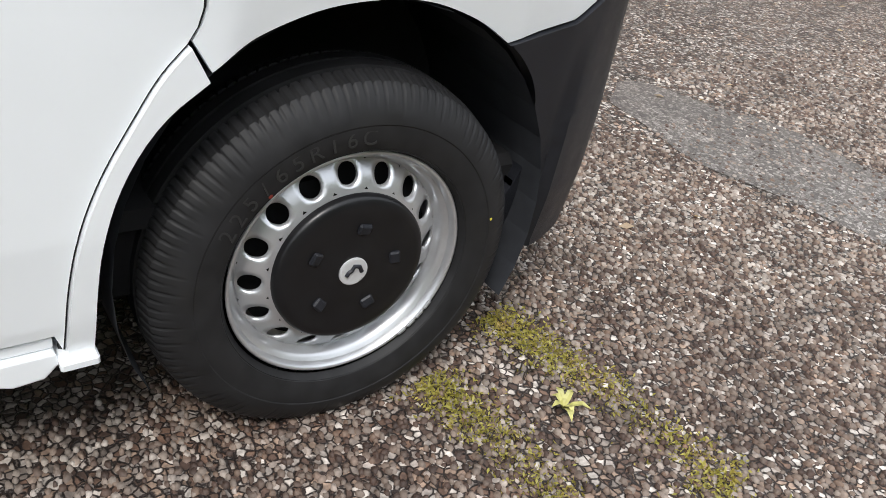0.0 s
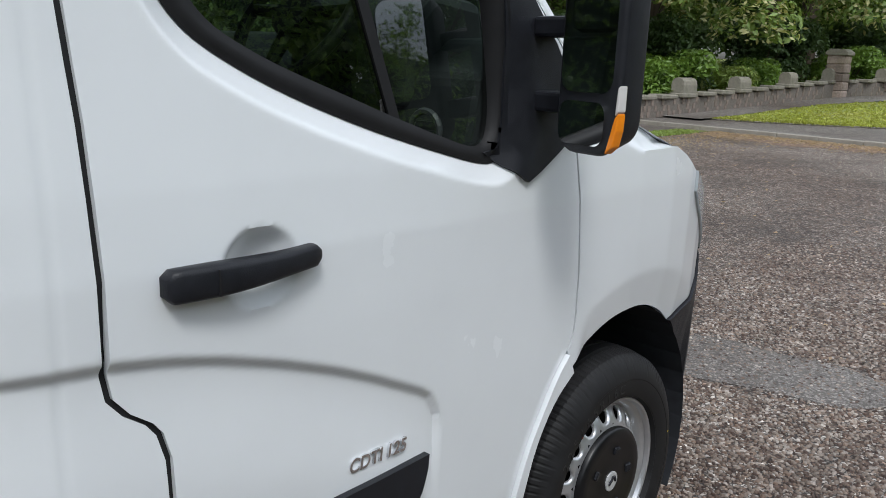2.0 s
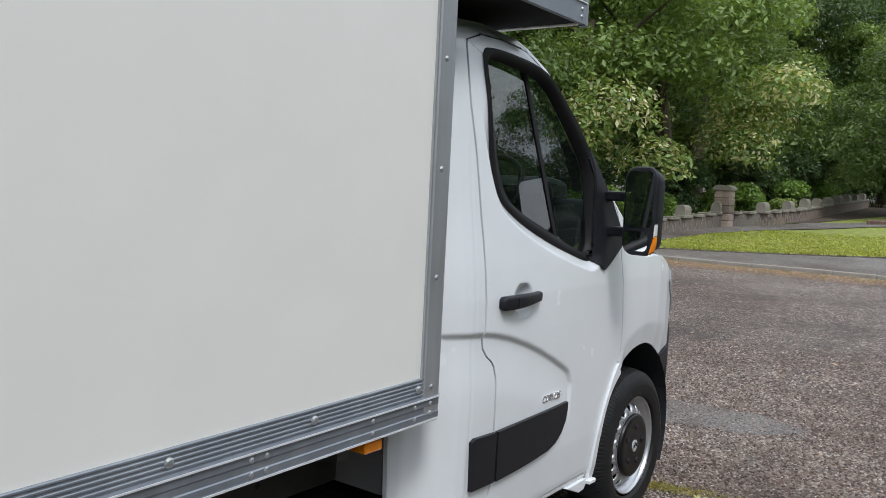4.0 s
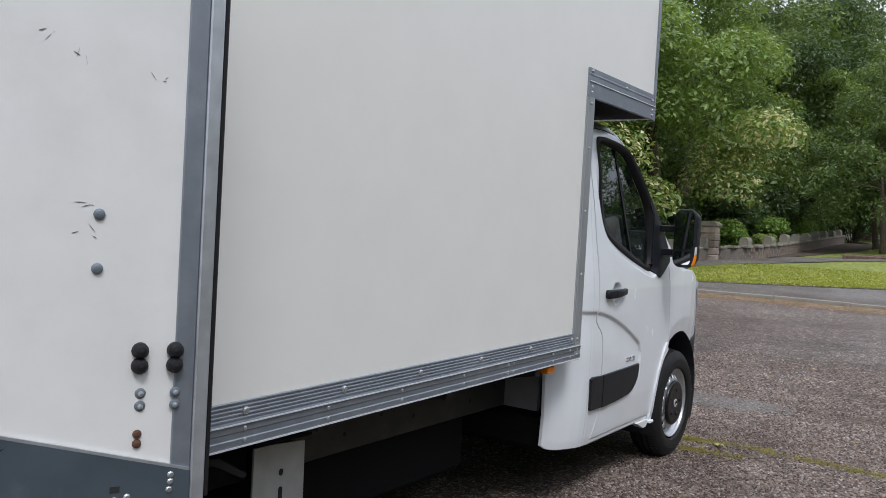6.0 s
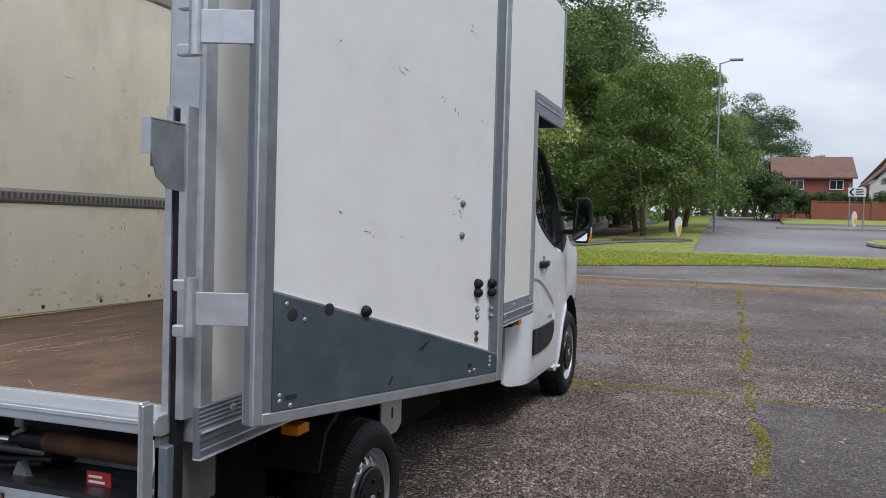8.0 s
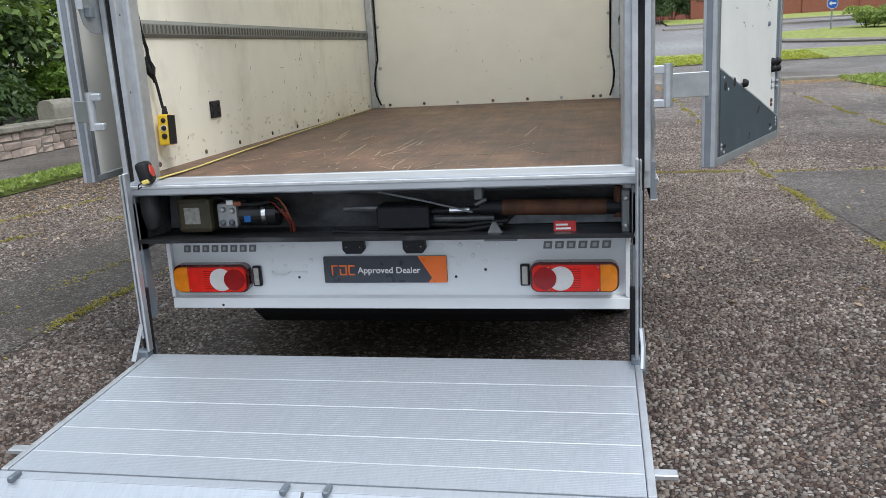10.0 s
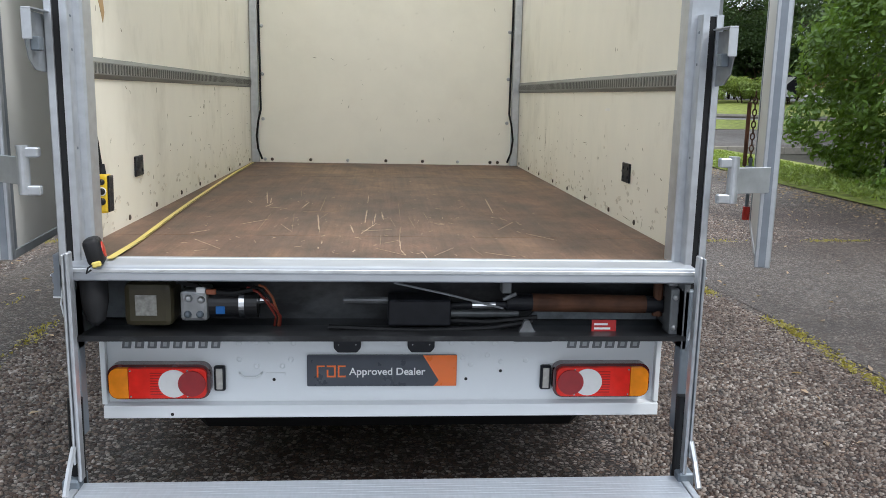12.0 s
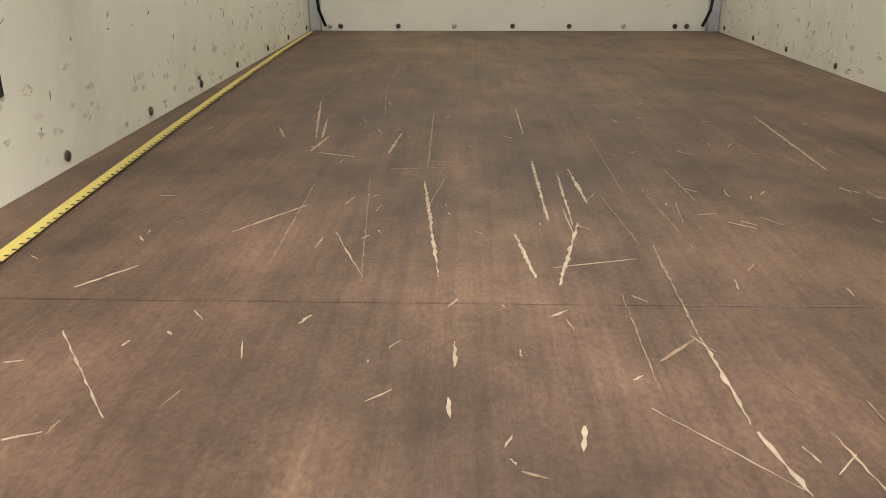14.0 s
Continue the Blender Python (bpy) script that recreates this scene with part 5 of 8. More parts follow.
DOOR_REAR = [(4.335, 2.13), (4.33, 2.1), (4.34, 1.9), (4.365, 1.72), (4.385, 1.42), (4.392, 1.2), (4.393, 1.06), (4.40, 1.02), (4.425, 0.99), (4.46, 0.965), (4.475, 0.945), (4.487, 0.90), (4.495, 0.69), (4.50, 0.5), (4.48, 0.43), (4.42, 0.318)]
FLARE_OUT = [(5.588, 0.80), (5.545, 0.755), (5.505, 0.69), (5.451, 0.60), (5.411, 0.50), (5.389, 0.39), (5.377, 0.27)]
ARCH_REAR = [(5.615, 0.745), (5.54, 0.69), (5.48, 0.60), (5.445, 0.50), (5.43, 0.40), (5.42, 0.27)]
ARCH_TOP = [(5.622, 0.756), (5.66, 0.783), (5.70, 0.804), (5.75, 0.824), (5.81, 0.842), (5.88, 0.851), (5.96, 0.851), (6.02, 0.842), (6.08, 0.823), (6.15, 0.793), (6.22, 0.748)]
ARCH_FRONT = [(6.225, 0.745), (6.28, 0.70), (6.33, 0.64), (6.362, 0.55), (6.367, 0.45), (6.35, 0.39), (6.30, 0.33), (6.26, 0.19)]
BUMP_TOP = [(6.22, 0.752), (6.30, 0.765), (6.40, 0.778), (6.52, 0.825), (6.60, 0.878), (6.66, 0.905)]
DOOR_FRONT = [(5.586, 0.806), (5.600, 0.828), (5.609, 0.855), (5.612, 0.90), (5.609, 1.0), (5.590, 1.20), (5.572, 1.33), (5.585, 1.43), (5.55, 1.53), (5.49, 1.60), (5.30, 1.79), (5.10, 1.96), (5.0, 2.035), (4.92, 2.09), (4.84, 2.135), (4.75, 2.16), (4.6, 2.17), (4.45, 2.166)]


def eased(pts, times=2):
    """Cuts the corners of an open line, keeping its ends."""
    for _ in range(times):
        out = [pts[0]]
        for (a, b), (c, d) in zip(pts, pts[1:]):
            out += [(0.75 * a + 0.25 * c, 0.75 * b + 0.25 * d), (0.25 * a + 0.75 * c, 0.25 * b + 0.75 * d)]
        pts = out + [pts[-1]]
    return pts


FLARE_OUT, ARCH_REAR, ARCH_TOP, ARCH_FRONT = eased(FLARE_OUT), eased(ARCH_REAR), eased(ARCH_TOP), eased(ARCH_FRONT)


def shift(pts, dy, dz):
    return [(y + dy, z + dz) for y, z in pts]


SEAL = mat("black_door_seal", (0.008, 0.008, 0.009), 0.7)
LINER = mat("black_arch_liner", (0.03, 0.032, 0.037), 0.7, 0, 0.2, 20, gloss=0.2)


def cab_side(s):
    lab = "white cab door with black rubbing strip and mirror corner"
    rim = [(4.42, 0.318)] + [(5.362, 0.318)] + shift(FLARE_OUT[::-1][1:], -0.004, 0.003) + DOOR_FRONT + DOOR_REAR
    # the opening is joined to the rim by a slit at the rear top corner
    outline = rim[:-1]
    k = outline.index((4.335, 2.13))
    win = WINDOW[::-1]
    i0 = min(range(len(win)), key=lambda i: math.hypot(win[i][0] - 4.335, win[i][1] - 2.13))
    win = win[i0:] + win[:i0]
    outline = outline[:k + 1] + win + [win[0]] + outline[k:]
    door = part("cab_door", skin(outline, s, 0.0075 if s > 0 else 0.03), WHITE, van, lab, angle=40)
    # side and pillars
    rear = shift(DOOR_REAR, -0.012, 0.0)
    top = shift(DOOR_FRONT[7:], 0.004, 0.008)
    body = [(4.035, 0.325), (4.022, 0.84), (4.012, 0.86)] + EDGE[:8] + [(5.60, 1.415)] + top + rear + [(4.408, 0.292), (4.10, 0.298), (4.06, 0.305)]
    part("cab_side", skin(body, s, 0.0075 if s > 0 else 0.04), WHITE, van, "white cab pillar and rear quarter panel", angle=40)
    wing_line = shift(DOOR_FRONT[:8], 0.007, 0.0)
    wing = ARCH_TOP + BUMP_TOP[1:] + EDGE[7:11][::-1] + [(5.61, 1.40)] + wing_line[::-1][1:]
    part("front_wing", skin(wing, s, 0.012 if s > 0 else 0.04), WHITE, van, "white front wing over the wheel", angle=40)
    part("arch_trim", skin(FLARE_OUT + ARCH_REAR[::-1], s, 0.02, 0.012, 0.03), WHITE, van, "white wheel arch flare", angle=40)
    bumper = shift(BUMP_TOP, 0.0, -0.006) + [(6.70, 0.85), (6.72, 0.70), (6.72, 0.45), (6.69, 0.22), (6.6, 0.18)] + ARCH_FRONT[::-1]
    part("bumper_side", skin(bumper, s, 0.025, 0.012, 0.04), BLACK, van, "black plastic bumper corner", angle=40)
    head = [(6.30, 1.215), (6.42, 1.135), (6.54, 1.03), (6.63, 0.93), (6.66, 0.90), (6.62, 0.90), (6.50, 0.985), (6.38, 1.07), (6.30, 1.15)]
    part("headlamp", skin(head, s, 0.02, 0.010, 0.02), mat("headlamp_lens", (0.5, 0.54, 0.56), 0.08, 0.3, 0.1, 20, coat=1.0), van, "clear headlamp", angle=40)
    part("side_sill", prism([(s * 0.93, 0.285), (s * 0.975, 0.278), (s * 0.988, 0.290), (s * 0.99, 0.312), (s * 0.93, 0.312)], 4.41, 5.36, "y", bevel=0.004), WHITE, van, "white sill below the door")
    part("sill_end", prism([(5.16, 0.285), (5.36, 0.285), (5.365, 0.262), (5.34, 0.236), (5.29, 0.232)], min(s * 0.94, s * 1.0), max(s * 0.94, s * 1.0), "x", bevel=0.004), WHITE, van, "white lower end of the sill")
    part("sill_foot", box(min(s * 0.93, s * 1.02), max(s * 0.93, s * 1.02), 5.362, 5.425, 0.255, 0.275, 0.004), WHITE, van)
    # seals in the shut lines
    for line in (DOOR_REAR, DOOR_FRONT, FLARE_OUT):
        pts = [(s * (skin_x(y, z) - 0.017), y - (0.006 if line is DOOR_REAR else 0.0), z) for y, z in line]
        if line is DOOR_FRONT:
            pts = [(s * (skin_x(y, z) - 0.017), y + 0.003, z + 0.003) for y, z in line]
        part("door_seal", tube(pts, 0.011, 6), SEAL, van)
    # glazing
    def in_x(y, z):
        return skin_x(y, z) - 0.012
    inner = []
    cy, cz = 4.95, 1.70
    for y, z in WINDOW:
        d = math.hypot(y - cy, z - cz)
        f = (d - 0.032) / d
        inner.append((cy + (y - cy) * f, cz + (z - cz) * f))
    bm = bmesh.new()
    n = len(WINDOW)
    if n:
        a = [bm.verts.new((s * (skin_x(y - (4.95 - y) * 0.02, z - (1.7 - z) * 0.03) + 0.003), y - (4.95 - y) * 0.02, z - (1.7 - z) * 0.03)) for y, z in WINDOW]
        b = [bm.verts.new((s * (skin_x(y, z) + 0.016), y, z)) for y, z in WINDOW]
        c = [bm.verts.new((s * (skin_x(y, z) - 0.004), y, z)) for y, z in inner]
        d = [bm.verts.new((s * (skin_x(y, z) - 0.045), y, z)) for y, z in inner]
        for u, w in ((a, b), (b, c), (c, d)):
            for i in range(n):
                j = (i + 1) % n
                bm.faces.new((u[i], u[j], w[j], w[i]) if s > 0 else (u[j], u[i], w[i], w[j]))
    part("window_rubber", bm, RUBBER, door, "black window surround", angle=40)

    def plane_x(y, z):
        return 0.945 - 0.105 * (z - 1.4)
    pane = part("window_pane", skin(inner, s, 0.2, 0.0, 0.003, plane_x), GLASS, door, "tinted side window")
    pane.visible_shadow = False
    div = [(s * (plane_x(4.85, 2.1) + 0.004), 4.80, 2.10), (s * (plane_x(4.92, 1.75) + 0.004), 4.905, 1.76), (s * (plane_x(5.03, 1.37) + 0.004), 5.03, 1.37)]
    bm = bmesh.new()
    for (p, q) in zip(div, div[1:]):
        for w in (0.013,):
            a, b = Vector(p), Vector(q)
            vs = [bm.verts.new(v) for v in (a + Vector((0, -w, 0)), a + Vector((0, w, 0)), b + Vector((0, w, 0)), b + Vector((0, -w, 0)),
                                            a + Vector((-s * 0.02, -w, 0)), a + Vector((-s * 0.02, w, 0)), b + Vector((-s * 0.02, w, 0)), b + Vector((-s * 0.02, -w, 0)))]
            for q4 in ((0, 1, 2, 3), (4, 7, 6, 5), (0, 3, 7, 4), (1, 5, 6, 2)):
                bm.faces.new([vs[i] for i in q4])
    part("window_divider", bm, RUBBER, door, "black quarter light bar")
    # mirror corner
    tri = [(5.255, 1.33), (5.37, 1.262), (5.42, 1.285), (5.575, 1.37), (5.58, 1.43), (5.49, 1.565), (5.37, 1.70), (5.27, 1.80), (5.25, 1.76), (5.30, 1.68), (5.318, 1.55), (5.32, 1.40), (5.30, 1.34)]
    part("mirror_base", skin(tri, s, 0.03, 0.012, 0.03), BLACK, door, "black plastic mirror mounting corner", angle=40)
    # handle
    hb = bmesh.new()
    loops = []
    for k in range(27):
        f = k / 26
        y = 4.474 + 0.290 * f
        tip = min(1.0, math.sqrt(max(0.0, 1 - max(0.0, abs(f - 0.5) - 0.44) ** 2 / 0.06 ** 2)) + 0.02)
        hz = (0.027 - 0.007 * smooth_step(0.2, 0.9, f)) * (0.55 + 0.45 * tip)
        cz = 1.181 + 0.010 * f
        x0, x1 = 1.012 + 0.012 * math.sin(math.pi * f), 1.040 + 0.018 * math.sin(math.pi * min(1, f * 1.05)) * tip + 0.006 * tip
        row = []
        for a in range(16):
            c, d = math.cos(a * math.tau / 16), math.sin(a * math.tau / 16)
            c, d = math.copysign(abs(c) ** 0.55, c), math.copysign(abs(d) ** 0.55, d)
            row.append(hb.verts.new((s * ((x0 + x1) / 2 + c * (x1 - x0) / 2), y, cz + d * hz)))
        loops.append(row)
    for p, q in zip(loops, loops[1:]):
        for a in range(16):
            hb.faces.new((p[a], p[(a + 1) % 16], q[(a + 1) % 16], q[a]))
    hb.faces.new(loops[0][::-1])
    hb.faces.new(loops[-1])
    bmesh.ops.recalc_face_normals(hb, faces=hb.faces)
    part("handle", hb, BLACK, door, "black plastic pull handle", angle=50)
    part("handle_seam", box(min(s * 1.03, s * 1.0615), max(s * 1.03, s * 1.0615), 4.549, 4.551, 1.162, 1.203), SEAL, door)
    # rubbing strips
    strip = [(4.505, 0.50), (4.70, 0.507), (4.80, 0.515), (4.91, 0.526), (4.972, 0.545), (5.022, 0.58), (5.052, 0.625), (5.070, 0.672), (5.075, 0.704), (5.04, 0.704), (4.50, 0.694)]
    part("rubbing_strip", skin(strip, s, 0.03, 0.016, 0.016), BLACK, door, "black plastic rubbing strip", angle=30)
    strip = [(4.335, 0.505), (4.49, 0.502), (4.487, 0.694), (4.345, 0.70), (4.325, 0.69)]
    part("rubbing_strip", skin(strip, s, 0.03, 0.016, 0.016), BLACK, van, "black plastic rubbing strip", angle=30)
    turn = Matrix(((0, 0, s, s * (skin_x(4.9, 0.745) + 0.001)), (s, 0, 0, 4.936), (0, 1, 0, 0.747), (0, 0, 0, 1)))
    for word, dx in (("CDTI", -0.038), ("125", 0.045)):
        letters("badge", word, 0.046, turn @ Matrix.Translation((dx, 0, 0)) @ Matrix.Diagonal((0.80, 0.86, 1, 1)), CHROME, door, 0.003, 1.06, 0.12, "chrome engine badge", 0.0012)
    # mirror: arms, shell, two glasses, indicator
    for z0 in (1.44, 1.60):
        part("mirror_arm", prism([(s * 0.985, 5.40), (s * 1.125, 5.375), (s * 1.125, 5.435), (s * 0.985, 5.50)], z0 - 0.022, z0 + 0.022, "z", bevel=0.008), BLACK, door, "black mirror arm")
    mir = new("door_mirror")
    mir.parent = door
    mir["label"] = "large black two-glass door mirror"
    mir.matrix_local = Matrix.Translation((s * 1.180, 5.352, 0)) @ Matrix.Rotation(s * radians(-10), 4, "Z")
    sh = prism(round_rect(-0.098, 0.098, 1.345, 1.735, 0.062, 8), -0.03, 0.062, "y")
    for v in sh.verts:
        if v.co.y > 0.03:
            v.co.x *= 0.82
            v.co.z = 1.54 + (v.co.z - 1.54) * 0.9
    bmesh.ops.bevel(sh, geom=[e for e in sh.edges if abs(e.verts[0].co.y - e.verts[1].co.y) < 0.01], offset=0.012, segments=3, affect="EDGES", profile=0.5)
    part("mirror_shell", sh, BLACK, mir, angle=35)
    MIRG = mat("mirror_glass", (0.85, 0.87, 0.88), 0.02, 1.0, 0.0, 5, rough_vary=0.0)
    part("mirror_glass", prism(round_rect(-0.080, 0.080, 1.47, 1.715, 0.03, 5), -0.036, -0.0305, "y"), MIRG, mir, "flat mirror glass")
    part("mirror_glass", prism(round_rect(-0.080, 0.062, 1.365, 1.452, 0.026, 5), -0.036, -0.0305, "y"), MIRG, mir, "wide angle mirror glass")
    sx = 1 if s > 0 else -1
    part("indicator", prism([(sx * 0.070, 1.352), (sx * 0.092, 1.368), (sx * 0.1005, 1.40), (sx * 0.102, 1.435), (sx * 0.092, 1.425), (sx * 0.078, 1.378)], -0.036, -0.012, "y", bevel=0.003), AMBER, mir, "amber and clear side repeater")
    part("indicator", prism([(sx * 0.092, 1.428), (sx * 0.102, 1.438), (sx * 0.1015, 1.488), (sx * 0.095, 1.482)], -0.036, -0.012, "y", bevel=0.003), CLEAR, mir)
    for o in mir.children:
        for v in o.data.vertices:
            v.co.x = sx * 0.1 + (v.co.x - sx * 0.1) * 0.86
    return door


cab_side(1)
cab_side(-1)


def loft(rows, n=14):
    bm = bmesh.new()
    grid = []
    for (ye, ze), (yc, zc) in rows:
        xe = skin_x(ye, ze)
        line = []
        for k in range(-n, n + 1):
            u = k / n
            w = 1 - abs(u) ** 2.6
            line.append(bm.verts.new((u * xe, ye + (yc - ye) * w, ze + (zc - ze) * w)))
        grid.append(line)
    for a, b in zip(grid, grid[1:]):
        for i in range(2 * n):
            bm.faces.new((a[i], a[i + 1], b[i + 1], b[i]))
    bmesh.ops.recalc_face_normals(bm, faces=bm.faces)
    return bm


pairs = list(zip(EDGE, CENTRE))
part("cab_roof", loft(pairs[:4]), WHITE, van, "white cab roof", smooth=True)
wind = part("windscreen", loft(pairs[3:8]), GLASS, van, "tinted windscreen", smooth=True)
wind.visible_shadow = False
part("bonnet", loft(pairs[7:11]), WHITE, van, "white bonnet", smooth=True)
part("grille", loft(pairs[10:13]), BLACK, van, "black front grille", smooth=True)
part("front_bumper", loft(pairs[12:]), BLACK, van, "black front bumper", smooth=True)
part("cab_back", box(-0.80, 0.80, 4.10, 4.13, 0.5, 2.15), mat("grey_cab_lining", (0.22, 0.22, 0.23), 0.8), van, "grey cab rear wall")
part("cab_floor", box(-0.93, 0.93, 4.2, 5.9, 0.45, 0.49), DARK, van)
FABRIC_D = mat("black_gaiter", (0.02, 0.02, 0.022), 0.7)
DASH = mat("charcoal_dashboard", (0.045, 0.048, 0.052), 0.55, 0, 0.1, 40, bump=0.1, bump_scale=300)
dash = part("dashboard", prism([(5.30, 0.9), (5.26, 1.22), (5.31, 1.48), (5.42, 1.57), (5.62, 1.58), (5.80, 1.48), (6.0, 0.9)], -0.92, 0.92, "x", bevel=0.02), DASH, van, "charcoal dashboard")
part("binnacle", prism([(5.27, 1.40), (5.28, 1.60), (5.37, 1.68), (5.55, 1.66), (5.6, 1.40)], 0.27, 0.72, "x", bevel=0.03), DASH, dash, "hooded instrument binnacle")
part("centre_stack", prism([(5.28, 0.9), (5.22, 1.2), (5.30, 1.42), (5.5, 1.42), (5.5, 0.9)], -0.18, 0.16, "x", bevel=0.02), DASH, dash)
part("paper", box(0.12, 0.18, 5.20, 5.205, 1.26, 1.36), LETTER, dash, "white paper on the dashboard")
WC, WN = Vector((0.50, 5.13, 1.605)), Vector((0, -0.82, 0.57)).normalized()
e1, e2 = Vector((1, 0, 0)), WN.cross(Vector((1, 0, 0)))
swheel = part("steering_wheel", tube([WC + 0.185 * (math.cos(a) * e1 + math.sin(a) * e2) for a in [k * math.tau / 36 for k in range(36)]], 0.016, 10, closed=True), BLACK, van, "black steering wheel", smooth=True)
part("boss", rod(WC - WN * 0.05, WC + WN * 0.02, 0.075, 0.06, 20), BLACK, swheel)
for a in (0.1, math.pi - 0.1, -math.pi / 2):
    part("spoke", rod(WC, WC + 0.185 * (math.cos(a) * e1 + math.sin(a) * e2), 0.022, 0.014, 8), BLACK, swheel)
part("column", rod(WC - WN * 0.4, WC - WN * 0.04, 0.05, 0.05, 14), BLACK, van, "steering column")
for x, y, z in ((0.80, 5.262, 1.36), (0.05, 5.215, 1.33), (-0.12, 5.215, 1.33)):
    vent = part("air_vent", tube([(x + 0.045 * math.cos(a), y, z + 0.045 * math.sin(a)) for a in [k * math.tau / 20 for k in range(20)]], 0.008, 6, closed=True), mat("satin_grey_ring", (0.12, 0.12, 0.13), 0.35), dash, "round air vent")
    for dz in (-0.02, 0.0, 0.02):
        part("vane", box(x - 0.038, x + 0.038, y - 0.003, y + 0.004, z + dz - 0.002, z + dz + 0.002), DASH, vent)
lever = part("gear_lever", rod((0.02, 5.12, 1.10), (0.04, 5.06, 1.30), 0.012, 0.010, 10), BLACK, van, "black gear lever")
part("knob", dome((0.04, 5.06, 1.29), (0.1, -0.3, 1), 0.026, 0.06, 12), BLACK, lever)
part("gaiter", rod((0.015, 5.14, 1.02), (0.022, 5.11, 1.14), 0.075, 0.02, 12), FABRIC_D, lever)
FABRIC = mat("grey_seat_cloth", (0.09, 0.095, 0.10), 0.9, 0, 0.15, 60, bump=0.3, bump_scale=200)
for x in (0.44, -0.2, -0.62):
    st = part("cab_seat", box(x - 0.22, x + 0.22, 4.30, 4.80, 0.82, 1.0, 0.04, segs=2), FABRIC, van, "grey cloth cab seat")
    bk = box(-0.22, 0.22, 0.0, 0.14, 0.98, 1.62, 0.05, segs=2)
    for v in bk.verts:
        v.co.y -= (v.co.z - 1.0) * 0.15
        v.co += Vector((x, 4.28, 0))
    part("backrest", bk, FABRIC, st)
    part("headrest", box(x - 0.13, x + 0.13, 4.18, 4.27, 1.64, 1.84, 0.04, segs=2), FABRIC, st)


# ---- wheels ----
CAPB = mat("satin_black_cap", (0.007, 0.007, 0.008), 0.33, 0, 0.2, 20, gloss=0.35)


def wheel_parts(w, front=True):
    """One wheel about its own centre, outer side towards +x."""
    seg = 720
    flat = -0.344 if front else -0.302
    prof = [(-0.10, 0.215), (-0.108, 0.24), (-0.113, 0.275), (-0.108, 0.31), (-0.098, 0.330), (-0.088, 0.339),
            (-0.045, 0.352), (-0.043, 0.342), (-0.036, 0.342), (-0.034, 0.353), (-0.004, 0.354), (-0.003, 0.343), (0.004, 0.343), (0.005, 0.354), (0.034, 0.353), (0.036, 0.342), (0.043, 0.342), (0.045, 0.352),
            (0.085, 0.344), (0.098, 0.335), (0.106, 0.325), (0.118, 0.306), (0.1235, 0.290), (0.1240, 0.284), (0.1225, 0.282), (0.1232, 0.276), (0.121, 0.255), (0.115, 0.238), (0.1135, 0.237), (0.114, 0.2355), (0.108, 0.2325), (0.098, 0.228)]
    bm = lathe(prof, seg)
    for v in bm.verts:
        r = math.hypot(v.co.y, v.co.z)
        if r > 0.325 and abs(v.co.x) > 0.044:
            k = round(math.atan2(v.co.z, v.co.y) / math.tau * seg) % 6
            if k == 0:
                v.co.y *= 1 - 0.007 / r
                v.co.z *= 1 - 0.007 / r
    for v in bm.verts:
        if v.co.z < flat:
            v.co.z = flat - 0.02 * (flat - v.co.z)
            v.co.x *= 1.03
    if front:
        for v in bm.verts:
            v.co.y, v.co.z = v.co.y * 1.02, v.co.z * 1.02 - 0.005
    tyre = part("tyre", bm, TYRE, w, "black ribbed tyre", angle=18)
    rimp = [(-0.09, 0.214), (-0.06, 0.19), (0.02, 0.188), (0.055, 0.19), (0.074, 0.197), (0.082, 0.203), (0.086, 0.208), (0.093, 0.214), (0.0985, 0.2185), (0.1015, 0.220), (0.1035, 0.2175), (0.1035, 0.2145), (0.100, 0.212), (0.088, 0.208)]
    rim = part("rim", lathe(rimp[3:], 72), RIM, w, "silver steel wheel rim", smooth=True)
    part("rim_barrel", lathe(rimp[:4], 48), RIM, w)
    # disc with a ring of round holes
    bm = bmesh.new()
    nh = 16

    def disc_x(r):
        return lerp_list([(0.13, 0.096), (0.146, 0.094), (0.156, 0.090), (0.168, 0.082), (0.18, 0.071), (0.20, 0.052)], r)
    hole_r, ring_r = 0.0182, 0.168
    bm = bmesh.new()
    for h in range(nh):
        a0 = (h + 0.1) * math.tau / nh
        half = math.tau / nh / 2
        hole, outer = [], []
        for k in range(24):
            t = k * math.tau / 24
            hy, hx = hole_r * math.sin(t), hole_r * math.cos(t)
            r, a = ring_r + hx, a0 + hy / ring_r
            hole.append((r, a))
            m = max(abs(math.cos(t)) / 0.026, abs(math.sin(t)) / (half * ring_r))
            outer.append((ring_r + math.cos(t) / m, a0 + math.sin(t) / m / ring_r))
        rings = [[(r, a) for r, a in hole], [((r * 0.5 + q * 0.5), (a * 0.5 + b * 0.5)) for (r, a), (q, b) in zip(hole, outer)], outer]
        vs = [[bm.verts.new((disc_x(r), r * math.cos(a), r * math.sin(a))) for r, a in ring] for ring in rings]
        back = [bm.verts.new((disc_x(r) - 0.012, (r) * math.cos(a), r * math.sin(a))) for r, a in hole]
        vs = [back] + vs
        for p, q in zip(vs, vs[1:]):
            for k in range(24):
                j = (k + 1) % 24
                bm.faces.new((p[k], p[j], q[j], q[k]))
    bmesh.ops.remove_doubles(bm, verts=bm.verts, dist=0.0006)
    bmesh.ops.recalc_face_normals(bm, faces=bm.faces)
    part("wheel_disc", bm, RIM, w, "pierced silver wheel disc", smooth=True)
    part("wheel_disc", lathe([(0.0965, 0.146), (0.099, 0.138), (0.099, 0.10)], 48), RIM, w, smooth=True)
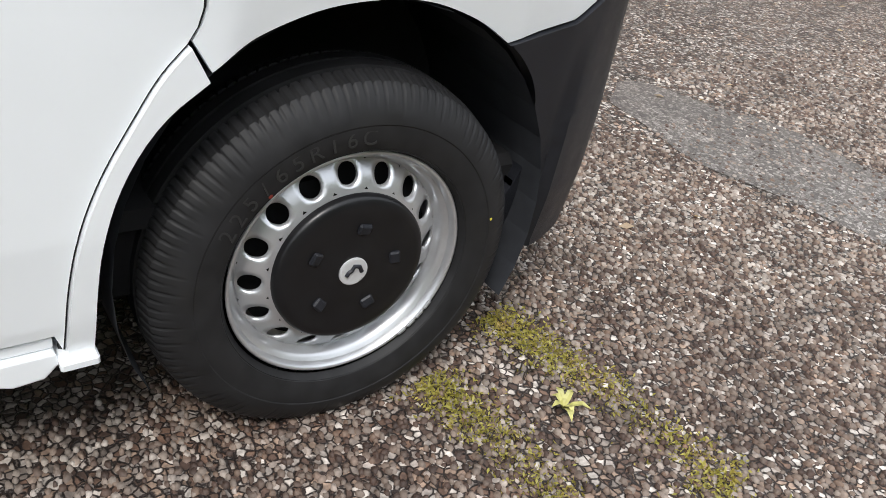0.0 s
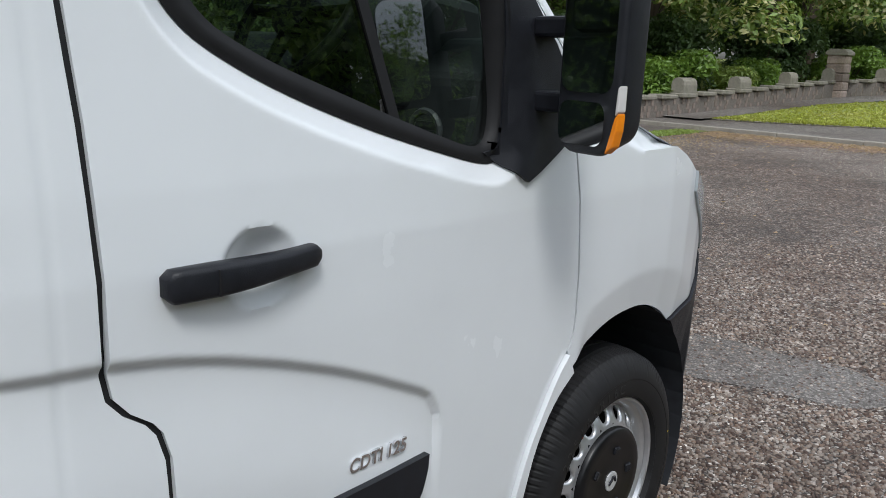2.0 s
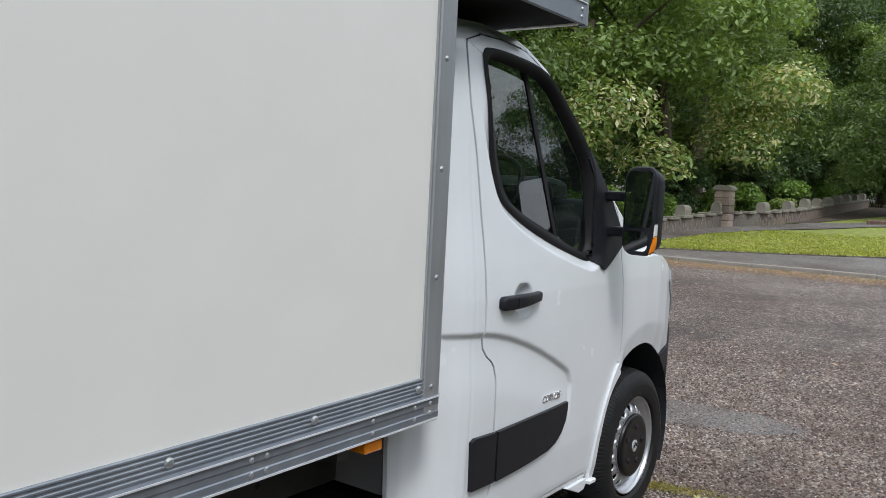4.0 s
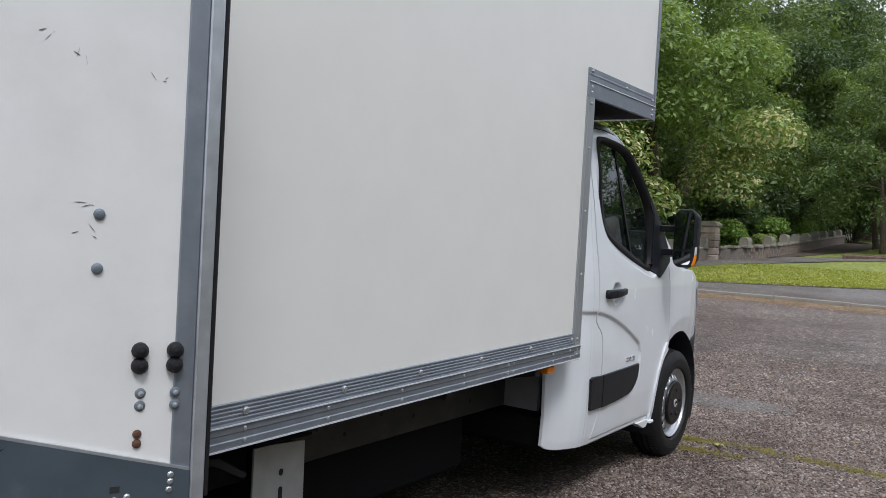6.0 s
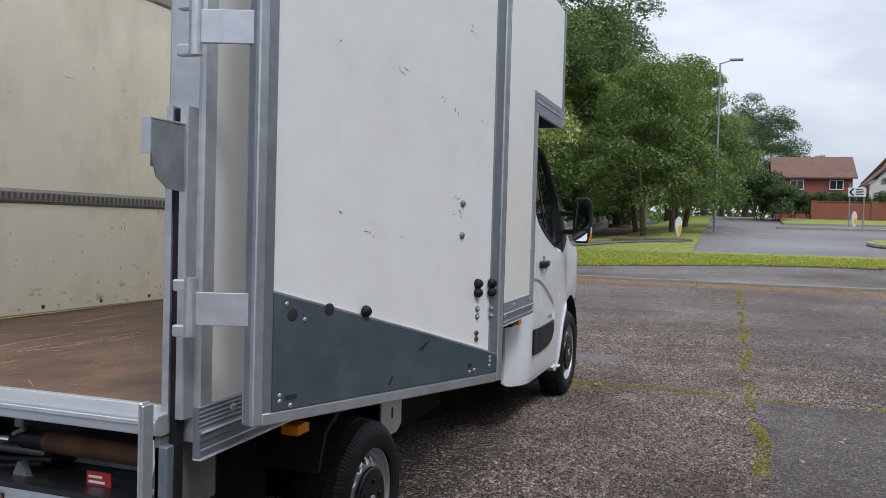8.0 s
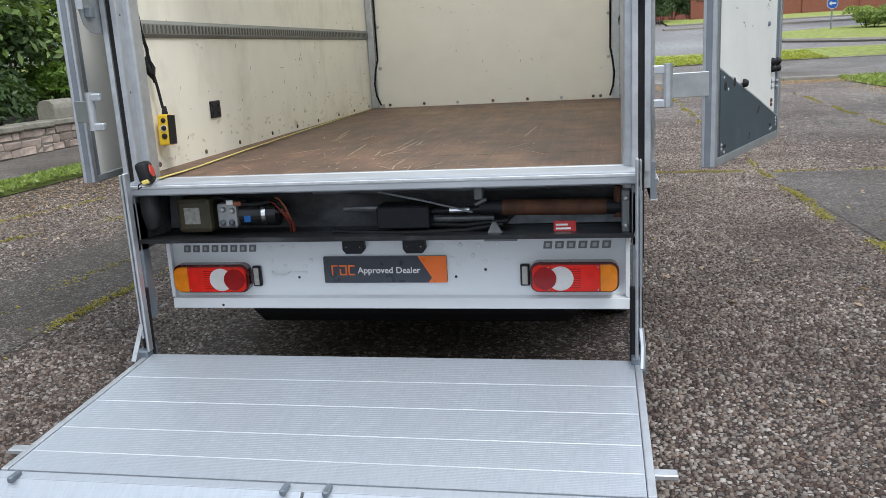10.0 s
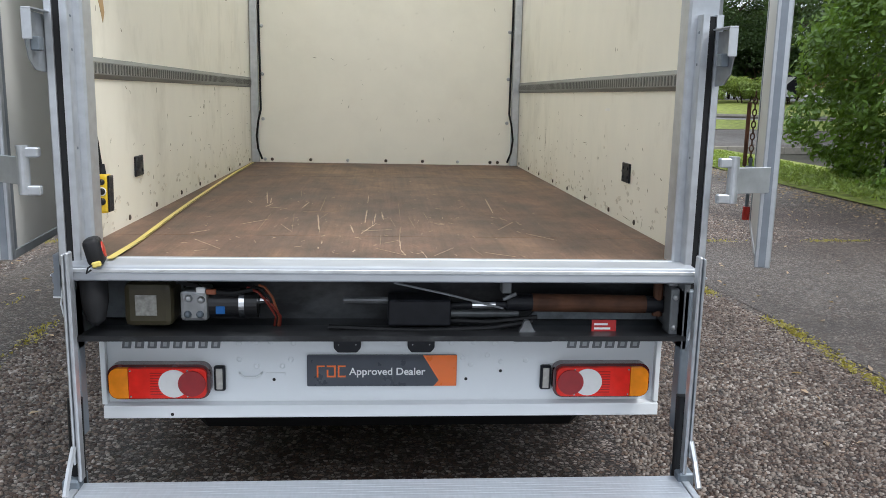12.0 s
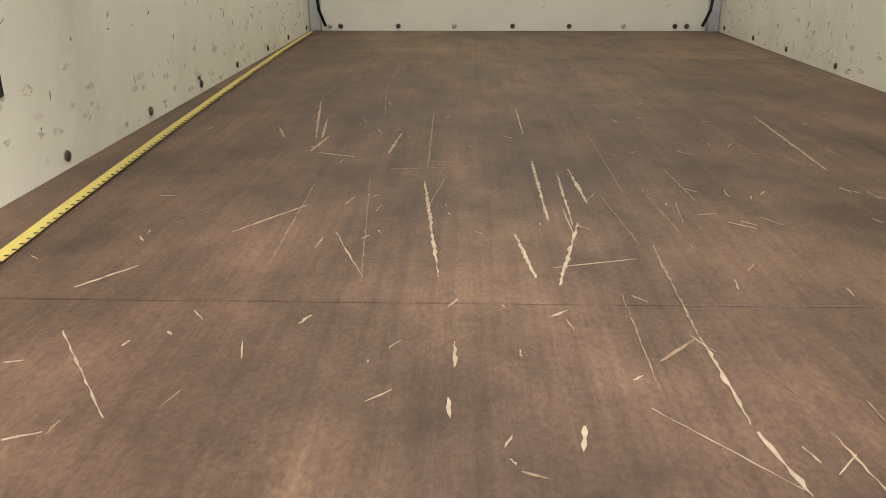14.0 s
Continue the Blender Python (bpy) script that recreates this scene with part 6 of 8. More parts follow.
    part("brake", lathe([(0.03, 0.19), (0.03, 0.0)], 32), DARK, w)
    cap = part("hub_cap", lathe([(0.066, 0.141), (0.092, 0.1405), (0.099, 0.135), (0.102, 0.124), (0.1015, 0.108), (0.099, 0.07), (0.100, 0.05), (0.101, 0.040), (0.1005, 0.0)], 64), CAPB, w, "black plastic wheel centre cap", smooth=True)
    for k in range(5):
        a = (k + 0.1) * math.tau / 5
        c = Vector((0.101, 0.082 * math.cos(a), 0.082 * math.sin(a)))
        bm = box(-0.004, 0.006, -0.012, 0.012, -0.011, 0.009, 0.003)
        bmesh.ops.transform(bm, matrix=Matrix.Translation(c) @ Matrix.Rotation(a - math.pi / 2, 4, "X") @ Matrix.Rotation(radians(14), 4, "Y"), verts=bm.verts)
        part("nut_cover", bm, BLACK, cap)
    emb = part("emblem", lathe([(0.100, 0.0265), (0.1045, 0.0265), (0.1055, 0.0245), (0.1055, 0.0)], 32), mat("satin_silver_emblem", (0.62, 0.63, 0.64), 0.3, 0.35, 0.03, 40), cap, "round chrome emblem with a plain curved mark")
    part("mark", tube([(0.1058, 0.015, -0.002), (0.1062, 0.010, 0.009), (0.1062, 0.0, 0.012), (0.1062, -0.004, 0.004), (0.1062, -0.010, 0.001), (0.1058, -0.014, -0.006)], 0.0042, 6), BLACK, emb)
    for o in w.children:
        if o.name.split(".")[0] in ("hub_cap", "wheel_disc"):
            o.location.x += 0.014 if o.name.startswith("hub_cap") else -0.004
            o.scale = (1, 1.05, 1.05)
        elif o.name.split(".")[0] in ("rim", "rim_barrel"):
            o.scale = (1, 1.045, 1.045)
    if front:
        for r, a, m_ in ((0.242, 2.30, REDW), (0.292, 0.19, mat("yellow_dot", (0.6, 0.5, 0.05), 0.5))):
            part("paint_dot", dome((0.1158 if r < 0.26 else 0.1228, r * math.cos(a), r * math.sin(a)), (1, 0, 0), 0.0045, 0.0012, 10), m_, tyre, "small paint dot")
        WT = mat("balance_weight", (0.4, 0.41, 0.42), 0.5, 0.6, 0.3, 80)
        for k in range(4):
            a = radians(-36 - 6.2 * k)
            bm = box(-0.003, 0.003, -0.0095, 0.0095, -0.004, 0.004, 0.002)
            bmesh.ops.transform(bm, matrix=Matrix.Translation((0.1045, 0.2145 * math.cos(a), 0.2145 * math.sin(a))) @ Matrix.Rotation(a - math.pi / 2, 4, "X"), verts=bm.verts)
            part("balance_weight", bm, WT, rim)
        TXT = mat("moulded_rubber_letter", (0.0185, 0.0185, 0.019), 0.5)
        word = "225/65R16C"
        for k, ch in enumerate(word):
            a = radians(152 - 7.0 * k)
            p = Vector((0.1222, 0.262 * math.cos(a), 0.262 * math.sin(a)))
            m = Matrix(((0, 0, 1, p.x), (1, 0, 0, 0), (0, 1, 0, 0), (0, 0, 0, 1)))
            m = Matrix.Translation((0, p.y, p.z)) @ Matrix.Rotation(a - math.pi / 2, 4, "X") @ m
            letters("moulded_letter", ch, 0.040, m, TXT, tyre, 0.0008)
    return w


def make_wheel(x, y, s, steer=0.0, front=True, z=0.338, grow=1.045):
    w = new("wheel")
    w.parent = van
    w["label"] = "silver steel wheel with black centre cap"
    turn = Matrix.Rotation(steer, 4, "Z") @ (Matrix.Identity(4) if s > 0 else Matrix.Rotation(math.pi, 4, "Z"))
    w.matrix_local = Matrix.Translation((x, y, z)) @ turn @ Matrix.Diagonal((1, grow, grow, 1))
    wheel_parts(w, front)
    return w


make_wheel(0.889, HUB.y + 0.004, 1, radians(-0.8), True, 0.316, 1.108)
make_wheel(-0.889, HUB.y + 0.004, -1, radians(-0.8), True, 0.316, 1.108)
make_wheel(0.90, 1.40, 1, 0.0, False, 0.292, 0.965)
make_wheel(-0.90, 1.40, -1, 0.0, False, 0.292, 0.965)

# arch liners and underbody
for s in (-1, 1):
    bm = bmesh.new()
    ring = []
    for k in range(25):
        a = radians(-28 + 236 * k / 24)
        ring.append((HUB.y + 0.008 + 0.475 * math.cos(a) * 0.96, 0.365 + 0.485 * math.sin(a)))
    a_ = [bm.verts.new((s * 0.995, y, z)) for y, z in ring]
    b_ = [bm.verts.new((s * 0.55, y, z)) for y, z in ring]
    for i in range(24):
        bm.faces.new((a_[i], a_[i + 1], b_[i + 1], b_[i]))
    bm.faces.new(b_)
    part("arch_liner", bm, LINER, van, "black wheel arch liner", smooth=False)
    part("axle_stub", rod((s * 0.4, HUB.y, 0.33), (s * 0.88, HUB.y, 0.335), 0.06, 0.06, 12), DARK, van)
    GREYC = mat("grey_chassis_steel", (0.055, 0.055, 0.053), 0.6, 0.3, 0.2, 8, stain=(0.16, 0.13, 0.09), stain_amount=0.4, stain_scale=4)
    ch = part("chassis_rail", box(min(s * 0.52, s * 0.58), max(s * 0.52, s * 0.58), 0.3, 4.3, 0.50, 0.70, 0.006), GREYC, van, "grey steel chassis rail")
    for k in range(14):
        part("hole", dome((s * 0.5802, 0.6 + 0.26 * k, 0.58 + 0.05 * (k % 2)), (s, 0, 0), 0.012, 0.001, 8), HOLE, ch)
    for y in (0.95, 2.0, 2.8, 3.6):
        part("outrigger", prism([(s * 0.58, 0.84), (s * 1.04, 0.84), (s * 1.04, 0.80), (s * 0.58, 0.70)], y, y + 0.05, "y"), GREYC, van)
    br = part("guard_bracket", prism([(1.90, 0.72), (2.155, 0.70), (2.16, 0.445), (2.10, 0.41), (1.95, 0.415), (1.90, 0.45)], s * 0.825, s * 0.834, "x"), mat("pale_zinc_plate", (0.5, 0.5, 0.48), 0.5, 0.3, 0.1, 12), van, "slotted pale zinc bracket")
    part("bracket_arm", box(min(s * 0.66, s * 0.86), max(s * 0.66, s * 0.86), 1.88, 2.17, 0.722, 0.80, 0.006), DARK, br)
    for y, z, h in ((2.036, 0.603, 0.013), (2.036, 0.521, 0.028)):
        part("slot", prism(round_rect(y - 0.01, y + 0.01, z - h, z + h, 0.009, 3), s * 0.8341, s * 0.8355, "x"), HOLE, br)
    part("mudguard", prism([(y - 0.14, z) for y, z in [(1.05, 0.55), (1.10, 0.68), (1.25, 0.76), (1.5, 0.79), (1.70, 0.765), (1.82, 0.70), (1.84, 0.71), (1.72, 0.785), (1.5, 0.81), (1.23, 0.78), (1.08, 0.69), (1.03, 0.55)]], s * 0.76, s * 1.02, "x"), RUBBER, van, "black rear mudguard")
    for y in (3.74, 0.71):
        mk = part("side_marker", box(min(s * 0.99, s * 1.06), max(s * 0.99, s * 1.06), y - 0.04, y + 0.04, 0.80 - 0.06 * (y < 2), 0.835 - 0.06 * (y < 2), 0.005), AMBER, van, "amber side marker lamp")
        part("marker_arm", box(min(s * 0.9, s * 0.99), max(s * 0.9, s * 0.99), y - 0.01, y + 0.01, 0.81 - 0.06 * (y < 2), 0.845 - 0.04 * (y < 2)), BLACK, mk)
# added black sheet and slab, only to block light under bed and cab
part("mud_curtain", box(-0.8, 0.8, 2.1, 2.12, 0.2, 0.86), DARK, van, "added black sheet that keeps light from under the van")
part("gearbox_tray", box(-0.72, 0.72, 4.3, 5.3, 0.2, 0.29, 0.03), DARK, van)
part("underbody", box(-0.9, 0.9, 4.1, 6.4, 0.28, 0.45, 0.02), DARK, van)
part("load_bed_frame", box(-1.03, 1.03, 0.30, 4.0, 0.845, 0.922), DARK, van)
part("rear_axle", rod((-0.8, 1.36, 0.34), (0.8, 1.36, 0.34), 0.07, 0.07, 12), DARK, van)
# two more added black blocks that keep the ground below the bed dark
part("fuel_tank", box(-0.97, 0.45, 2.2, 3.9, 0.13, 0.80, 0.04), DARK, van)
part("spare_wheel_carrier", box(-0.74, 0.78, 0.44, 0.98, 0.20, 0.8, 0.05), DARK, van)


# ---- kerbs, walls, trees and the distance ----
def leaf_mesh(name, place, size, rng, up=0.6):
    """Many small leaves: place is an (n, 3) array, outward an (n, 3) array of rough facing; each leaf is a folded pair of triangles."""
    pos, out = place
    n = len(pos)
    f = out + rng.normal(0, 0.75, (n, 3)) + np.array([0, 0, up])
    f /= np.linalg.norm(f, axis=1)[:, None]
    a = np.cross(f, rng.normal(0, 1, (n, 3)))
    a /= np.linalg.norm(a, axis=1)[:, None] + 1e-9
    b = np.cross(f, a)
    s = size * rng.uniform(0.6, 1.35, (n, 1))
    v = np.empty((n, 4, 3))
    v[:, 0], v[:, 2] = pos - a * s, pos + a * s
    v[:, 1], v[:, 3] = pos + b * s * 0.45 + f * s * 0.18, pos - b * s * 0.45 + f * s * 0.18
    me = bpy.data.meshes.new(name)
    me.vertices.add(n * 4)
    me.vertices.foreach_set("co", v.reshape(-1))
    base = (np.arange(n) * 4)[:, None]
    tri = np.concatenate([base + np.array([0, 1, 2]), base + np.array([0, 2, 3])], 1).reshape(-1)
    me.loops.add(n * 6)
    me.loops.foreach_set("vertex_index", tri.astype(np.int32))
    me.polygons.add(n * 2)
    me.polygons.foreach_set("loop_start", np.arange(n * 2, dtype=np.int32) * 3)
    me.update(calc_edges=True)
    me.validate()
    return me


def leafy(name, colour, tip, gloss=0.5):
    """Leaf surface: colour differs from leaf to leaf, and light comes through."""
    m = mat(name, colour, gloss, 0, 0.25, 3.0, stain=tip, stain_amount=0.8, stain_scale=0.35, island=0.45)
    n, l = m.node_tree.nodes, m.node_tree.links
    t = n.new("ShaderNodeBsdfTranslucent")
    t.inputs["Color"].default_value = (colour[0] * 1.6, colour[1] * 1.5, colour[2] * 0.8, 1)
    x = n.new("ShaderNodeMixShader")
    x.inputs["Fac"].default_value = 0.36
    l.new(n["Principled BSDF"].outputs["BSDF"], x.inputs[1])
    l.new(t.outputs["BSDF"], x.inputs[2])
    l.new(x.outputs["Shader"], n["Material Output"].inputs["Surface"])
    return m


LEAF_A = leafy("broad_green_leaf", (0.115, 0.175, 0.05), (0.20, 0.265, 0.085))
LEAF_B = leafy("bright_green_leaf", (0.24, 0.315, 0.085), (0.40, 0.44, 0.16))
LEAF_M = leafy("mid_green_leaf", (0.17, 0.25, 0.065), (0.27, 0.33, 0.10))
LEAF_D = leafy("dark_green_leaf", (0.065, 0.11, 0.038), (0.12, 0.18, 0.06))
LEAF_H = leafy("hedge_leaf", (0.16, 0.26, 0.05), (0.25, 0.34, 0.08), 0.4)
LEAF_P = leafy("pale_blossom_leaf", (0.55, 0.53, 0.30), (0.2, 0.25, 0.07))
BARK = mat("grey_brown_bark", (0.10, 0.075, 0.055), 0.9, 0, 0.3, 12, stain=(0.05, 0.05, 0.03), stain_amount=0.6, bump=1.0, bump_scale=30, stretch=(1, 1, 0.3))


def blob_points(rng, blobs, n):
    """Points on the upper shells of round clumps, with the facing."""
    w = np.array([b[3] ** 2 for b in blobs])
    pick = rng.choice(len(blobs), n, p=w / w.sum())
    c = np.array([b[:3] for b in blobs])[pick]
    r = np.array([b[3] for b in blobs])[pick][:, None]
    d = rng.normal(0, 1, (n, 3))
    d /= np.linalg.norm(d, axis=1)[:, None]
    d[:, 2] = np.where(d[:, 2] < -0.35, -d[:, 2], d[:, 2])
    deep = np.where(rng.random((n, 1)) < 0.3, rng.uniform(0.25, 0.7, (n, 1)), rng.uniform(0.75, 1.1, (n, 1)))
    return c + d * r * deep * np.array([1, 1, 0.8]), d


def make_tree(seed, height, spread, low, leaves, size, leaf, label, droop=0.0, bare=1.6, blossom=0.0):
    """A tree standing at the origin: tapered trunk with limbs, and a crown of clumps of leaves."""
    rng, rnd = np.random.default_rng(seed), random.Random(seed)
    tree = thing("tree", label, "tree", group="park trees")
    bm = bmesh.new()
    bend = Vector((rnd.uniform(-0.3, 0.3), rnd.uniform(-0.3, 0.3), 0))
    top = Vector((0, 0, height * 0.6)) + bend * 3
    mid = Vector((0, 0, height * 0.25)) + bend
    r0 = height * (0.026 if spread > 3.5 else 0.016)
    rod((0, 0, -0.4), (0, 0, 0.35), r0 * 1.5, r0 * 1.05, 10, bm)
    rod((0, 0, 0.3), mid, r0 * 1.05, r0 * 0.85, 10, bm)
    rod(mid, top, r0 * 0.85, r0 * 0.35, 8, bm)
    blobs = []
    for k in range(9):
        a = k * 2.4 + rnd.uniform(-0.3, 0.3)
        f = rnd.uniform(0.15, 0.95)
        start = mid.lerp(top, f)
        end = start + Vector((math.cos(a), math.sin(a), rnd.uniform(0.1, 0.7))) * spread * rnd.uniform(0.45, 0.75)
        rod(start, end, r0 * 0.35, r0 * 0.1, 6, bm)
        blobs.append((*end, spread * rnd.uniform(0.25, 0.36)))
    part("trunk", bm, BARK, tree, "grey-brown bark")
    for k in range(36):
        a, h = rnd.uniform(0, math.tau), rnd.random()
        z = low + (height - low) * h
        wide = spread * (0.62 + 0.5 * math.sin(math.pi * min(1, h * 0.9 + 0.12))) * (1.0 if h < 0.6 else 1.0 - (h - 0.6) * 1.5)
        r = wide * rnd.uniform(0.55, 0.95)
        blobs.append((math.cos(a) * r + bend.x, math.sin(a) * r + bend.y, z - droop * r, spread * rnd.uniform(0.18, 0.36)))
    blobs.append((0, 0, height * 0.8, spread * 0.4))
    me = leaf_mesh("crown", blob_points(rng, blobs, leaves), size, rng)
    me.materials.append(leaf)
    crown = new("crown", me)
    crown.parent = tree
    if blossom:
        me = leaf_mesh("blossom", blob_points(rng, sorted(blobs, key=lambda b: b[2])[:9], int(leaves * blossom)), size * 0.9, rng)
        me.materials.append(LEAF_P)
        o = new("blossom", me)
        o.parent = tree
        o["label"] = "pale hanging flower tassels"
    return tree


protos = [make_tree(11, 15.5, 5.2, 2.4, 27000, 0.118, LEAF_A, "tall broadleaf tree in full green leaf"),
          make_tree(12, 12.5, 4.8, 1.8, 25000, 0.115, LEAF_M, "broadleaf tree with bright green leaves"),
          make_tree(13, 16.0, 5.0, 2.2, 23000, 0.128, LEAF_D, "tall dark green tree"),
          make_tree(14, 8.5, 3.0, 2.2, 12000, 0.095, LEAF_A, "slender drooping birch tree", droop=0.4),
          make_tree(15, 12.0, 5.0, 2.5, 27000, 0.115, LEAF_M, "sweet chestnut tree with pale flower tassels", droop=0.12, blossom=0.11)]
rnd = random.Random(5)
spots = {0: [(-14.0, 21), (-12, 44), (-19, 34), (-12.5, 60), (-22, 52), (-8, 84), (-30, 24), (-1, 104), (-8.0, 63), (-10.5, 70), (-4, 92)],
         1: [(-14, 29), (-11.0, 50), (-15, 13), (-9.5, 64), (-20, 66), (1, 112), (-15, 56), (-7, 78), (-9.2, 57), (-2.6, 68)],
         2: [(-16, 40), (-24, 20), (-25, 34), (-23, 8), (-23, 44), (-16, 76), (-28, 60), (-12, 94), (-16, 4), (-22, -4), (-14, -8), (-36, 12), (-3, 82), (4, 122), (-6.5, 67)],
         3: [(-2.2, 44.5), (-0.9, 47.5), (-0.4, 52), (-3.2, 50)],
         4: [(-9.5, 34.2), (-16.5, 8.5), (-12.2, 29.5)]}
for kind, places in spots.items():
    for k, (x, y) in enumerate(places):
        m = Matrix.Translation((x, y, lift(x, y) - 0.1)) @ Matrix.Rotation(rnd.uniform(0, 6.28), 4, "Z") @ Matrix.Scale(rnd.uniform(0.9, 1.12), 4)
        if k == 0:
            protos[kind].matrix_basis = m
        else:
            copy_thing(protos[kind], m)
for x, y, sc in ((-9.0, 62, 1.25), (-6.8, 72, 1.3), (-12.5, 53, 1.15)):
    copy_thing(protos[2], Matrix.Translation((x, y, lift(x, y) - 0.1)) @ Matrix.Rotation(y, 4, "Z") @ Matrix.Scale(sc, 4))
far = make_tree(16, 11.0, 4.6, 1.4, 26000, 0.10, LEAF_D, "broadleaf tree beside the roundabout")
far.matrix_basis = Matrix.Translation((20.8, 49, lift(0, 49)))
for x, y, sc in ((6.5, 88, 0.9), (14.6, 68, 0.36), (24.5, 47.5, 0.95), (29, 46, 1.1), (34, 40, 1.2), (17.5, 23, 1.0), (22, 29, 1.15), (21, 17, 1.1), (28, 37, 1.2)):
    copy_thing(far, Matrix.Translation((x, y, lift(x, y))) @ Matrix.Rotation(x, 4, "Z") @ Matrix.Scale(sc, 4))


def wall_line(y):
    return lerp_list([(-20, -9.55), (18, -9.55), (33.4, -7.3), (36.6, -6.25), (40, -6.0), (60, -6.4)], y)


def make_shrub(seed, w, h, leaves, size, leaf, label):
    rng, rnd = np.random.default_rng(seed), random.Random(seed)
    shrub = thing("shrub", label, "shrub", group="shrubs behind the wall")
    blobs = [(rnd.uniform(-w, w) * 0.6, rnd.uniform(-w, w) * 0.6, rnd.uniform(0.25, 0.8) * h, w * rnd.uniform(0.3, 0.5)) for _ in range(14)]
    me = leaf_mesh("foliage", blob_points(rng, blobs, leaves), size, rng)
    me.materials.append(leaf)
    o = new("foliage", me)
    o.parent = shrub
    bm = bmesh.new()
    for k in range(6):
        a = k * 1.05
        rod((0.1 * math.cos(a), 0.1 * math.sin(a), -0.2), (w * 0.5 * math.cos(a), w * 0.5 * math.sin(a), h * 0.6), 0.03, 0.012, 6, bm)
    part("stem", bm, BARK, shrub)
    return shrub


shrubs = [make_shrub(21, 1.2, 1.5, 5200, 0.075, LEAF_H, "glossy green laurel shrub behind the wall"), make_shrub(22, 1.5, 2.6, 6500, 0.085, LEAF_D, "dark evergreen shrub behind the wall"), make_shrub(23, 1.1, 1.2, 4600, 0.065, LEAF_B, "bright green low shrub behind the wall")]
k = 0
y = -6.0
while y < 66:
    kind = (0, 1, 2, 0, 1, 1, 0)[k % 7]
    x = wall_line(y) - 1.4 - 0.9 * (kind == 1) + rnd.uniform(-0.2, 0.2)
    m = Matrix.Translation((x, y, lift(x, y) + 0.05)) @ Matrix.Rotation(rnd.uniform(0, 6), 4, "Z") @ Matrix.Scale(rnd.uniform(0.85, 1.2), 4)
    if k < 3:
        shrubs[kind].matrix_basis = m
    else:
        copy_thing(shrubs[kind], m)
    y += 1.55 if y < 40 else 2.4
    k += 1
for x, y, sc in ((-7.3, 59.6, 1.5), (-5.9, 60.4, 1.3), (-8.2, 55.0, 1.5), (-8.4, 50.5, 1.4), (-8.2, 46.0, 1.4), (-8.6, 42.0, 1.3), (14.4, 43.6, 1.3), (16.2, 43.2, 1.5), (18.2, 43.8, 1.7), (20.4, 50, 2.1), (22.2, 50.6, 2.4), (24.4, 50, 2.4), (20.5, 44, 1.7), (23, 44, 1.6), (26, 44, 1.5), (5.4, 63.6, 1.1), (6.6, 67, 0.9), (7.9, 67, 0.85), (9.4, 67, 0.9), (11.0, 67, 0.85), (13.2, 67, 0.9), (16.6, 67, 0.95), (4.2, 64.5, 1.5)):
    copy_thing(shrubs[2 if y < 49 and x > 0 else 1], Matrix.Translation((x, y, lift(x, y))) @ Matrix.Rotation(x, 4, "Z") @ Matrix.Scale(sc, 4))

# dense wood floor behind the wall and distant tree belt
rng = np.random.default_rng(31)
pts = np.stack([rng.uniform(-60, -18, 16000), rng.uniform(-10, 130, 16000), rng.uniform(0.2, 7.5, 16000)], 1)
pts[:, 2] += np.array([lift(0, yy) for yy in pts[:, 1]])
me = leaf_mesh("woodland", (pts, rng.normal(0, 0.5, pts.shape)), 0.42, rng)
me.materials.append(LEAF_D)
tagged(new("woodland", me), "dark shaded woodland undergrowth behind the trees", "woodland", kind="stuff")
pts = np.stack([rng.uniform(-40, 130, 9000), rng.uniform(120, 150, 9000), rng.uniform(0, 1, 9000) ** 1.5 * 5 + 3.5], 1)
me = leaf_mesh("distant_trees", (pts, rng.normal(0, 0.5, pts.shape)), 0.6, rng)
me.materials.append(LEAF_A)
tagged(new("distant_trees", me), "distant belt of green trees", "trees", kind="stuff")

# tall hedge beside the parking bay
hedge = thing("hedge", "tall dense green hedge beside the parking bay", "hedge")
# plain near-black box: the shade deep in the hedge, put in as colour
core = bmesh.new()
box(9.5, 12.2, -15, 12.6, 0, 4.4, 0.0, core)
part("hedge_core", core, mat("hedge_shade", (0.012, 0.022, 0.008), 0.9, 0, 0.3, 3), hedge, "dark solid core, painted shade behind the leaves")
n = 60000
yy = np.where(rng.random(n) < 0.7, rng.uniform(4, 13.6, n), rng.uniform(-15, 4, n))
zz = rng.uniform(0.0, 5.2, n)
bulge = 0.45 * np.sin(yy * 1.7 + zz * 0.9) + 0.3 * np.sin(yy * 3.9 - zz * 2.1) + 0.25 * np.sin(zz * 4.3 + yy)
xx = 9.0 + bulge - 0.35 * np.sin(zz * 0.62) + rng.normal(0, 0.16, n)
end = rng.random(n) < 0.16
xx = np.where(end, rng.uniform(8.6, 12.4, n), xx)
yy = np.where(end, 13.1 + 0.5 * np.sin(xx * 2.0 + zz) + rng.normal(0, 0.2, n), yy)
pos = np.stack([xx, yy, zz], 1)
out = np.where(end[:, None], np.array([0.0, 1.0, 0.2]), np.array([-1.0, 0.0, 0.2]))
me = leaf_mesh("foliage", (pos, out), 0.075, rng)
me.materials.append(LEAF_H)
o = new("foliage", me)
o.parent = hedge

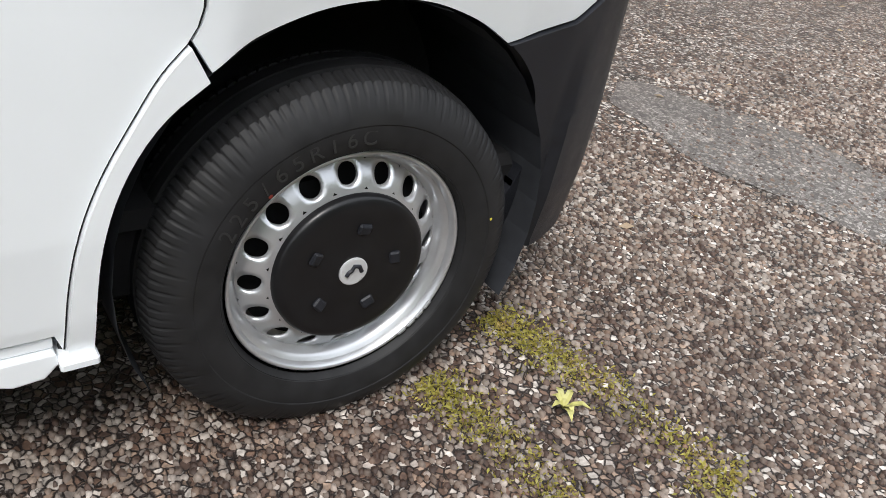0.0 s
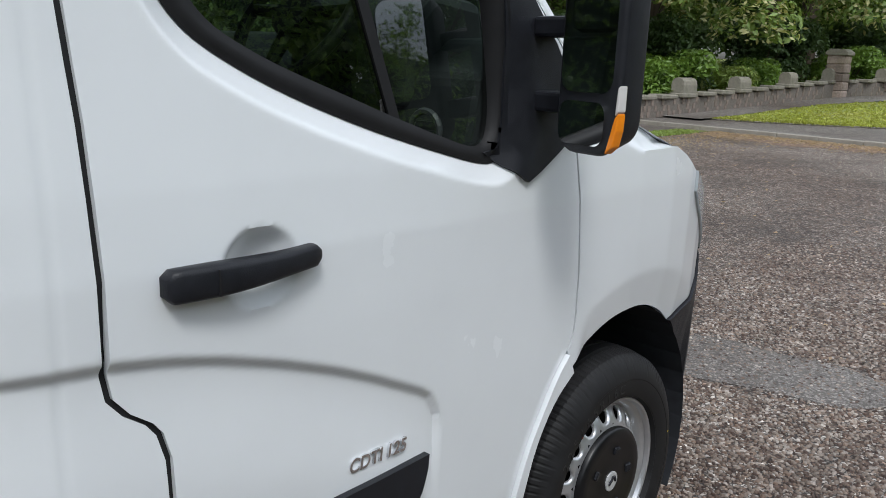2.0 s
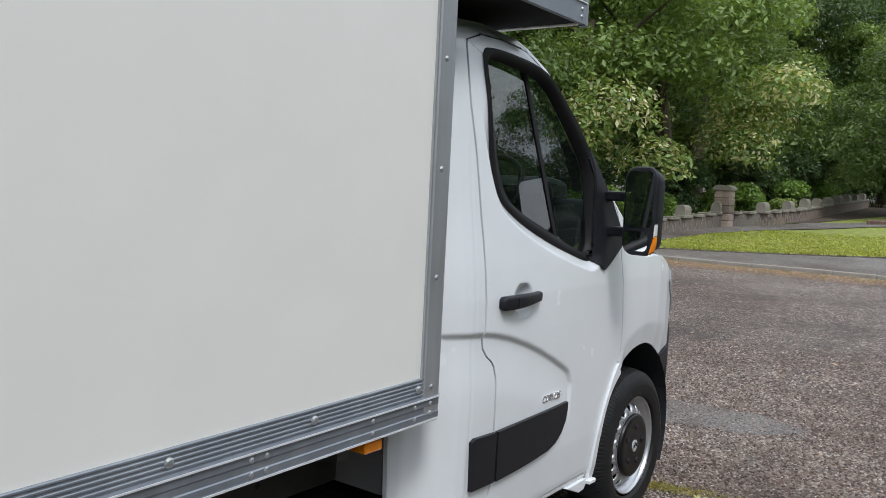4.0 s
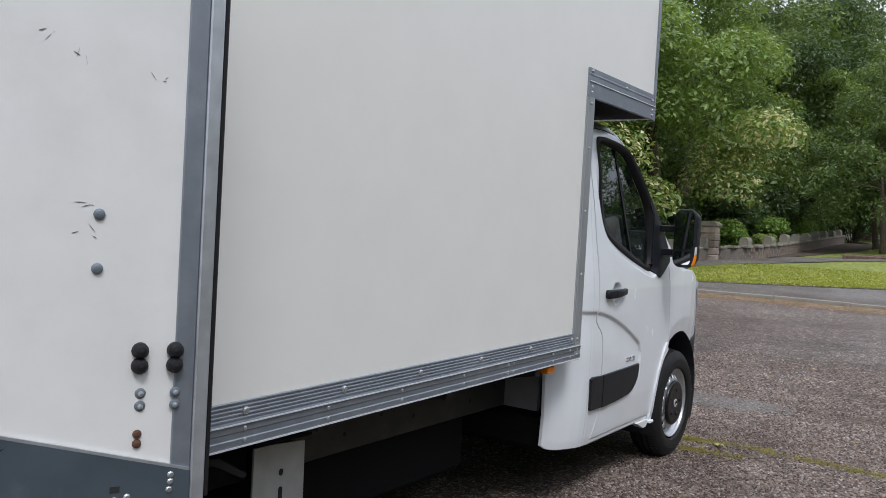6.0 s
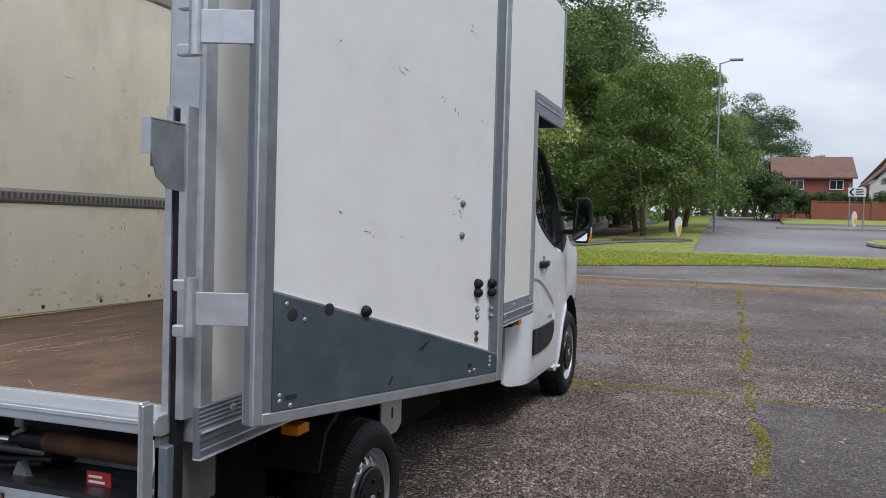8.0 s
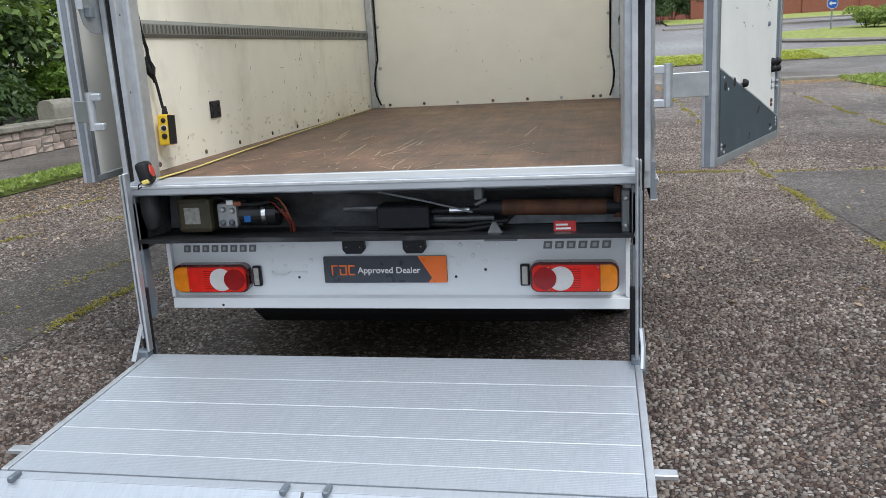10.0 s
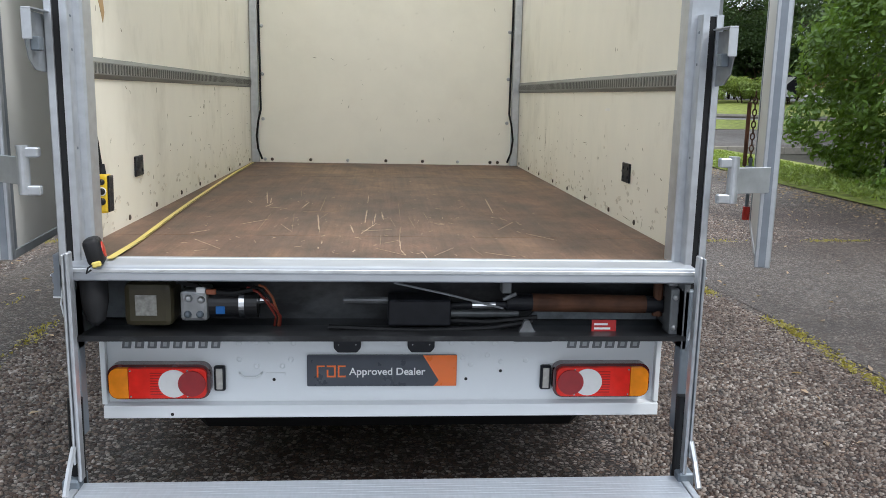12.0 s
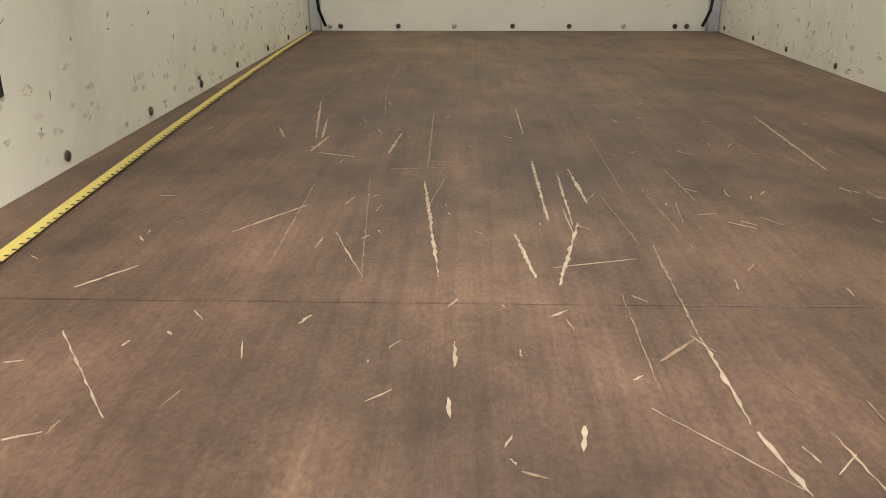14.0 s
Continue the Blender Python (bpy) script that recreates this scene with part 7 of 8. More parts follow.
# short blades standing up out of the verge
gx = rng.uniform(-7.5, 9.0, 26000)
gy = np.array([verge_front(x) for x in gx]) - 0.06 + rng.random(26000) ** 1.6 * 8.0
keep = gy < 33.0
gx, gy = gx[keep], gy[keep]
keep = gx > np.interp(gy, [24, 30.3, 33.9], [-7.4, -6.6, -5.0])
gx, gy = gx[keep], gy[keep]
pts = np.stack([gx, gy, np.array([lift(x, y) for x, y in zip(gx, gy)]) + 0.155], 1)
face = rng.normal(0, 1, pts.shape) * np.array([1, 1, 0.2])
me = leaf_mesh("grass_tufts", (pts, face), 0.045, rng, up=0.9)
me.materials.append(leafy("grass_blade", (0.34, 0.37, 0.075), (0.44, 0.40, 0.15), 0.7))
tagged(new("grass_tufts", me), "short green and straw grass blades on the verge", "grass", kind="stuff")

# kerbstones: each one a stone of its own
kerb = thing("kerb", "weathered concrete kerb between tarmac and footpath", "kerb", kind="structure")
stone = box(-0.455, 0.455, -0.065, 0.065, -0.10, 0.125, 0.014)
first = part("kerbstone", stone, KERB, kerb)
x = -9.0
first.location = (x, 22.79, 0)
while x < 30:
    x += 0.915
    o = new("kerbstone", first.data)
    o.parent = kerb
    o.location = (x, 22.79 + rnd.uniform(-0.008, 0.008), rnd.uniform(-0.01, 0.006))
    o.rotation_euler.z = rnd.uniform(-0.006, 0.006)
edge = part("edging", tube([(x, verge_front(x), lift(0, verge_front(x)) + 0.118) for x in range(-9, 61)], 0.022, 6), KERB, kerb, "thin edging between footpath and grass")
for y0 in (34.0, 58.4):
    part("edging", box(0.86 if y0 < 40 else 5.6, 90, y0 - 0.02, y0 + 0.11, lift(0, y0) - 0.1, lift(0, y0) + 0.15, 0.02), KERB, kerb, "road kerb")

# low rubble wall with rounded blocks on its coping
SANDST = mat("red_grey_sandstone", (0.34, 0.27, 0.225), 0.85, 0, 0.2, 14, stain=(0.10, 0.09, 0.06), stain_amount=0.7, stain_scale=4, bump=0.8, bump_scale=40)
COPE = mat("weathered_coping_stone", (0.25, 0.23, 0.19), 0.85, 0, 0.15, 14, stain=(0.10, 0.11, 0.06), stain_amount=0.7, stain_scale=3, bump=0.6, bump_scale=60)
sn = SANDST.node_tree
oi = sn.nodes.new("ShaderNodeObjectInfo")
hs = sn.nodes.new("ShaderNodeHueSaturation")
mr = sn.nodes.new("ShaderNodeMapRange")
mr.inputs["To Min"].default_value, mr.inputs["To Max"].default_value = 0.65, 1.4
sn.links.new(oi.outputs["Random"], mr.inputs["Value"])
sn.links.new(mr.outputs["Result"], hs.inputs["Value"])
old = sn.nodes["Principled BSDF"].inputs["Base Color"].links[0].from_socket
sn.links.new(old, hs.inputs["Color"])
sn.links.new(hs.outputs["Color"], sn.nodes["Principled BSDF"].inputs["Base Color"])

wall = thing("boundary_wall", "low sandstone rubble wall with rounded coping blocks", "wall", kind="structure")


def stone_block(rnd, w, h, d):
    bm = box(-d / 2, d / 2, -w / 2, w / 2, 0, h, min(w, h) * 0.13)
    for v in bm.verts:
        v.co += Vector((rnd.uniform(-1, 1) * 0.014, rnd.uniform(-1, 1) * 0.012, rnd.uniform(-1, 1) * 0.010))
    return bm


shapes = []
for k in range(12):
    bm = stone_block(rnd, 0.30, 0.155, 0.36)
    me = bpy.data.meshes.new("stone")
    bm.to_mesh(me)
    bm.free()
    me.materials.append(SANDST)
    shapes.append(me)
count = 0
rest = bmesh.new()
for row in range(3):
    y = -8.0 + 0.13 * row
    while y < 59:
        w = rnd.uniform(0.14, 0.55)
        x = wall_line(y)
        z = lift(x, y) + 0.1 * (y > 22) + 0.02 + row * 0.155
        if 6.5 < y + w < 19.5 and count < 290:
            o = new("stone", shapes[rnd.randrange(12)])
            o.parent = wall
            o.location, o.scale = (x + rnd.uniform(-0.012, 0.012), y + w / 2, z), (1, w / 0.31, rnd.uniform(0.82, 1.04))
            count += 1
        else:
            box(x - 0.18, x + 0.18, y + 0.01, y + w - 0.01, z, z + 0.148, 0.0, rest)
        y += w
tagged(part("rubble", rest, SANDST, wall), kind="stuff")
mort = bmesh.new()
cope = []
y = -8.0
while y < 59:
    a, b = wall_line(y), wall_line(y + 1.5)
    z0, z1 = lift(a, y) + 0.1 * (y > 22), lift(b, y + 1.5) + 0.1 * (y > 20.5)
    vs = [mort.verts.new(p) for p in ((a - 0.16, y, z0 - 0.2), (a + 0.16, y, z0 - 0.2), (b + 0.16, y + 1.5, z1 - 0.2), (b - 0.16, y + 1.5, z1 - 0.2),
                                      (a - 0.16, y, z0 + 0.47), (a + 0.16, y, z0 + 0.47), (b + 0.16, y + 1.5, z1 + 0.47), (b - 0.16, y + 1.5, z1 + 0.47))]
    for q in ((0, 1, 5, 4), (1, 2, 6, 5), (2, 3, 7, 6), (3, 0, 4, 7), (4, 5, 6, 7)):
        mort.faces.new([vs[i] for i in q])
    y += 1.5
part("mortar", mort, mat("lime_mortar", (0.16, 0.14, 0.12), 0.95, 0, 0.2, 20), wall)
cs = box(-0.23, 0.23, -0.44, 0.44, 0, 0.12, 0.025)
for v in cs.verts:
    v.co.z += 0.006 * math.sin(v.co.y * 9)
cap_first = part("coping_stone", cs, COPE, wall)
pr = [(-0.19, 0.0), (0.19, 0.0), (0.19, 0.20), (0.165, 0.29), (0.11, 0.35), (0.0, 0.375), (-0.11, 0.35), (-0.165, 0.29), (-0.19, 0.20)]
block_first = part("coping_block", prism(pr, -0.36, 0.36, "y", bevel=0.012), COPE, wall, "rounded coping block")
y, k = -8.0, 0
while y < 59:
    x = wall_line(y)
    z = lift(x, y) + 0.1 * (y > 22) + 0.475
    o = cap_first if k == 0 else new("coping_stone", cap_first.data)
    o.parent = wall
    o.location = (x, y, z)
    if k % 3 == 1:
        o = block_first if k == 1 else new("coping_block", block_first.data)
        o.parent = wall
        o.location = (x, y, z + 0.118)
        o.scale = (1, rnd.uniform(0.85, 1.1), rnd.uniform(0.9, 1.1))
    y += 0.90
    k += 1
# gate pillar
pil = thing("gate_pillar", "square sandstone gate pillar at the wall's end", "pillar")
gx, gy = -7.15, 33.5
for k in range(5):
    part("pillar_stone", stone_block(rnd, 0.62, 0.285, 0.62), SANDST, pil).location = (gx, gy, lift(gx, gy) + 0.06 + 0.287 * k)
part("pillar_cap", prism([(-0.36, 0.0), (0.36, 0.0), (0.36, 0.10), (0.22, 0.20), (-0.22, 0.20), (-0.36, 0.10)], -0.36, 0.36, "y", bevel=0.02), COPE, pil).location = (gx, gy, lift(gx, gy) + 1.495)

# brick wall, houses and road furniture
BRICK = bpy.data.materials.new("red_brick_courses")
BRICK.use_nodes = True
bn, bl = BRICK.node_tree.nodes, BRICK.node_tree.links
b_tex, b_tc, b_mp = bn.new("ShaderNodeTexBrick"), bn.new("ShaderNodeTexCoord"), bn.new("ShaderNodeMapping")
b_mp.inputs["Rotation"].default_value = (radians(90), 0, 0)
b_tex.inputs["Scale"].default_value = 4.4
b_tex.inputs["Color1"].default_value, b_tex.inputs["Color2"].default_value, b_tex.inputs["Mortar"].default_value = (0.30, 0.085, 0.05, 1), (0.22, 0.065, 0.04, 1), (0.3, 0.24, 0.2, 1)
b_tex.inputs["Mortar Size"].default_value = 0.012
bl.new(b_tc.outputs["Object"], b_mp.inputs["Vector"])
bl.new(b_mp.outputs["Vector"], b_tex.inputs["Vector"])
bl.new(b_tex.outputs["Color"], bn["Principled BSDF"].inputs["Base Color"])
bn["Principled BSDF"].inputs["Roughness"].default_value = 0.85
TILE = mat("brown_roof_tile", (0.16, 0.085, 0.06), 0.8, 0, 0.2, 3, stain=(0.08, 0.06, 0.045), stain_amount=0.6, stain_scale=0.6, bump=0.6, bump_scale=8)
TILE_R = mat("red_roof_tile", (0.185, 0.092, 0.062), 0.8, 0, 0.2, 3, stain=(0.1, 0.06, 0.045), stain_amount=0.6, stain_scale=0.6, bump=0.6, bump_scale=8)
RENDER = mat("white_render", (0.72, 0.72, 0.71), 0.7, 0, 0.05, 2)
UPVC = mat("white_window_frame", (0.8, 0.8, 0.8), 0.4)
PANE = mat("dark_window_glass", (0.03, 0.035, 0.04), 0.05, 0, 0.1, 2)

bw = thing("brick_wall", "long red brick garden wall with piers", "wall", kind="structure")
for x in range(8, 44, 4):
    z = lift(0, 65)
    part("wall_bay", box(x + 0.2, x + 3.8, 65.0, 65.25, z - 0.5, z + 1.42), BRICK, bw)
    part("pier", box(x - 0.2, x + 0.199, 64.92, 65.33, z - 0.5, z + 1.52), BRICK, bw)
    part("coping", box(x + 0.2, x + 3.8, 64.95, 65.3, z + 1.421, z + 1.48, 0.01), TILE_R, bw)


def house(x0, x1, y0, y1, eaves, ridge, wallm, roofm, along, windows, label, base=None, hip=0.0):
    """A house with walls, pitched roof along 'x' or 'y', and windows on its front as (x, z, w, h)."""
    h = thing("house", label, "house", group="houses beyond the wall")
    g = lift(0, (y0 + y1) / 2) - 1.6  # the land falls away behind the wall
    part("wall", box(x0, x1, y0, y1, g - 0.5, g + eaves), wallm, h)
    if base:
        part("brick_base", box(x0 - 0.02, x1 + 0.02, y0 - 0.03, y1, g - 0.5, g + base), BRICK, h, "red brick lower storey")
    o = 0.35
    if along == "x":
        ym = (y0 + y1) / 2
        pts = [(y0 - o, g + eaves - 0.12), (ym, g + ridge), (y1 + o, g + eaves - 0.12), (y1 + o, g + eaves), (ym, g + ridge + 0.16), (y0 - o, g + eaves)]
        rf = prism(pts, x0 - o, x1 + o, "x")
        if hip:
            for v in rf.verts:
                if v.co.z > g + ridge - 0.2:
                    v.co.x += hip if v.co.x < (x0 + x1) / 2 else -hip
        part("roof", rf, roofm, h)
        if not hip:
            for xx in (x0 + 0.02, x1 - 0.3):
                part("gable", prism([(y0, g + eaves - 0.1), (y1, g + eaves - 0.1), (ym, g + ridge - 0.05)], xx, xx + 0.28, "x"), wallm, h)
    else:
        xm = (x0 + x1) / 2
        pts = [(x0 - o, g + eaves - 0.12), (xm, g + ridge), (x1 + o, g + eaves - 0.12), (x1 + o, g + eaves), (xm, g + ridge + 0.16), (x0 - o, g + eaves)]
        part("roof", prism(pts, y0 - o, y1 + o, "y"), roofm, h)
        part("gable", prism([(x0, g + eaves - 0.1), (x1, g + eaves - 0.1), (xm, g + ridge - 0.05)], y0 + 0.02, y0 + 0.3, "y"), wallm, h)
    for wx, wz, ww, wh in windows:
        fr = part("window", box(wx - ww / 2, wx + ww / 2, y0 - 0.08, y0 + 0.02, g + wz, g + wz + wh), UPVC, h)
        n = 2 if ww < 1.6 else 3
        for k in range(n):
            a = wx - ww / 2 + 0.07 + k * (ww - 0.07) / n
            part("pane", box(a, a + (ww - 0.07) / n - 0.07, y0 - 0.095, y0 - 0.081, g + wz + 0.08, g + wz + wh - 0.08), PANE, fr)
    return h


house(5.75, 11.85, 76, 83, 5.1, 7.0, BRICK, TILE, "x", [(10.6, 4.05, 1.1, 0.85), (7.5, 4.05, 1.1, 0.85)], "red brick house with brown tiled roof")
house(14.9, 23.0, 84, 92, 5.4, 8.7, RENDER, TILE_R, "x", [], "large house with hipped red-brown roof", hip=2.6)
house(13.7, 18.2, 80, 84.2, 4.75, 7.0, RENDER, TILE, "y", [], "white rendered gable house")
house(17.8, 27.0, 76, 82, 6.0, 7.5, RENDER, TILE, "x", [(x, z, 0.7, 0.85) for z in (4.85, 2.75) for x in (18.4, 19.6, 20.8, 22.4, 24.0)], "white rendered house on a red brick base", base=3.5)

isl = thing("traffic_island", "kerbed grass roundabout island", "island", kind="structure")
bm = bmesh.new()
ring = [(20.5 + 12.1 * math.cos(a), 41.2 + 5.5 * math.sin(a)) for a in [k * math.tau / 40 for k in range(40)]]
cen = bm.verts.new((20.5, 41.2, lift(0, 41.2) + 0.26))
vt = [bm.verts.new((x, y, lift(0, y) + 0.20)) for x, y in ring]
vb = [bm.verts.new((x, y, lift(0, y) - 0.1)) for x, y in ring]
for k in range(40):
    j = (k + 1) % 40
    bm.faces.new((vt[k], vt[j], cen))
    bm.faces.new((vb[k], vb[j], vt[j], vt[k]))
part("island_grass", bm, GRASS, isl)
part("island_kerb", tube([(x * 1.0, y, lift(0, y) + 0.13) for x, y in ring], 0.10, 6, closed=True), KERB, isl)
isl2 = thing("splitter_island", "raised paved traffic island", "island", kind="structure")
part("island_top", box(5.0, 19.0, 53.4, 55.6, lift(0, 54.5) - 0.2, lift(0, 54.5) + 0.10, 0.03), KERB, isl2)
isl3 = thing("planted_island", "low kerbed earth island", "island", kind="structure")
part("island_top", box(-3.2, 0.6, 39.6, 41.2, lift(-2, 40) - 0.2, lift(-2, 40) + 0.27, 0.05), mat("old_brown_brick_edge", (0.15, 0.10, 0.075), 0.9, 0, 0.4, 7, bump=0.8, bump_scale=20), isl3)
part("island_bed", box(-2.9, 0.3, 39.9, 40.9, lift(-2, 40) + 0.20, lift(-2, 40) + 0.29, 0.03), LITTERED, isl3)

BLUE = mat("blue_sign_face", (0.02, 0.10, 0.45), 0.4)
SWHITE = mat("white_sign_face", (0.75, 0.75, 0.75), 0.4)
STEEL = mat("grey_galvanised_post", (0.32, 0.33, 0.34), 0.5, 0.5, 0.1, 5)
YELLOW = mat("yellow_plastic", (0.75, 0.52, 0.02), 0.4)


def bollard(x, y):
    z = lift(x, y) + (0.14 if x > 0 else 0.22)
    b = thing("traffic_bollard", "white oval traffic bollard with yellow panel", "bollard", (x, y, z))
    part("shell", prism([(0.17 * math.cos(a) * (1 if math.sin(a) > 0 else 0.85), 0.55 + 0.5 * math.sin(a)) for a in [k * math.tau / 20 for k in range(20)]], -0.09, 0.09, "y", bevel=0.03), SWHITE, b)
    part("yellow_panel", prism([(-0.02, 0.25), (0.12, 0.25), (0.13, 0.62), (0.0, 0.62)], -0.097, -0.091, "y"), YELLOW, b)
    return b


bollard(9.33, 53.9)
bollard(-0.1, 40.4)
sg = thing("direction_sign", "white direction sign with black chevron on two posts", "sign", (9.5, 54.9, lift(0, 54.9) + 0.1))
for x in (-0.35, 0.45):
    part("post", rod((x, 0, -0.2), (x, 0, 2.75), 0.04, 0.04, 10), STEEL, sg)
part("board", box(-0.45, 0.55, -0.06, -0.04, 1.95, 2.5, 0.01), SWHITE, sg)
part("chevron", prism([(-0.40, 2.22), (-0.22, 2.45), (-0.10, 2.45), (-0.27, 2.22), (-0.10, 2.0), (-0.22, 2.0)], -0.066, -0.061, "y"), BLACK, sg)
for k in range(4):
    part("print_bar", box(-0.02, 0.42 - 0.06 * (k % 2), -0.065, -0.061, 2.06 + 0.10 * k, 2.11 + 0.10 * k), BLACK, sg)
ks = thing("keep_left_sign", "round blue sign with white arrow on a post", "sign", (12.62, 43.9, lift(0, 43.9) + 0.2))
part("post", rod((0, 0, -0.2), (0, 0, 1.55), 0.04, 0.04, 10), STEEL, ks)
part("disc", rod((0, -0.06, 1.28), (0, -0.045, 1.28), 0.26, 0.26, 28), BLUE, ks)
part("rim", tube([(0.26 * math.cos(a), -0.058, 1.28 + 0.26 * math.sin(a)) for a in [k * math.tau / 28 for k in range(28)]], 0.012, 6, closed=True), SWHITE, ks)
part("arrow", prism([(-0.17, 1.28), (-0.05, 1.40), (-0.05, 1.32), (0.17, 1.32), (0.17, 1.24), (-0.05, 1.24), (-0.05, 1.16)], -0.068, -0.0605, "y"), SWHITE, ks)
cs2 = thing("chevron_sign", "white chevron sign on a post in the grass", "sign", (15.8, 29.8, lift(0, 29.8) + 0.1))
part("post", rod((0, 0, -0.1), (0, 0, 1.4), 0.035, 0.035, 8), SWHITE, cs2)
part("board", box(-0.46, 0.46, -0.05, -0.03, 1.25, 2.15, 0.01), BLACK, cs2)
part("chevron", prism([(-0.40, 1.7), (0.06, 2.09), (0.38, 2.09), (-0.07, 1.7), (0.38, 1.31), (0.06, 1.31)], -0.056, -0.051, "y"), SWHITE, cs2)
lp = thing("street_lamp", "tall grey street lamp column", "street lamp", (1.4, 49, lift(0, 49)))
part("column", rod((0, 0, -0.2), (0, 0, 9.8), 0.09, 0.05, 12), STEEL, lp)
part("arm", rod((0, 0, 9.75), (0.7, -0.2, 9.9), 0.035, 0.03, 8), STEEL, lp)
part("lantern", box(0.5, 1.25, -0.35, -0.1, 9.84, 9.98, 0.04), STEEL, lp)
lc = thing("lamp_column", "white painted lamp column in the grass verge", "street lamp", (12.05, 30.3, lift(0, 30.3) + 0.1))
part("column", rod((0, 0, 0.0), (0, 0, 1.3), 0.10, 0.10, 14), SWHITE, lc)
part("upper_column", rod((0, 0, 1.3), (0, 0, 7.5), 0.075, 0.05, 14), SWHITE, lc)
part("lantern", box(-0.12, 0.6, -0.12, 0.12, 7.46, 7.6, 0.03), STEEL, lc)
for k in range(5):
    mk = part("lane_mark", box(2 + 4.2 * k, 4 + 4.2 * k, 48.0, 48.15, lift(0, 48.07) + 0.05, lift(0, 48.07) + 0.058), SWHITE, None)
    tagged(mk, "white painted lane line", "road marking", "lane lines", "structure")


# ---- loose things and small details ----
# tape measure lying on the sill, its yellow tape drawn out along the load floor
YTAPE = mat("yellow_tape", (0.62, 0.50, 0.12), 0.35, 0, 0.06, 40)
TICK = mat("black_tick", (0.03, 0.03, 0.03), 0.5)
tape = thing("tape_measure", "black tape measure with yellow tape drawn out over the floor", "tape measure")
case = box(-0.026, 0.026, -0.042, 0.042, -0.045, 0.045, 0.018, segs=3)
cs_ob = part("case", case, RUBBER, tape, "black rubber-clad case", angle=40)
cs_ob.matrix_local = Matrix.Translation((-0.915, 0.0, 0.985)) @ Matrix.Rotation(radians(-14), 4, "Y") @ Matrix.Rotation(radians(12), 4, "Z")
part("side_disc", rod((0.024, 0.0, 0.0), (0.029, 0.0, 0.0), 0.026, 0.024, 20), mat("red_label_disc", (0.5, 0.035, 0.02), 0.4), cs_ob, "red side label")
part("lock_button", box(-0.014, 0.014, -0.05, -0.03, -0.046, -0.028, 0.004), YTAPE, cs_ob, "yellow lock button")
part("wrist_loop", tube([(-0.01, -0.045, -0.035), (-0.025, -0.055, -0.04), (-0.034, -0.05, -0.055), (-0.02, -0.04, -0.05)], 0.003, 6), RUBBER, cs_ob)
pts = [(-0.885, 0.05), (-0.895, 0.4), (-0.925, 0.9), (-0.955, 1.5), (-0.985, 2.3), (-1.01, 3.1), (-1.02, 3.93)]
fine_pts = []
for (a, b), (c, d) in zip(pts, pts[1:]):
    for k in range(8):
        fine_pts.append((a + (c - a) * k / 8, b + (d - b) * k / 8))
fine_pts.append(pts[-1])
bm = bmesh.new()
rows = []
for x, y in fine_pts:
    z = 0.9475 + 0.004 * smooth_step(0.4, 0.05, y)
    rows.append([bm.verts.new((x + dx, y, z + dz)) for dx, dz in ((-0.0125, 0.0022), (-0.006, 0.0003), (0.0, 0.0), (0.006, 0.0003), (0.0125, 0.0022))])
low = []
for r in rows:
    low.append([bm.verts.new(v.co - Vector((0, 0, 0.0006))) for v in r])
for grid, flip in ((rows, False), (low, True)):
    for a, b in zip(grid, grid[1:]):
        for i in range(4):
            q = (a[i], a[i + 1], b[i + 1], b[i])
            bm.faces.new(q[::-1] if flip else q)
part("tape", bm, YTAPE, tape, "long yellow steel tape", smooth=True)
bm = bmesh.new()
for k in range(150):
    y = 0.2 + k * 0.025
    x = lerp_list([(b, a) for a, b in pts], y)
    box(x + 0.004, x + 0.0115, y, y + 0.0018, 0.9486, 0.9500, 0, bm)
tagged(part("tick_mark", bm, TICK, tape), kind="stuff")

# hand control hanging by its cable
YEL = mat("worn_yellow_plastic", (0.75, 0.50, 0.02), 0.4, 0, 0.08, 20, stain=(0.2, 0.14, 0.03), stain_amount=0.5, stain_scale=18)
pend = thing("lift_control", "yellow hand control with black buttons hanging from a black cable", "control")
body = box(-0.024, 0.024, -0.036, 0.036, 0.0, 0.135, 0.008, segs=2)
pb = part("control_body", body, YEL, pend)
pb.matrix_local = Matrix.Translation((-1.0, 0.36, 1.055)) @ Matrix.Rotation(radians(6), 4, "Z") @ Matrix.Rotation(radians(-4), 4, "X")
for z, r in ((0.108, 0.011), (0.075, 0.012), (0.04, 0.013)):
    part("button", dome((0.004, -0.0355, z), (0, -1, 0), r, 0.009, 14), BLACK, pb, "black rubber button")
part("ring", tube([(0.004 + 0.0135 * math.cos(a), -0.037, 0.075 + 0.0135 * math.sin(a)) for a in [k * math.tau / 16 for k in range(16)]], 0.002, 6, closed=True), LETTER, pb)
part("edge_guard", box(0.0235, 0.029, -0.037, 0.037, 0.004, 0.131, 0.002), BLACK, pb, "black side guard")
part("gland", rod((0, 0, 0.133), (0, 0, 0.17), 0.014, 0.009, 12), BLACK, pb)
part("cable", tube([(-1.0, 0.355, 1.22), (-1.005, 0.345, 1.30), (-1.015, 0.33, 1.40), (-1.022, 0.30, 1.55), (-1.026, 0.27, 1.75), (-1.03, 0.25, 2.0), (-1.032, 0.24, 2.5), (-1.034, 0.23, 3.1)], 0.0065, 8), RUBBER, pend, "black control cable")
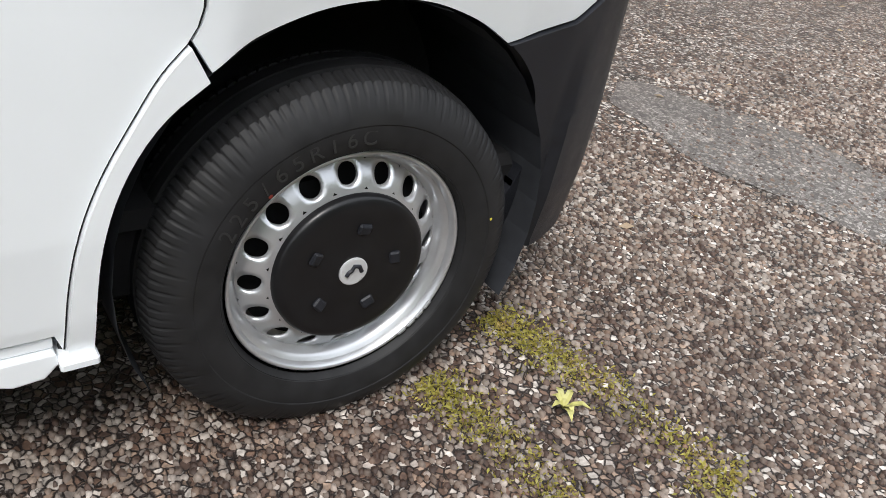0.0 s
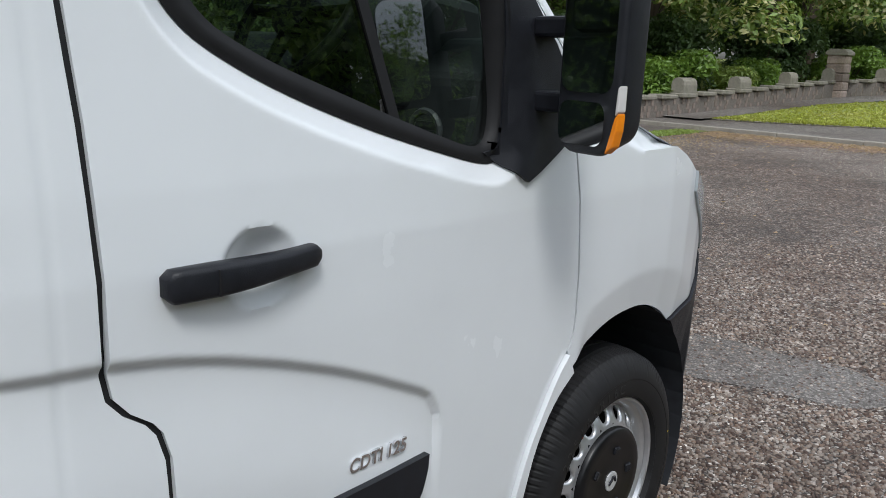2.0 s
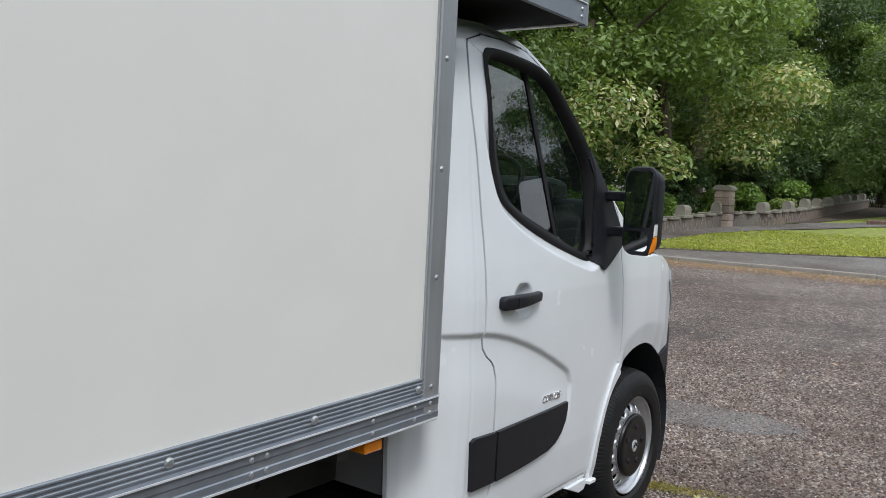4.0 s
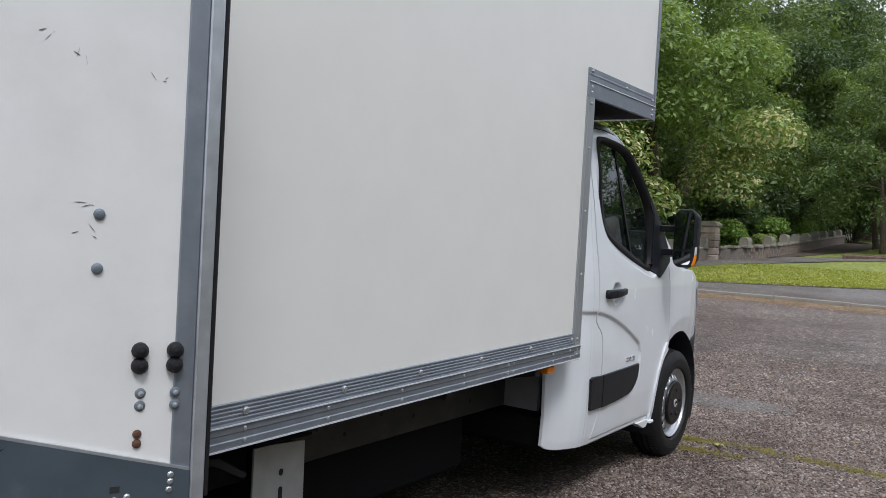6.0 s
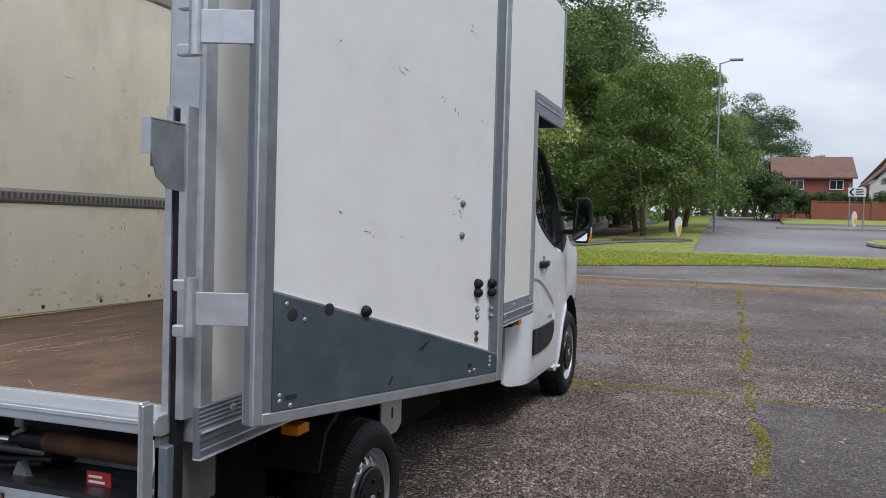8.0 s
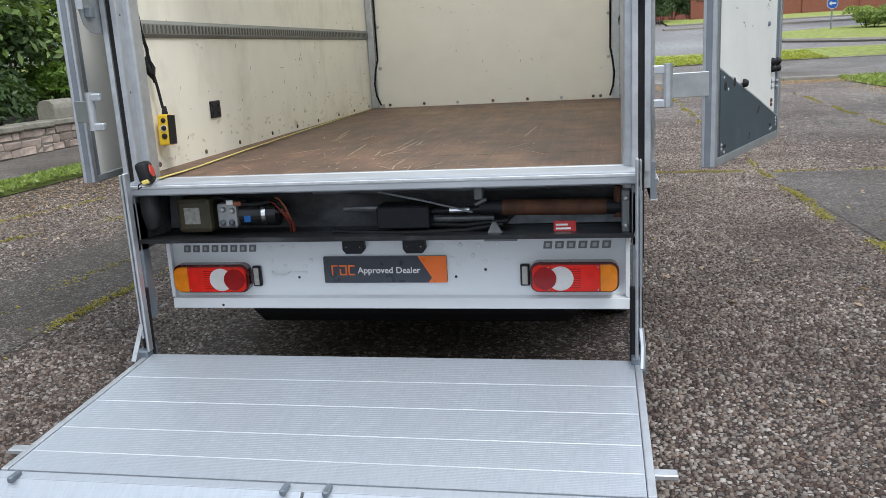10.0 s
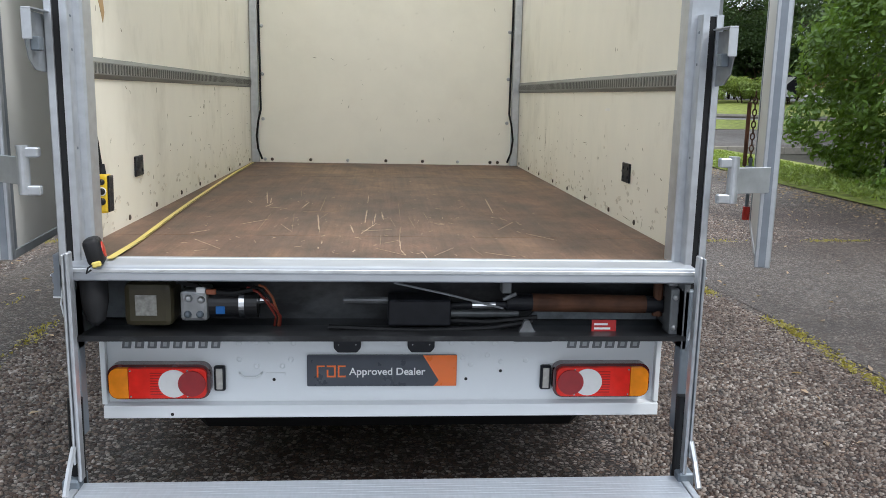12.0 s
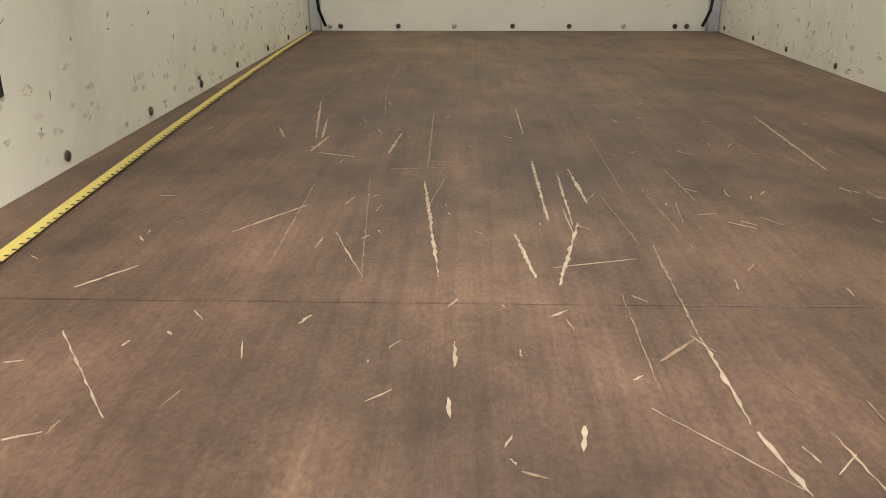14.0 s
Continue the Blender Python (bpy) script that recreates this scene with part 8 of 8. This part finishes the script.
part("cable_knot", tube([(-1.012, 0.34, 1.33), (-1.0, 0.30, 1.37), (-1.018, 0.29, 1.43), (-1.03, 0.33, 1.44), (-1.01, 0.345, 1.39), (-1.005, 0.32, 1.34), (-1.022, 0.31, 1.37), (-1.02, 0.325, 1.47), (-1.015, 0.30, 1.5)], 0.007, 8), RUBBER, pend, "knotted cable")

# latch gear on the right rear door
gear = Matrix.Translation((0.897, 0.07, 1.484)) @ Matrix.Scale(1.3, 4) @ Matrix.Translation((0.0, 0.0, -1.484))
lt = part("latch_lever", prism([(0.015, 1.275), (0.04, 1.27), (0.045, 1.36), (0.052, 1.42), (0.048, 1.48), (0.022, 1.485), (0.018, 1.40)], -0.125, -0.112, "y", bevel=0.003), RUST, right, "rusty steel latch lever")
rd = part("latch_rod", rod((0.033, -0.10, 1.10), (0.033, -0.10, 1.30), 0.006, 0.006, 10), GALV, right, "grey latch rod")
tp = part("latch_tip", rod((0.033, -0.10, 1.09), (0.033, -0.10, 1.135), 0.013, 0.012, 10), mat("red_cap", (0.5, 0.03, 0.02), 0.4), right, "red plastic cap")
bk = part("latch_bracket", box(0.015, 0.06, -0.115, -0.088, 1.255, 1.272, 0.003), GALV, right)
chain = bmesh.new()
for k in range(12):
    z = 1.29 + 0.02 * k
    tube([(0.065 + (0.006 * math.cos(a) if k % 2 else 0.0), -0.10 + (0.0 if k % 2 else 0.006 * math.cos(a)), z + 0.012 * math.sin(a)) for a in [j * math.tau / 10 for j in range(10)]], 0.0024, 5, chain, True)
ch = tagged(part("chain", chain, RUST, right, "short rusty safety chain"), kind="stuff")
for o in (lt, rd, tp, bk, ch):
    o.matrix_local = gear

# worn marks on the load floor and the inner walls
WEAR = mat("bare_pale_wood", (0.50, 0.385, 0.28), 0.7, 0, 0.25, 60)
rnd = random.Random(17)


def sliver(x, y, ln, an, w, z, bm):
    """A thin torn scratch lying along a floor."""
    c, s = math.cos(an), math.sin(an)
    n = max(4, int(ln / 0.010))
    left, rite = [], []
    for k in range(n + 1):
        f = k / n
        ww = w * (0.5 + 0.5 * math.sin(math.pi * f)) * rnd.uniform(0.15, 1.5)
        px, py = x + c * ln * f + rnd.uniform(-1, 1) * 0.0011, y + s * ln * f
        left.append((px - s * ww, py + c * ww))
        rite.append((px + s * ww, py - c * ww))
    prism(left + rite[::-1], z - 0.001, z + 0.0005, "z", bm)


boards = [o for o in van.children if o.name.startswith("floor_board")]
torn = [(-0.654, 1.973, 0.481, -82), (-0.595, 1.715, 0.218, -84), (-0.559, 1.516, 0.148, -97), (-0.561, 1.358, 0.097, -23), (-0.701, 1.622, 0.120, -72), (-0.388, 1.556, 0.205, -94), (-0.311, 1.126, 0.484, -85), (-0.096, 1.896, 0.358, -90), (-0.094, 1.293, 0.397, -90), (-0.051, 1.190, 0.316, -91), (-0.025, 1.226, 0.233, -88), (-0.047, 0.883, 0.271, -102), (-0.153, 0.824, 0.182, -84), (0.045, 0.464, 0.187, -90), (0.046, 0.264, 0.098, -81), (-0.664, 0.232, 0.036, 24), (-0.243, 0.446, 0.061, -89), (-0.248, 0.319, 0.037, -85), (-0.116, 0.270, 0.042, -97), (0.526, 1.773, 0.537, -93)]
rubbed = [(-0.485, 2.190, 0.421, -85), (-0.270, 1.168, 0.216, -98), (0.058, 1.541, 0.546, -90), (0.012, 1.046, 0.258, -85), (0.054, 0.777, 0.316, -92), (0.571, 1.425, 0.177, -89), (0.371, 1.404, 0.090, -57), (-0.522, 1.130, 0.438, -89), (-0.422, 1.173, 0.553, -85), (-0.321, 1.851, 0.632, -89), (-0.025, 0.591, 0.249, -91), (-0.014, 0.404, 0.076, 47), (0.092, 0.387, 0.060, -72), (-0.626, 0.242, 0.025, 88), (-0.182, 0.196, 0.026, -23), (0.176, 0.324, 0.042, -91), (0.095, 1.104, 0.339, -87), (0.170, 1.230, 0.232, -88), (-0.387, 1.218, 0.163, 9), (-0.526, 0.329, 0.035, -105), (0.455, 0.21, 0.12, -75), (0.30, 0.33, 0.15, -80)]
RUB = mat("faint_rubbed_wood", (0.30, 0.215, 0.14), 0.65, 0, 0.4, 80)
for lot, m_, (lo_, hi_) in ((torn, WEAR, (0.0016, 0.0032)), (rubbed, RUB, (0.0008, 0.0018))):
    for x, y, ln, an in lot:
        bm = bmesh.new()
        sliver(x, y, ln, radians(an), rnd.uniform(lo_, hi_), ZF + 0.0004, bm)
        part("scratch", bm, m_, boards[1] if y > 0.56 else boards[0], "pale torn scratch" if m_ is WEAR else "")
bm = bmesh.new()
for k in range(110):
    x, y = rnd.gauss(0.0, 0.45), abs(rnd.gauss(0.2, 1.0)) + 0.15
    if abs(x) < 0.95 and y < 3.7:
        sliver(x, y, rnd.uniform(0.008, 0.05) if k % 9 else rnd.uniform(0.08, 0.25), radians(rnd.gauss(-90, 35)), rnd.uniform(0.0006, 0.0015), ZF + 0.0004, bm)
tagged(part("scratch", bm, WEAR, boards[1], "small pale chips"), kind="stuff")

CHIP = mat("dark_scuff_mark", (0.20, 0.165, 0.11), 0.7, 0, 0.3, 30)
for s in (-1, 1):
    bm = bmesh.new()
    xw = s * (HW - 0.0246)
    for k in range(125):
        y = rnd.uniform(0.2, 3.9)
        z = ZF + 0.02 + abs(rnd.gauss(0, 0.32)) if k % 3 else rnd.uniform(1.0, 2.3)
        ln, an = rnd.uniform(0.002, 0.013) * (1.5 if z < ZF + 0.15 else 1.0), rnd.gauss(1.3, 0.7)
        if k == 61:
            ln, an = rnd.uniform(0.04, 0.10), rnd.gauss(1.55, 0.06)
        elif k % 17 == 0:
            ln, an = rnd.uniform(0.03, 0.07), rnd.gauss(0.0, 0.08)
        w = rnd.uniform(0.0006, 0.0030) if ln < 0.02 else 0.0014
        c, sn_ = math.cos(an), math.sin(an)
        q = [(y - c * ln - sn_ * w * 0.3, z - sn_ * ln), (y - sn_ * w, z + c * w), (y + c * ln, z + sn_ * ln), (y + sn_ * w, z - c * w)]
        prism(q, xw - s * 0.0004, xw + s * 0.0002, "x", bm)
    tagged(part("wall_wear", bm, CHIP, van, "small dark knocks in the lining"), kind="stuff")
GRIME = mat("grey_wall_grime", (0.70, 0.655, 0.55), 0.6, 0, 0.35, 60)
for s in (-1, 1):
    bm = bmesh.new()
    xw = s * (HW - 0.0248)
    for k in range(110):
        y, z = rnd.uniform(0.2, 3.9), ZF + 0.012 + abs(rnd.gauss(0, 0.09))
        r = rnd.uniform(0.004, 0.022)
        q = [(y + r * rnd.uniform(0.5, 1.8) * math.cos(j * math.tau / 9), max(ZF + 0.003, z + r * rnd.uniform(0.3, 0.8) * math.sin(j * math.tau / 9))) for j in range(9)]
        prism(q, xw, xw + s * 0.0004, "x", bm)
    tagged(part("wall_grime", bm, GRIME, van, "grey grime above the floor"), kind="stuff")
bm = bmesh.new()
for k in range(46):
    x, z = rnd.uniform(-0.9, 0.9), rnd.uniform(1.05, 2.25)
    ln, an, w = rnd.uniform(0.004, 0.02), rnd.gauss(1.0, 0.7), rnd.uniform(0.0006, 0.002)
    c, sn_ = math.cos(an), math.sin(an)
    prism([(x - c * ln, z - sn_ * ln), (x - sn_ * w, z + c * w), (x + c * ln, z + sn_ * ln), (x + sn_ * w, z - c * w)], YF - 0.0556, YF - 0.0546, "y", bm)
tagged(part("bulkhead_wear", bm, CHIP, van, "small dark knocks"), kind="stuff")
part("brown_stain", prism([(0.52, 1.86), (0.55, 1.88), (0.60, 1.84), (0.62, 1.76), (0.60, 1.72), (0.57, 1.78)], -HW + 0.0240, -HW + 0.0252, "x"), mat("brown_stain", (0.45, 0.30, 0.14), 0.7), van, "brown stain")

stk = part("sticker", prism([(0.262, 1.128), (0.318, 1.128), (0.318, 1.205), (0.262, 1.205)], HW - 0.0262, HW - 0.0244, "x"), mat("worn_yellow_sticker", (0.55, 0.36, 0.03), 0.5, 0, 0.3, 50, stain=(0.06, 0.05, 0.03), stain_amount=0.9, stain_scale=30), van, "worn yellow and black sticker")
for a, b in ((1.138, 1.150), (1.165, 1.172), (1.182, 1.190)):
    part("print_bar", prism([(0.27, a), (0.31, a), (0.31, b), (0.27, b)], HW - 0.0270, HW - 0.0263, "x"), TICK, stk)
part("torn_patch", prism([(0.27, 1.02), (0.30, 1.01), (0.315, 1.06), (0.30, 1.115), (0.275, 1.10), (0.285, 1.06)], HW - 0.0258, HW - 0.0245, "x"), mat("torn_paper", (0.5, 0.45, 0.33), 0.8, 0, 0.3, 40), van, "torn remains of a sticker")
part("scuff", prism([(1.28, 1.43), (1.37, 1.428), (1.385, 1.436), (1.34, 1.442), (1.29, 1.441)], HW - 0.0256, HW - 0.0246, "x"), mat("pale_gouge", (0.85, 0.83, 0.78), 0.7), van, "pale gouge in the lining")

# ---- tarmac chippings, weeds and fallen leaves ----
def lifts(ys):
    return np.array([lift(0, float(v)) for v in ys])


CHIPS = bpy.data.materials.new("loose_set_chippings")
CHIPS.use_nodes = True
cn, cl = CHIPS.node_tree.nodes, CHIPS.node_tree.links
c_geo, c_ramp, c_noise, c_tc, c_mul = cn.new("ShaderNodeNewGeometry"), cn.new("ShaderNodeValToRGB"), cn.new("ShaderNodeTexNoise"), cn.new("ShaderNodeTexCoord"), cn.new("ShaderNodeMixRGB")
c_ramp.color_ramp.interpolation = "LINEAR"
while len(c_ramp.color_ramp.elements) > 1:
    c_ramp.color_ramp.elements.remove(c_ramp.color_ramp.elements[0])
c_ramp.color_ramp.elements[0].position, c_ramp.color_ramp.elements[0].color = 0.0, (0.085, 0.058, 0.045, 1)
for pos_, col in ((0.05, (0.045, 0.028, 0.021)), (0.2, (0.085, 0.054, 0.04)), (0.4, (0.16, 0.13, 0.108)), (0.58, (0.25, 0.22, 0.19)), (0.75, (0.17, 0.118, 0.086)), (0.9, (0.31, 0.28, 0.245)), (0.98, (0.41, 0.38, 0.345))):
    e = c_ramp.color_ramp.elements.new(pos_)
    e.color = (*col, 1)
cl.new(c_geo.outputs["Random Per Island"], c_ramp.inputs["Fac"])
c_noise.inputs["Scale"].default_value, c_noise.inputs["Detail"].default_value = 1.1, 5
cl.new(c_tc.outputs["Object"], c_noise.inputs["Vector"])
c_r2 = cn.new("ShaderNodeValToRGB")
c_r2.color_ramp.elements[0].position, c_r2.color_ramp.elements[0].color = 0.32, (0.56, 0.49, 0.46, 1)
c_r2.color_ramp.elements[1].position, c_r2.color_ramp.elements[1].color = 0.68, (1.15, 1.13, 1.12, 1)
cl.new(c_noise.outputs["Fac"], c_r2.inputs["Fac"])
c_mul.blend_type, c_mul.inputs["Fac"].default_value = "MULTIPLY", 1.0
cl.new(c_ramp.outputs["Color"], c_mul.inputs["Color1"])
cl.new(c_r2.outputs["Color"], c_mul.inputs["Color2"])
cl.new(graded_along_y(cn, cl, c_tc, mottled(cn, cl, c_tc, c_mul, 0.2).outputs[0]), cn["Principled BSDF"].inputs["Base Color"])
cn["Principled BSDF"].inputs["Roughness"].default_value = 0.7


def chippings(areas, cell, seed):
    """Angular stone chips pressed into the tarmac, one small solid each."""
    rng = np.random.default_rng(seed)
    pos = []
    for x0, x1, y0, y1, keep, fade in areas:
        gx, gy = np.meshgrid(np.arange(x0, x1, cell), np.arange(y0, y1, cell))
        p = np.stack([gx.ravel(), gy.ravel()], 1) + rng.uniform(-0.45, 0.45, (gx.size, 2)) * cell
        dens = 0.5 + 0.5 * np.sin(p[:, 0] * 2.1 + 1.3 * np.sin(p[:, 1] * 1.4)) * np.sin(p[:, 1] * 2.7 + p[:, 0])
        edge = np.minimum((y1 - p[:, 1]) / 1.4, (x1 - p[:, 0]) / 0.5) if fade else np.ones(len(p))
        pos.append(p[rng.random(len(p)) < keep * (0.70 + 0.30 * dens) * np.clip(edge, 0, 1)])
    p = np.concatenate(pos)
    worn = ((p[:, 0] - 0.45) / 0.95) ** 2 + ((p[:, 1] - 8.25 - 0.12 * (p[:, 0] - 0.4)) / 0.42) ** 2
    p = p[(worn + rng.normal(0, 0.15, len(p)) > 1.0) | (rng.random(len(p)) < 0.30)]
    n, k = len(p), 6
    ang = np.arange(k) * math.tau / k + rng.uniform(0, math.tau, (n, 1)) + rng.uniform(-0.28, 0.28, (n, k))
    r = cell * rng.uniform(0.36, 0.66, (n, 1)) * rng.uniform(0.75, 1.25, (n, k))
    h = rng.uniform(0.0025, 0.0075, (n, 1))
    tilt = rng.uniform(-0.35, 0.35, (n, 2, 1))
    bx, by = r * np.cos(ang), r * np.sin(ang) * rng.uniform(0.6, 1.0, (n, 1))
    v = np.empty((n, 2 * k, 3))
    v[:, :k, 0], v[:, :k, 1], v[:, :k, 2] = p[:, :1] + bx, p[:, 1:] + by, -0.002
    v[:, k:, 0], v[:, k:, 1] = p[:, :1] + bx * 0.72, p[:, 1:] + by * 0.72
    v[:, k:, 2] = h + tilt[:, 0] * bx * 0.5 + tilt[:, 1] * by * 0.5
    v[:, :, 2] += lifts(p[:, 1])[:, None] + 0.0012
    me = bpy.data.meshes.new("chippings")
    me.vertices.add(n * 2 * k)
    me.vertices.foreach_set("co", v.reshape(-1))
    face = [list(range(k, 2 * k))] + [[i, (i + 1) % k, k + (i + 1) % k, k + i] for i in range(k)]
    sizes = [len(f) for f in face]
    flat = np.array([i for f in face for i in f])
    loops = ((np.arange(n) * 2 * k)[:, None] + flat).reshape(-1)
    starts = (np.arange(n)[:, None] * len(flat) + np.r_[0, np.cumsum(sizes)[:-1]]).reshape(-1)
    me.loops.add(len(loops))
    me.loops.foreach_set("vertex_index", loops.astype(np.int32))
    me.polygons.add(len(starts))
    me.polygons.foreach_set("loop_start", starts.astype(np.int32))
    me.update(calc_edges=True)
    me.validate()
    me.materials.append(CHIPS)
    return tagged(new("chippings", me), "brown and grey stone chips set in worn tarmac", "chippings", kind="stuff")


chippings([(0.75, 2.66, 4.3, 6.30, 0.95, 0), (0.0, 3.6, 6.45, 9.8, 0.92, 1), (1.02, 2.66, -2.4, 4.3, 0.88, 0), (-2.05, -1.0, -2.4, 4.0, 0.88, 1), (-1.0, 1.02, -2.4, -1.0, 0.9, 0), (-1.0, 1.0, -0.1, 0.35, 0.9, 0)], 0.0185, 41)
chippings([(0.9, 2.66, 6.30, 6.45, 0.5, 0), (-5.9, -3.3, -0.5, 6.5, 0.5, 1), (-0.5, 2.9, 8.4, 12.5, 0.5, 1), (2.75, 4.8, 6.5, 9.6, 0.35, 1)], 0.021, 42)

sheet("bay_surface", 2.74, 7.5, -16, 6.34, 0.004, BAY, "smoother grey tarmac of the next bay", "tarmac", step=0.25)
sheet("bay_strip", -3.2, -2.15, -14, 8.0, 0.004, BAY, "smooth grey repair strip in the tarmac", "tarmac", step=0.25)

bm = bmesh.new()
bm.faces.new([bm.verts.new((0.45 + (0.88 + 0.05 * math.sin(5 * a)) * math.cos(a), 8.25 + 0.12 * math.cos(a) + (0.36 + 0.03 * math.sin(7 * a + 1)) * math.sin(a), lift(0, 8.25) + 0.003)) for a in [k * math.tau / 48 for k in range(48)]])
tagged(part("worn_patch", bm, tarmac("bald_grey_tarmac", [(0.15, 0.138, 0.13), (0.21, 0.20, 0.19), (0.11, 0.10, 0.093), (0.28, 0.27, 0.255)], (0.07, 0.062, 0.057), 0.015, 0.9, depth=0.002)), "bald grey patch worn into the tarmac", "tarmac", kind="structure")

WEED = leafy("yellow_green_weed", (0.299, 0.273, 0.061), (0.312, 0.189, 0.083))
for node in WEED.node_tree.nodes:
    if node.bl_idname == "ShaderNodeTexNoise" and node.inputs["Detail"].default_value == 9:
        node.inputs["Scale"].default_value = 14
LITTER = leafy("dry_fallen_leaf", (0.36, 0.27, 0.19), (0.52, 0.46, 0.32), 0.6)
rng = np.random.default_rng(51)


def weeds(lines, per_m, wide, size, seed, height=0.02):
    rng = np.random.default_rng(seed)
    out = []
    for x0, y0, x1, y1, d in lines:
        ln = math.hypot(x1 - x0, y1 - y0)
        n = int(ln * per_m * d)
        f = rng.random(n)
        gate = (np.sin(f * ln * 5.1 + x0 * 3) + np.sin(f * ln * 2.3 + 1.1) + rng.normal(0, 0.5, n)) > 0.1
        f = f[gate]
        n = len(f)
        off = rng.normal(0, wide, n)
        dx, dy = (x1 - x0) / ln, (y1 - y0) / ln
        wob = 0.03 * np.sin(f * ln * 3.0)
        out.append(np.stack([x0 + (x1 - x0) * f - dy * (off + wob), y0 + (y1 - y0) * f + dx * (off + wob), np.abs(rng.normal(0.004, height * 0.5, n)) + lifts(y0 + (y1 - y0) * f)], 1))
    return np.concatenate(out)


p = weeds([(0.83, 6.455, 1.58, 6.567, 1.0), (0.98, 6.15, 1.44, 6.195, 1.0), (1.5, 6.54, 2.65, 6.44, 0.5)], 5200, 0.042, 0.006, 1)
me = leaf_mesh("moss_and_weeds", (p, np.tile([0, 0, 0.3], (len(p), 1))), 0.0062, rng, 0.3)
me.materials.append(WEED)
tagged(new("moss_and_weeds", me), "yellow-green moss and weeds in the tarmac joints", "weeds", kind="stuff")
p = weeds([(2.71, -1.0, 2.63, 6.0, 1.0), (2.63, 6.0, 2.61, 22.0, 0.7), (2.7, 6.40, 5.6, 6.5, 0.5), (-2.10, -1.5, -2.18, 5.0, 1.0), (-2.65, -1.0, -2.62, 4.0, 0.25), (-4.4, 2.8, -3.4, 6.4, 0.8), (-3.5, 6.0, -2.2, 6.6, 0.5), (5.2, 10.5, 5.35, 18, 0.6), (-5.6, 2.0, -4.6, 7.5, 0.5)], 620, 0.030, 0.012, 2)
me = leaf_mesh("weeds", (p, np.tile([0, 0, 0.3], (len(p), 1))), 0.0125, rng, 0.5)
me.materials.append(WEED)
tagged(new("weeds", me), "lines of yellow-green weeds in tarmac joints", "weeds", kind="stuff")
# silt and leaf dust gathered against the kerb
bm = bmesh.new()
near_, back_ = [], []
for k in range(90):
    x = -6.3 + 0.155 * k
    near_.append(bm.verts.new((x, 21.25 + 0.22 * math.sin(x * 1.9) + 0.12 * math.sin(x * 5.3 + 1), 0.0045)))
    back_.append(bm.verts.new((x, 22.69, 0.014)))
for k in range(89):
    bm.faces.new((near_[k], near_[k + 1], back_[k + 1], back_[k]))
tagged(part("silt", bm, mat("brown_silt", (0.17, 0.115, 0.088), 0.9, 0, 0.4, 6, stain=(0.28, 0.20, 0.14), stain_amount=0.8, stain_scale=3, bump=0.8, bump_scale=60)), "brown silt and leaf dust against the kerb", "silt", kind="structure")
# one larger weed with long pale leaves
lily = thing("weed_plant", "small weed with long pale yellow leaves in the tarmac", "weed", (1.205, 6.40, lift(0, 6.4)))
for k in range(7):
    a = k * 0.9 + rnd.uniform(-0.3, 0.5)
    ln = rnd.uniform(0.03, 0.085)
    bm = bmesh.new()
    sp = []
    for t in (0.0, 0.3, 0.65, 1.0):
        c = Vector((math.cos(a) * ln * t, math.sin(a) * ln * t, 0.03 * math.sin(t * 2.4) + 0.004))
        w = 0.009 * math.sin(math.pi * (0.12 + 0.85 * t))
        sd = Vector((-math.sin(a), math.cos(a), 0)) * w
        sp.append((bm.verts.new(c - sd), bm.verts.new(c + Vector((0, 0, -0.002))), bm.verts.new(c + sd)))
    for q, r_ in zip(sp, sp[1:]):
        bm.faces.new((q[0], q[1], r_[1], r_[0]))
        bm.faces.new((q[1], q[2], r_[2], r_[1]))
    part("leaf", bm, mat("pale_weed_leaf", (0.40, 0.38, 0.13), 0.5, 0, 0.25, 30) if k == 0 else bpy.data.materials["pale_weed_leaf"], lily)
# fallen leaves
n = 900
p = np.stack([rng.uniform(-6, 7, n), rng.uniform(-2, 21, n), rng.uniform(0.006, 0.012, n)], 1)
far_ = np.stack([rng.uniform(-6.3, 9, 12000), 22.66 - np.abs(rng.normal(0, 0.7, 12000)), rng.uniform(0.01, 0.04, 12000)], 1)
side_ = np.stack([-6.3 + np.abs(rng.normal(0, 1.0, 6000)), rng.uniform(0, 22, 6000), rng.uniform(0.004, 0.02, 6000)], 1)
hed_ = np.stack([7.5 - np.abs(rng.normal(0, 0.4, 2200)), rng.uniform(2, 20, 2200), rng.uniform(0.004, 0.02, 2200)], 1)
p = np.concatenate([p, far_, side_, hed_])
keep = ~((np.abs(p[:, 0]) < 1.15) & (p[:, 1] < 7.0) & (p[:, 1] > -1.3))
p = p[keep]
p[:, 2] += lifts(p[:, 1])
me = leaf_mesh("fallen_leaves", (p, np.tile([0, 0, 2.0], (len(p), 1))), 0.026, rng, 0.8)
me.materials.append(LITTER)
tagged(new("fallen_leaves", me), "scattered dry brown and yellow fallen leaves", "leaves", kind="stuff")
# grass blades along the near edges of the verges
n = 26000
gp = np.concatenate([np.stack([rng.uniform(-6.95, -6.38, n // 2), rng.uniform(3, 22, n // 2), rng.uniform(0.01, 0.035, n // 2)], 1),
                     np.stack([rng.uniform(7.5, 9.4, n // 2), rng.uniform(3, 22.5, n // 2), rng.uniform(0.02, 0.16, n // 2)], 1)])
me = leaf_mesh("grass_blades", (gp, rng.normal(0, 0.8, gp.shape) * np.array([1, 1, 0.2])), 0.045, rng, 0.0)
me.materials.append(LEAF_B)
tagged(new("grass_blades", me), "ragged grass along the tarmac edges", "grass", kind="stuff")
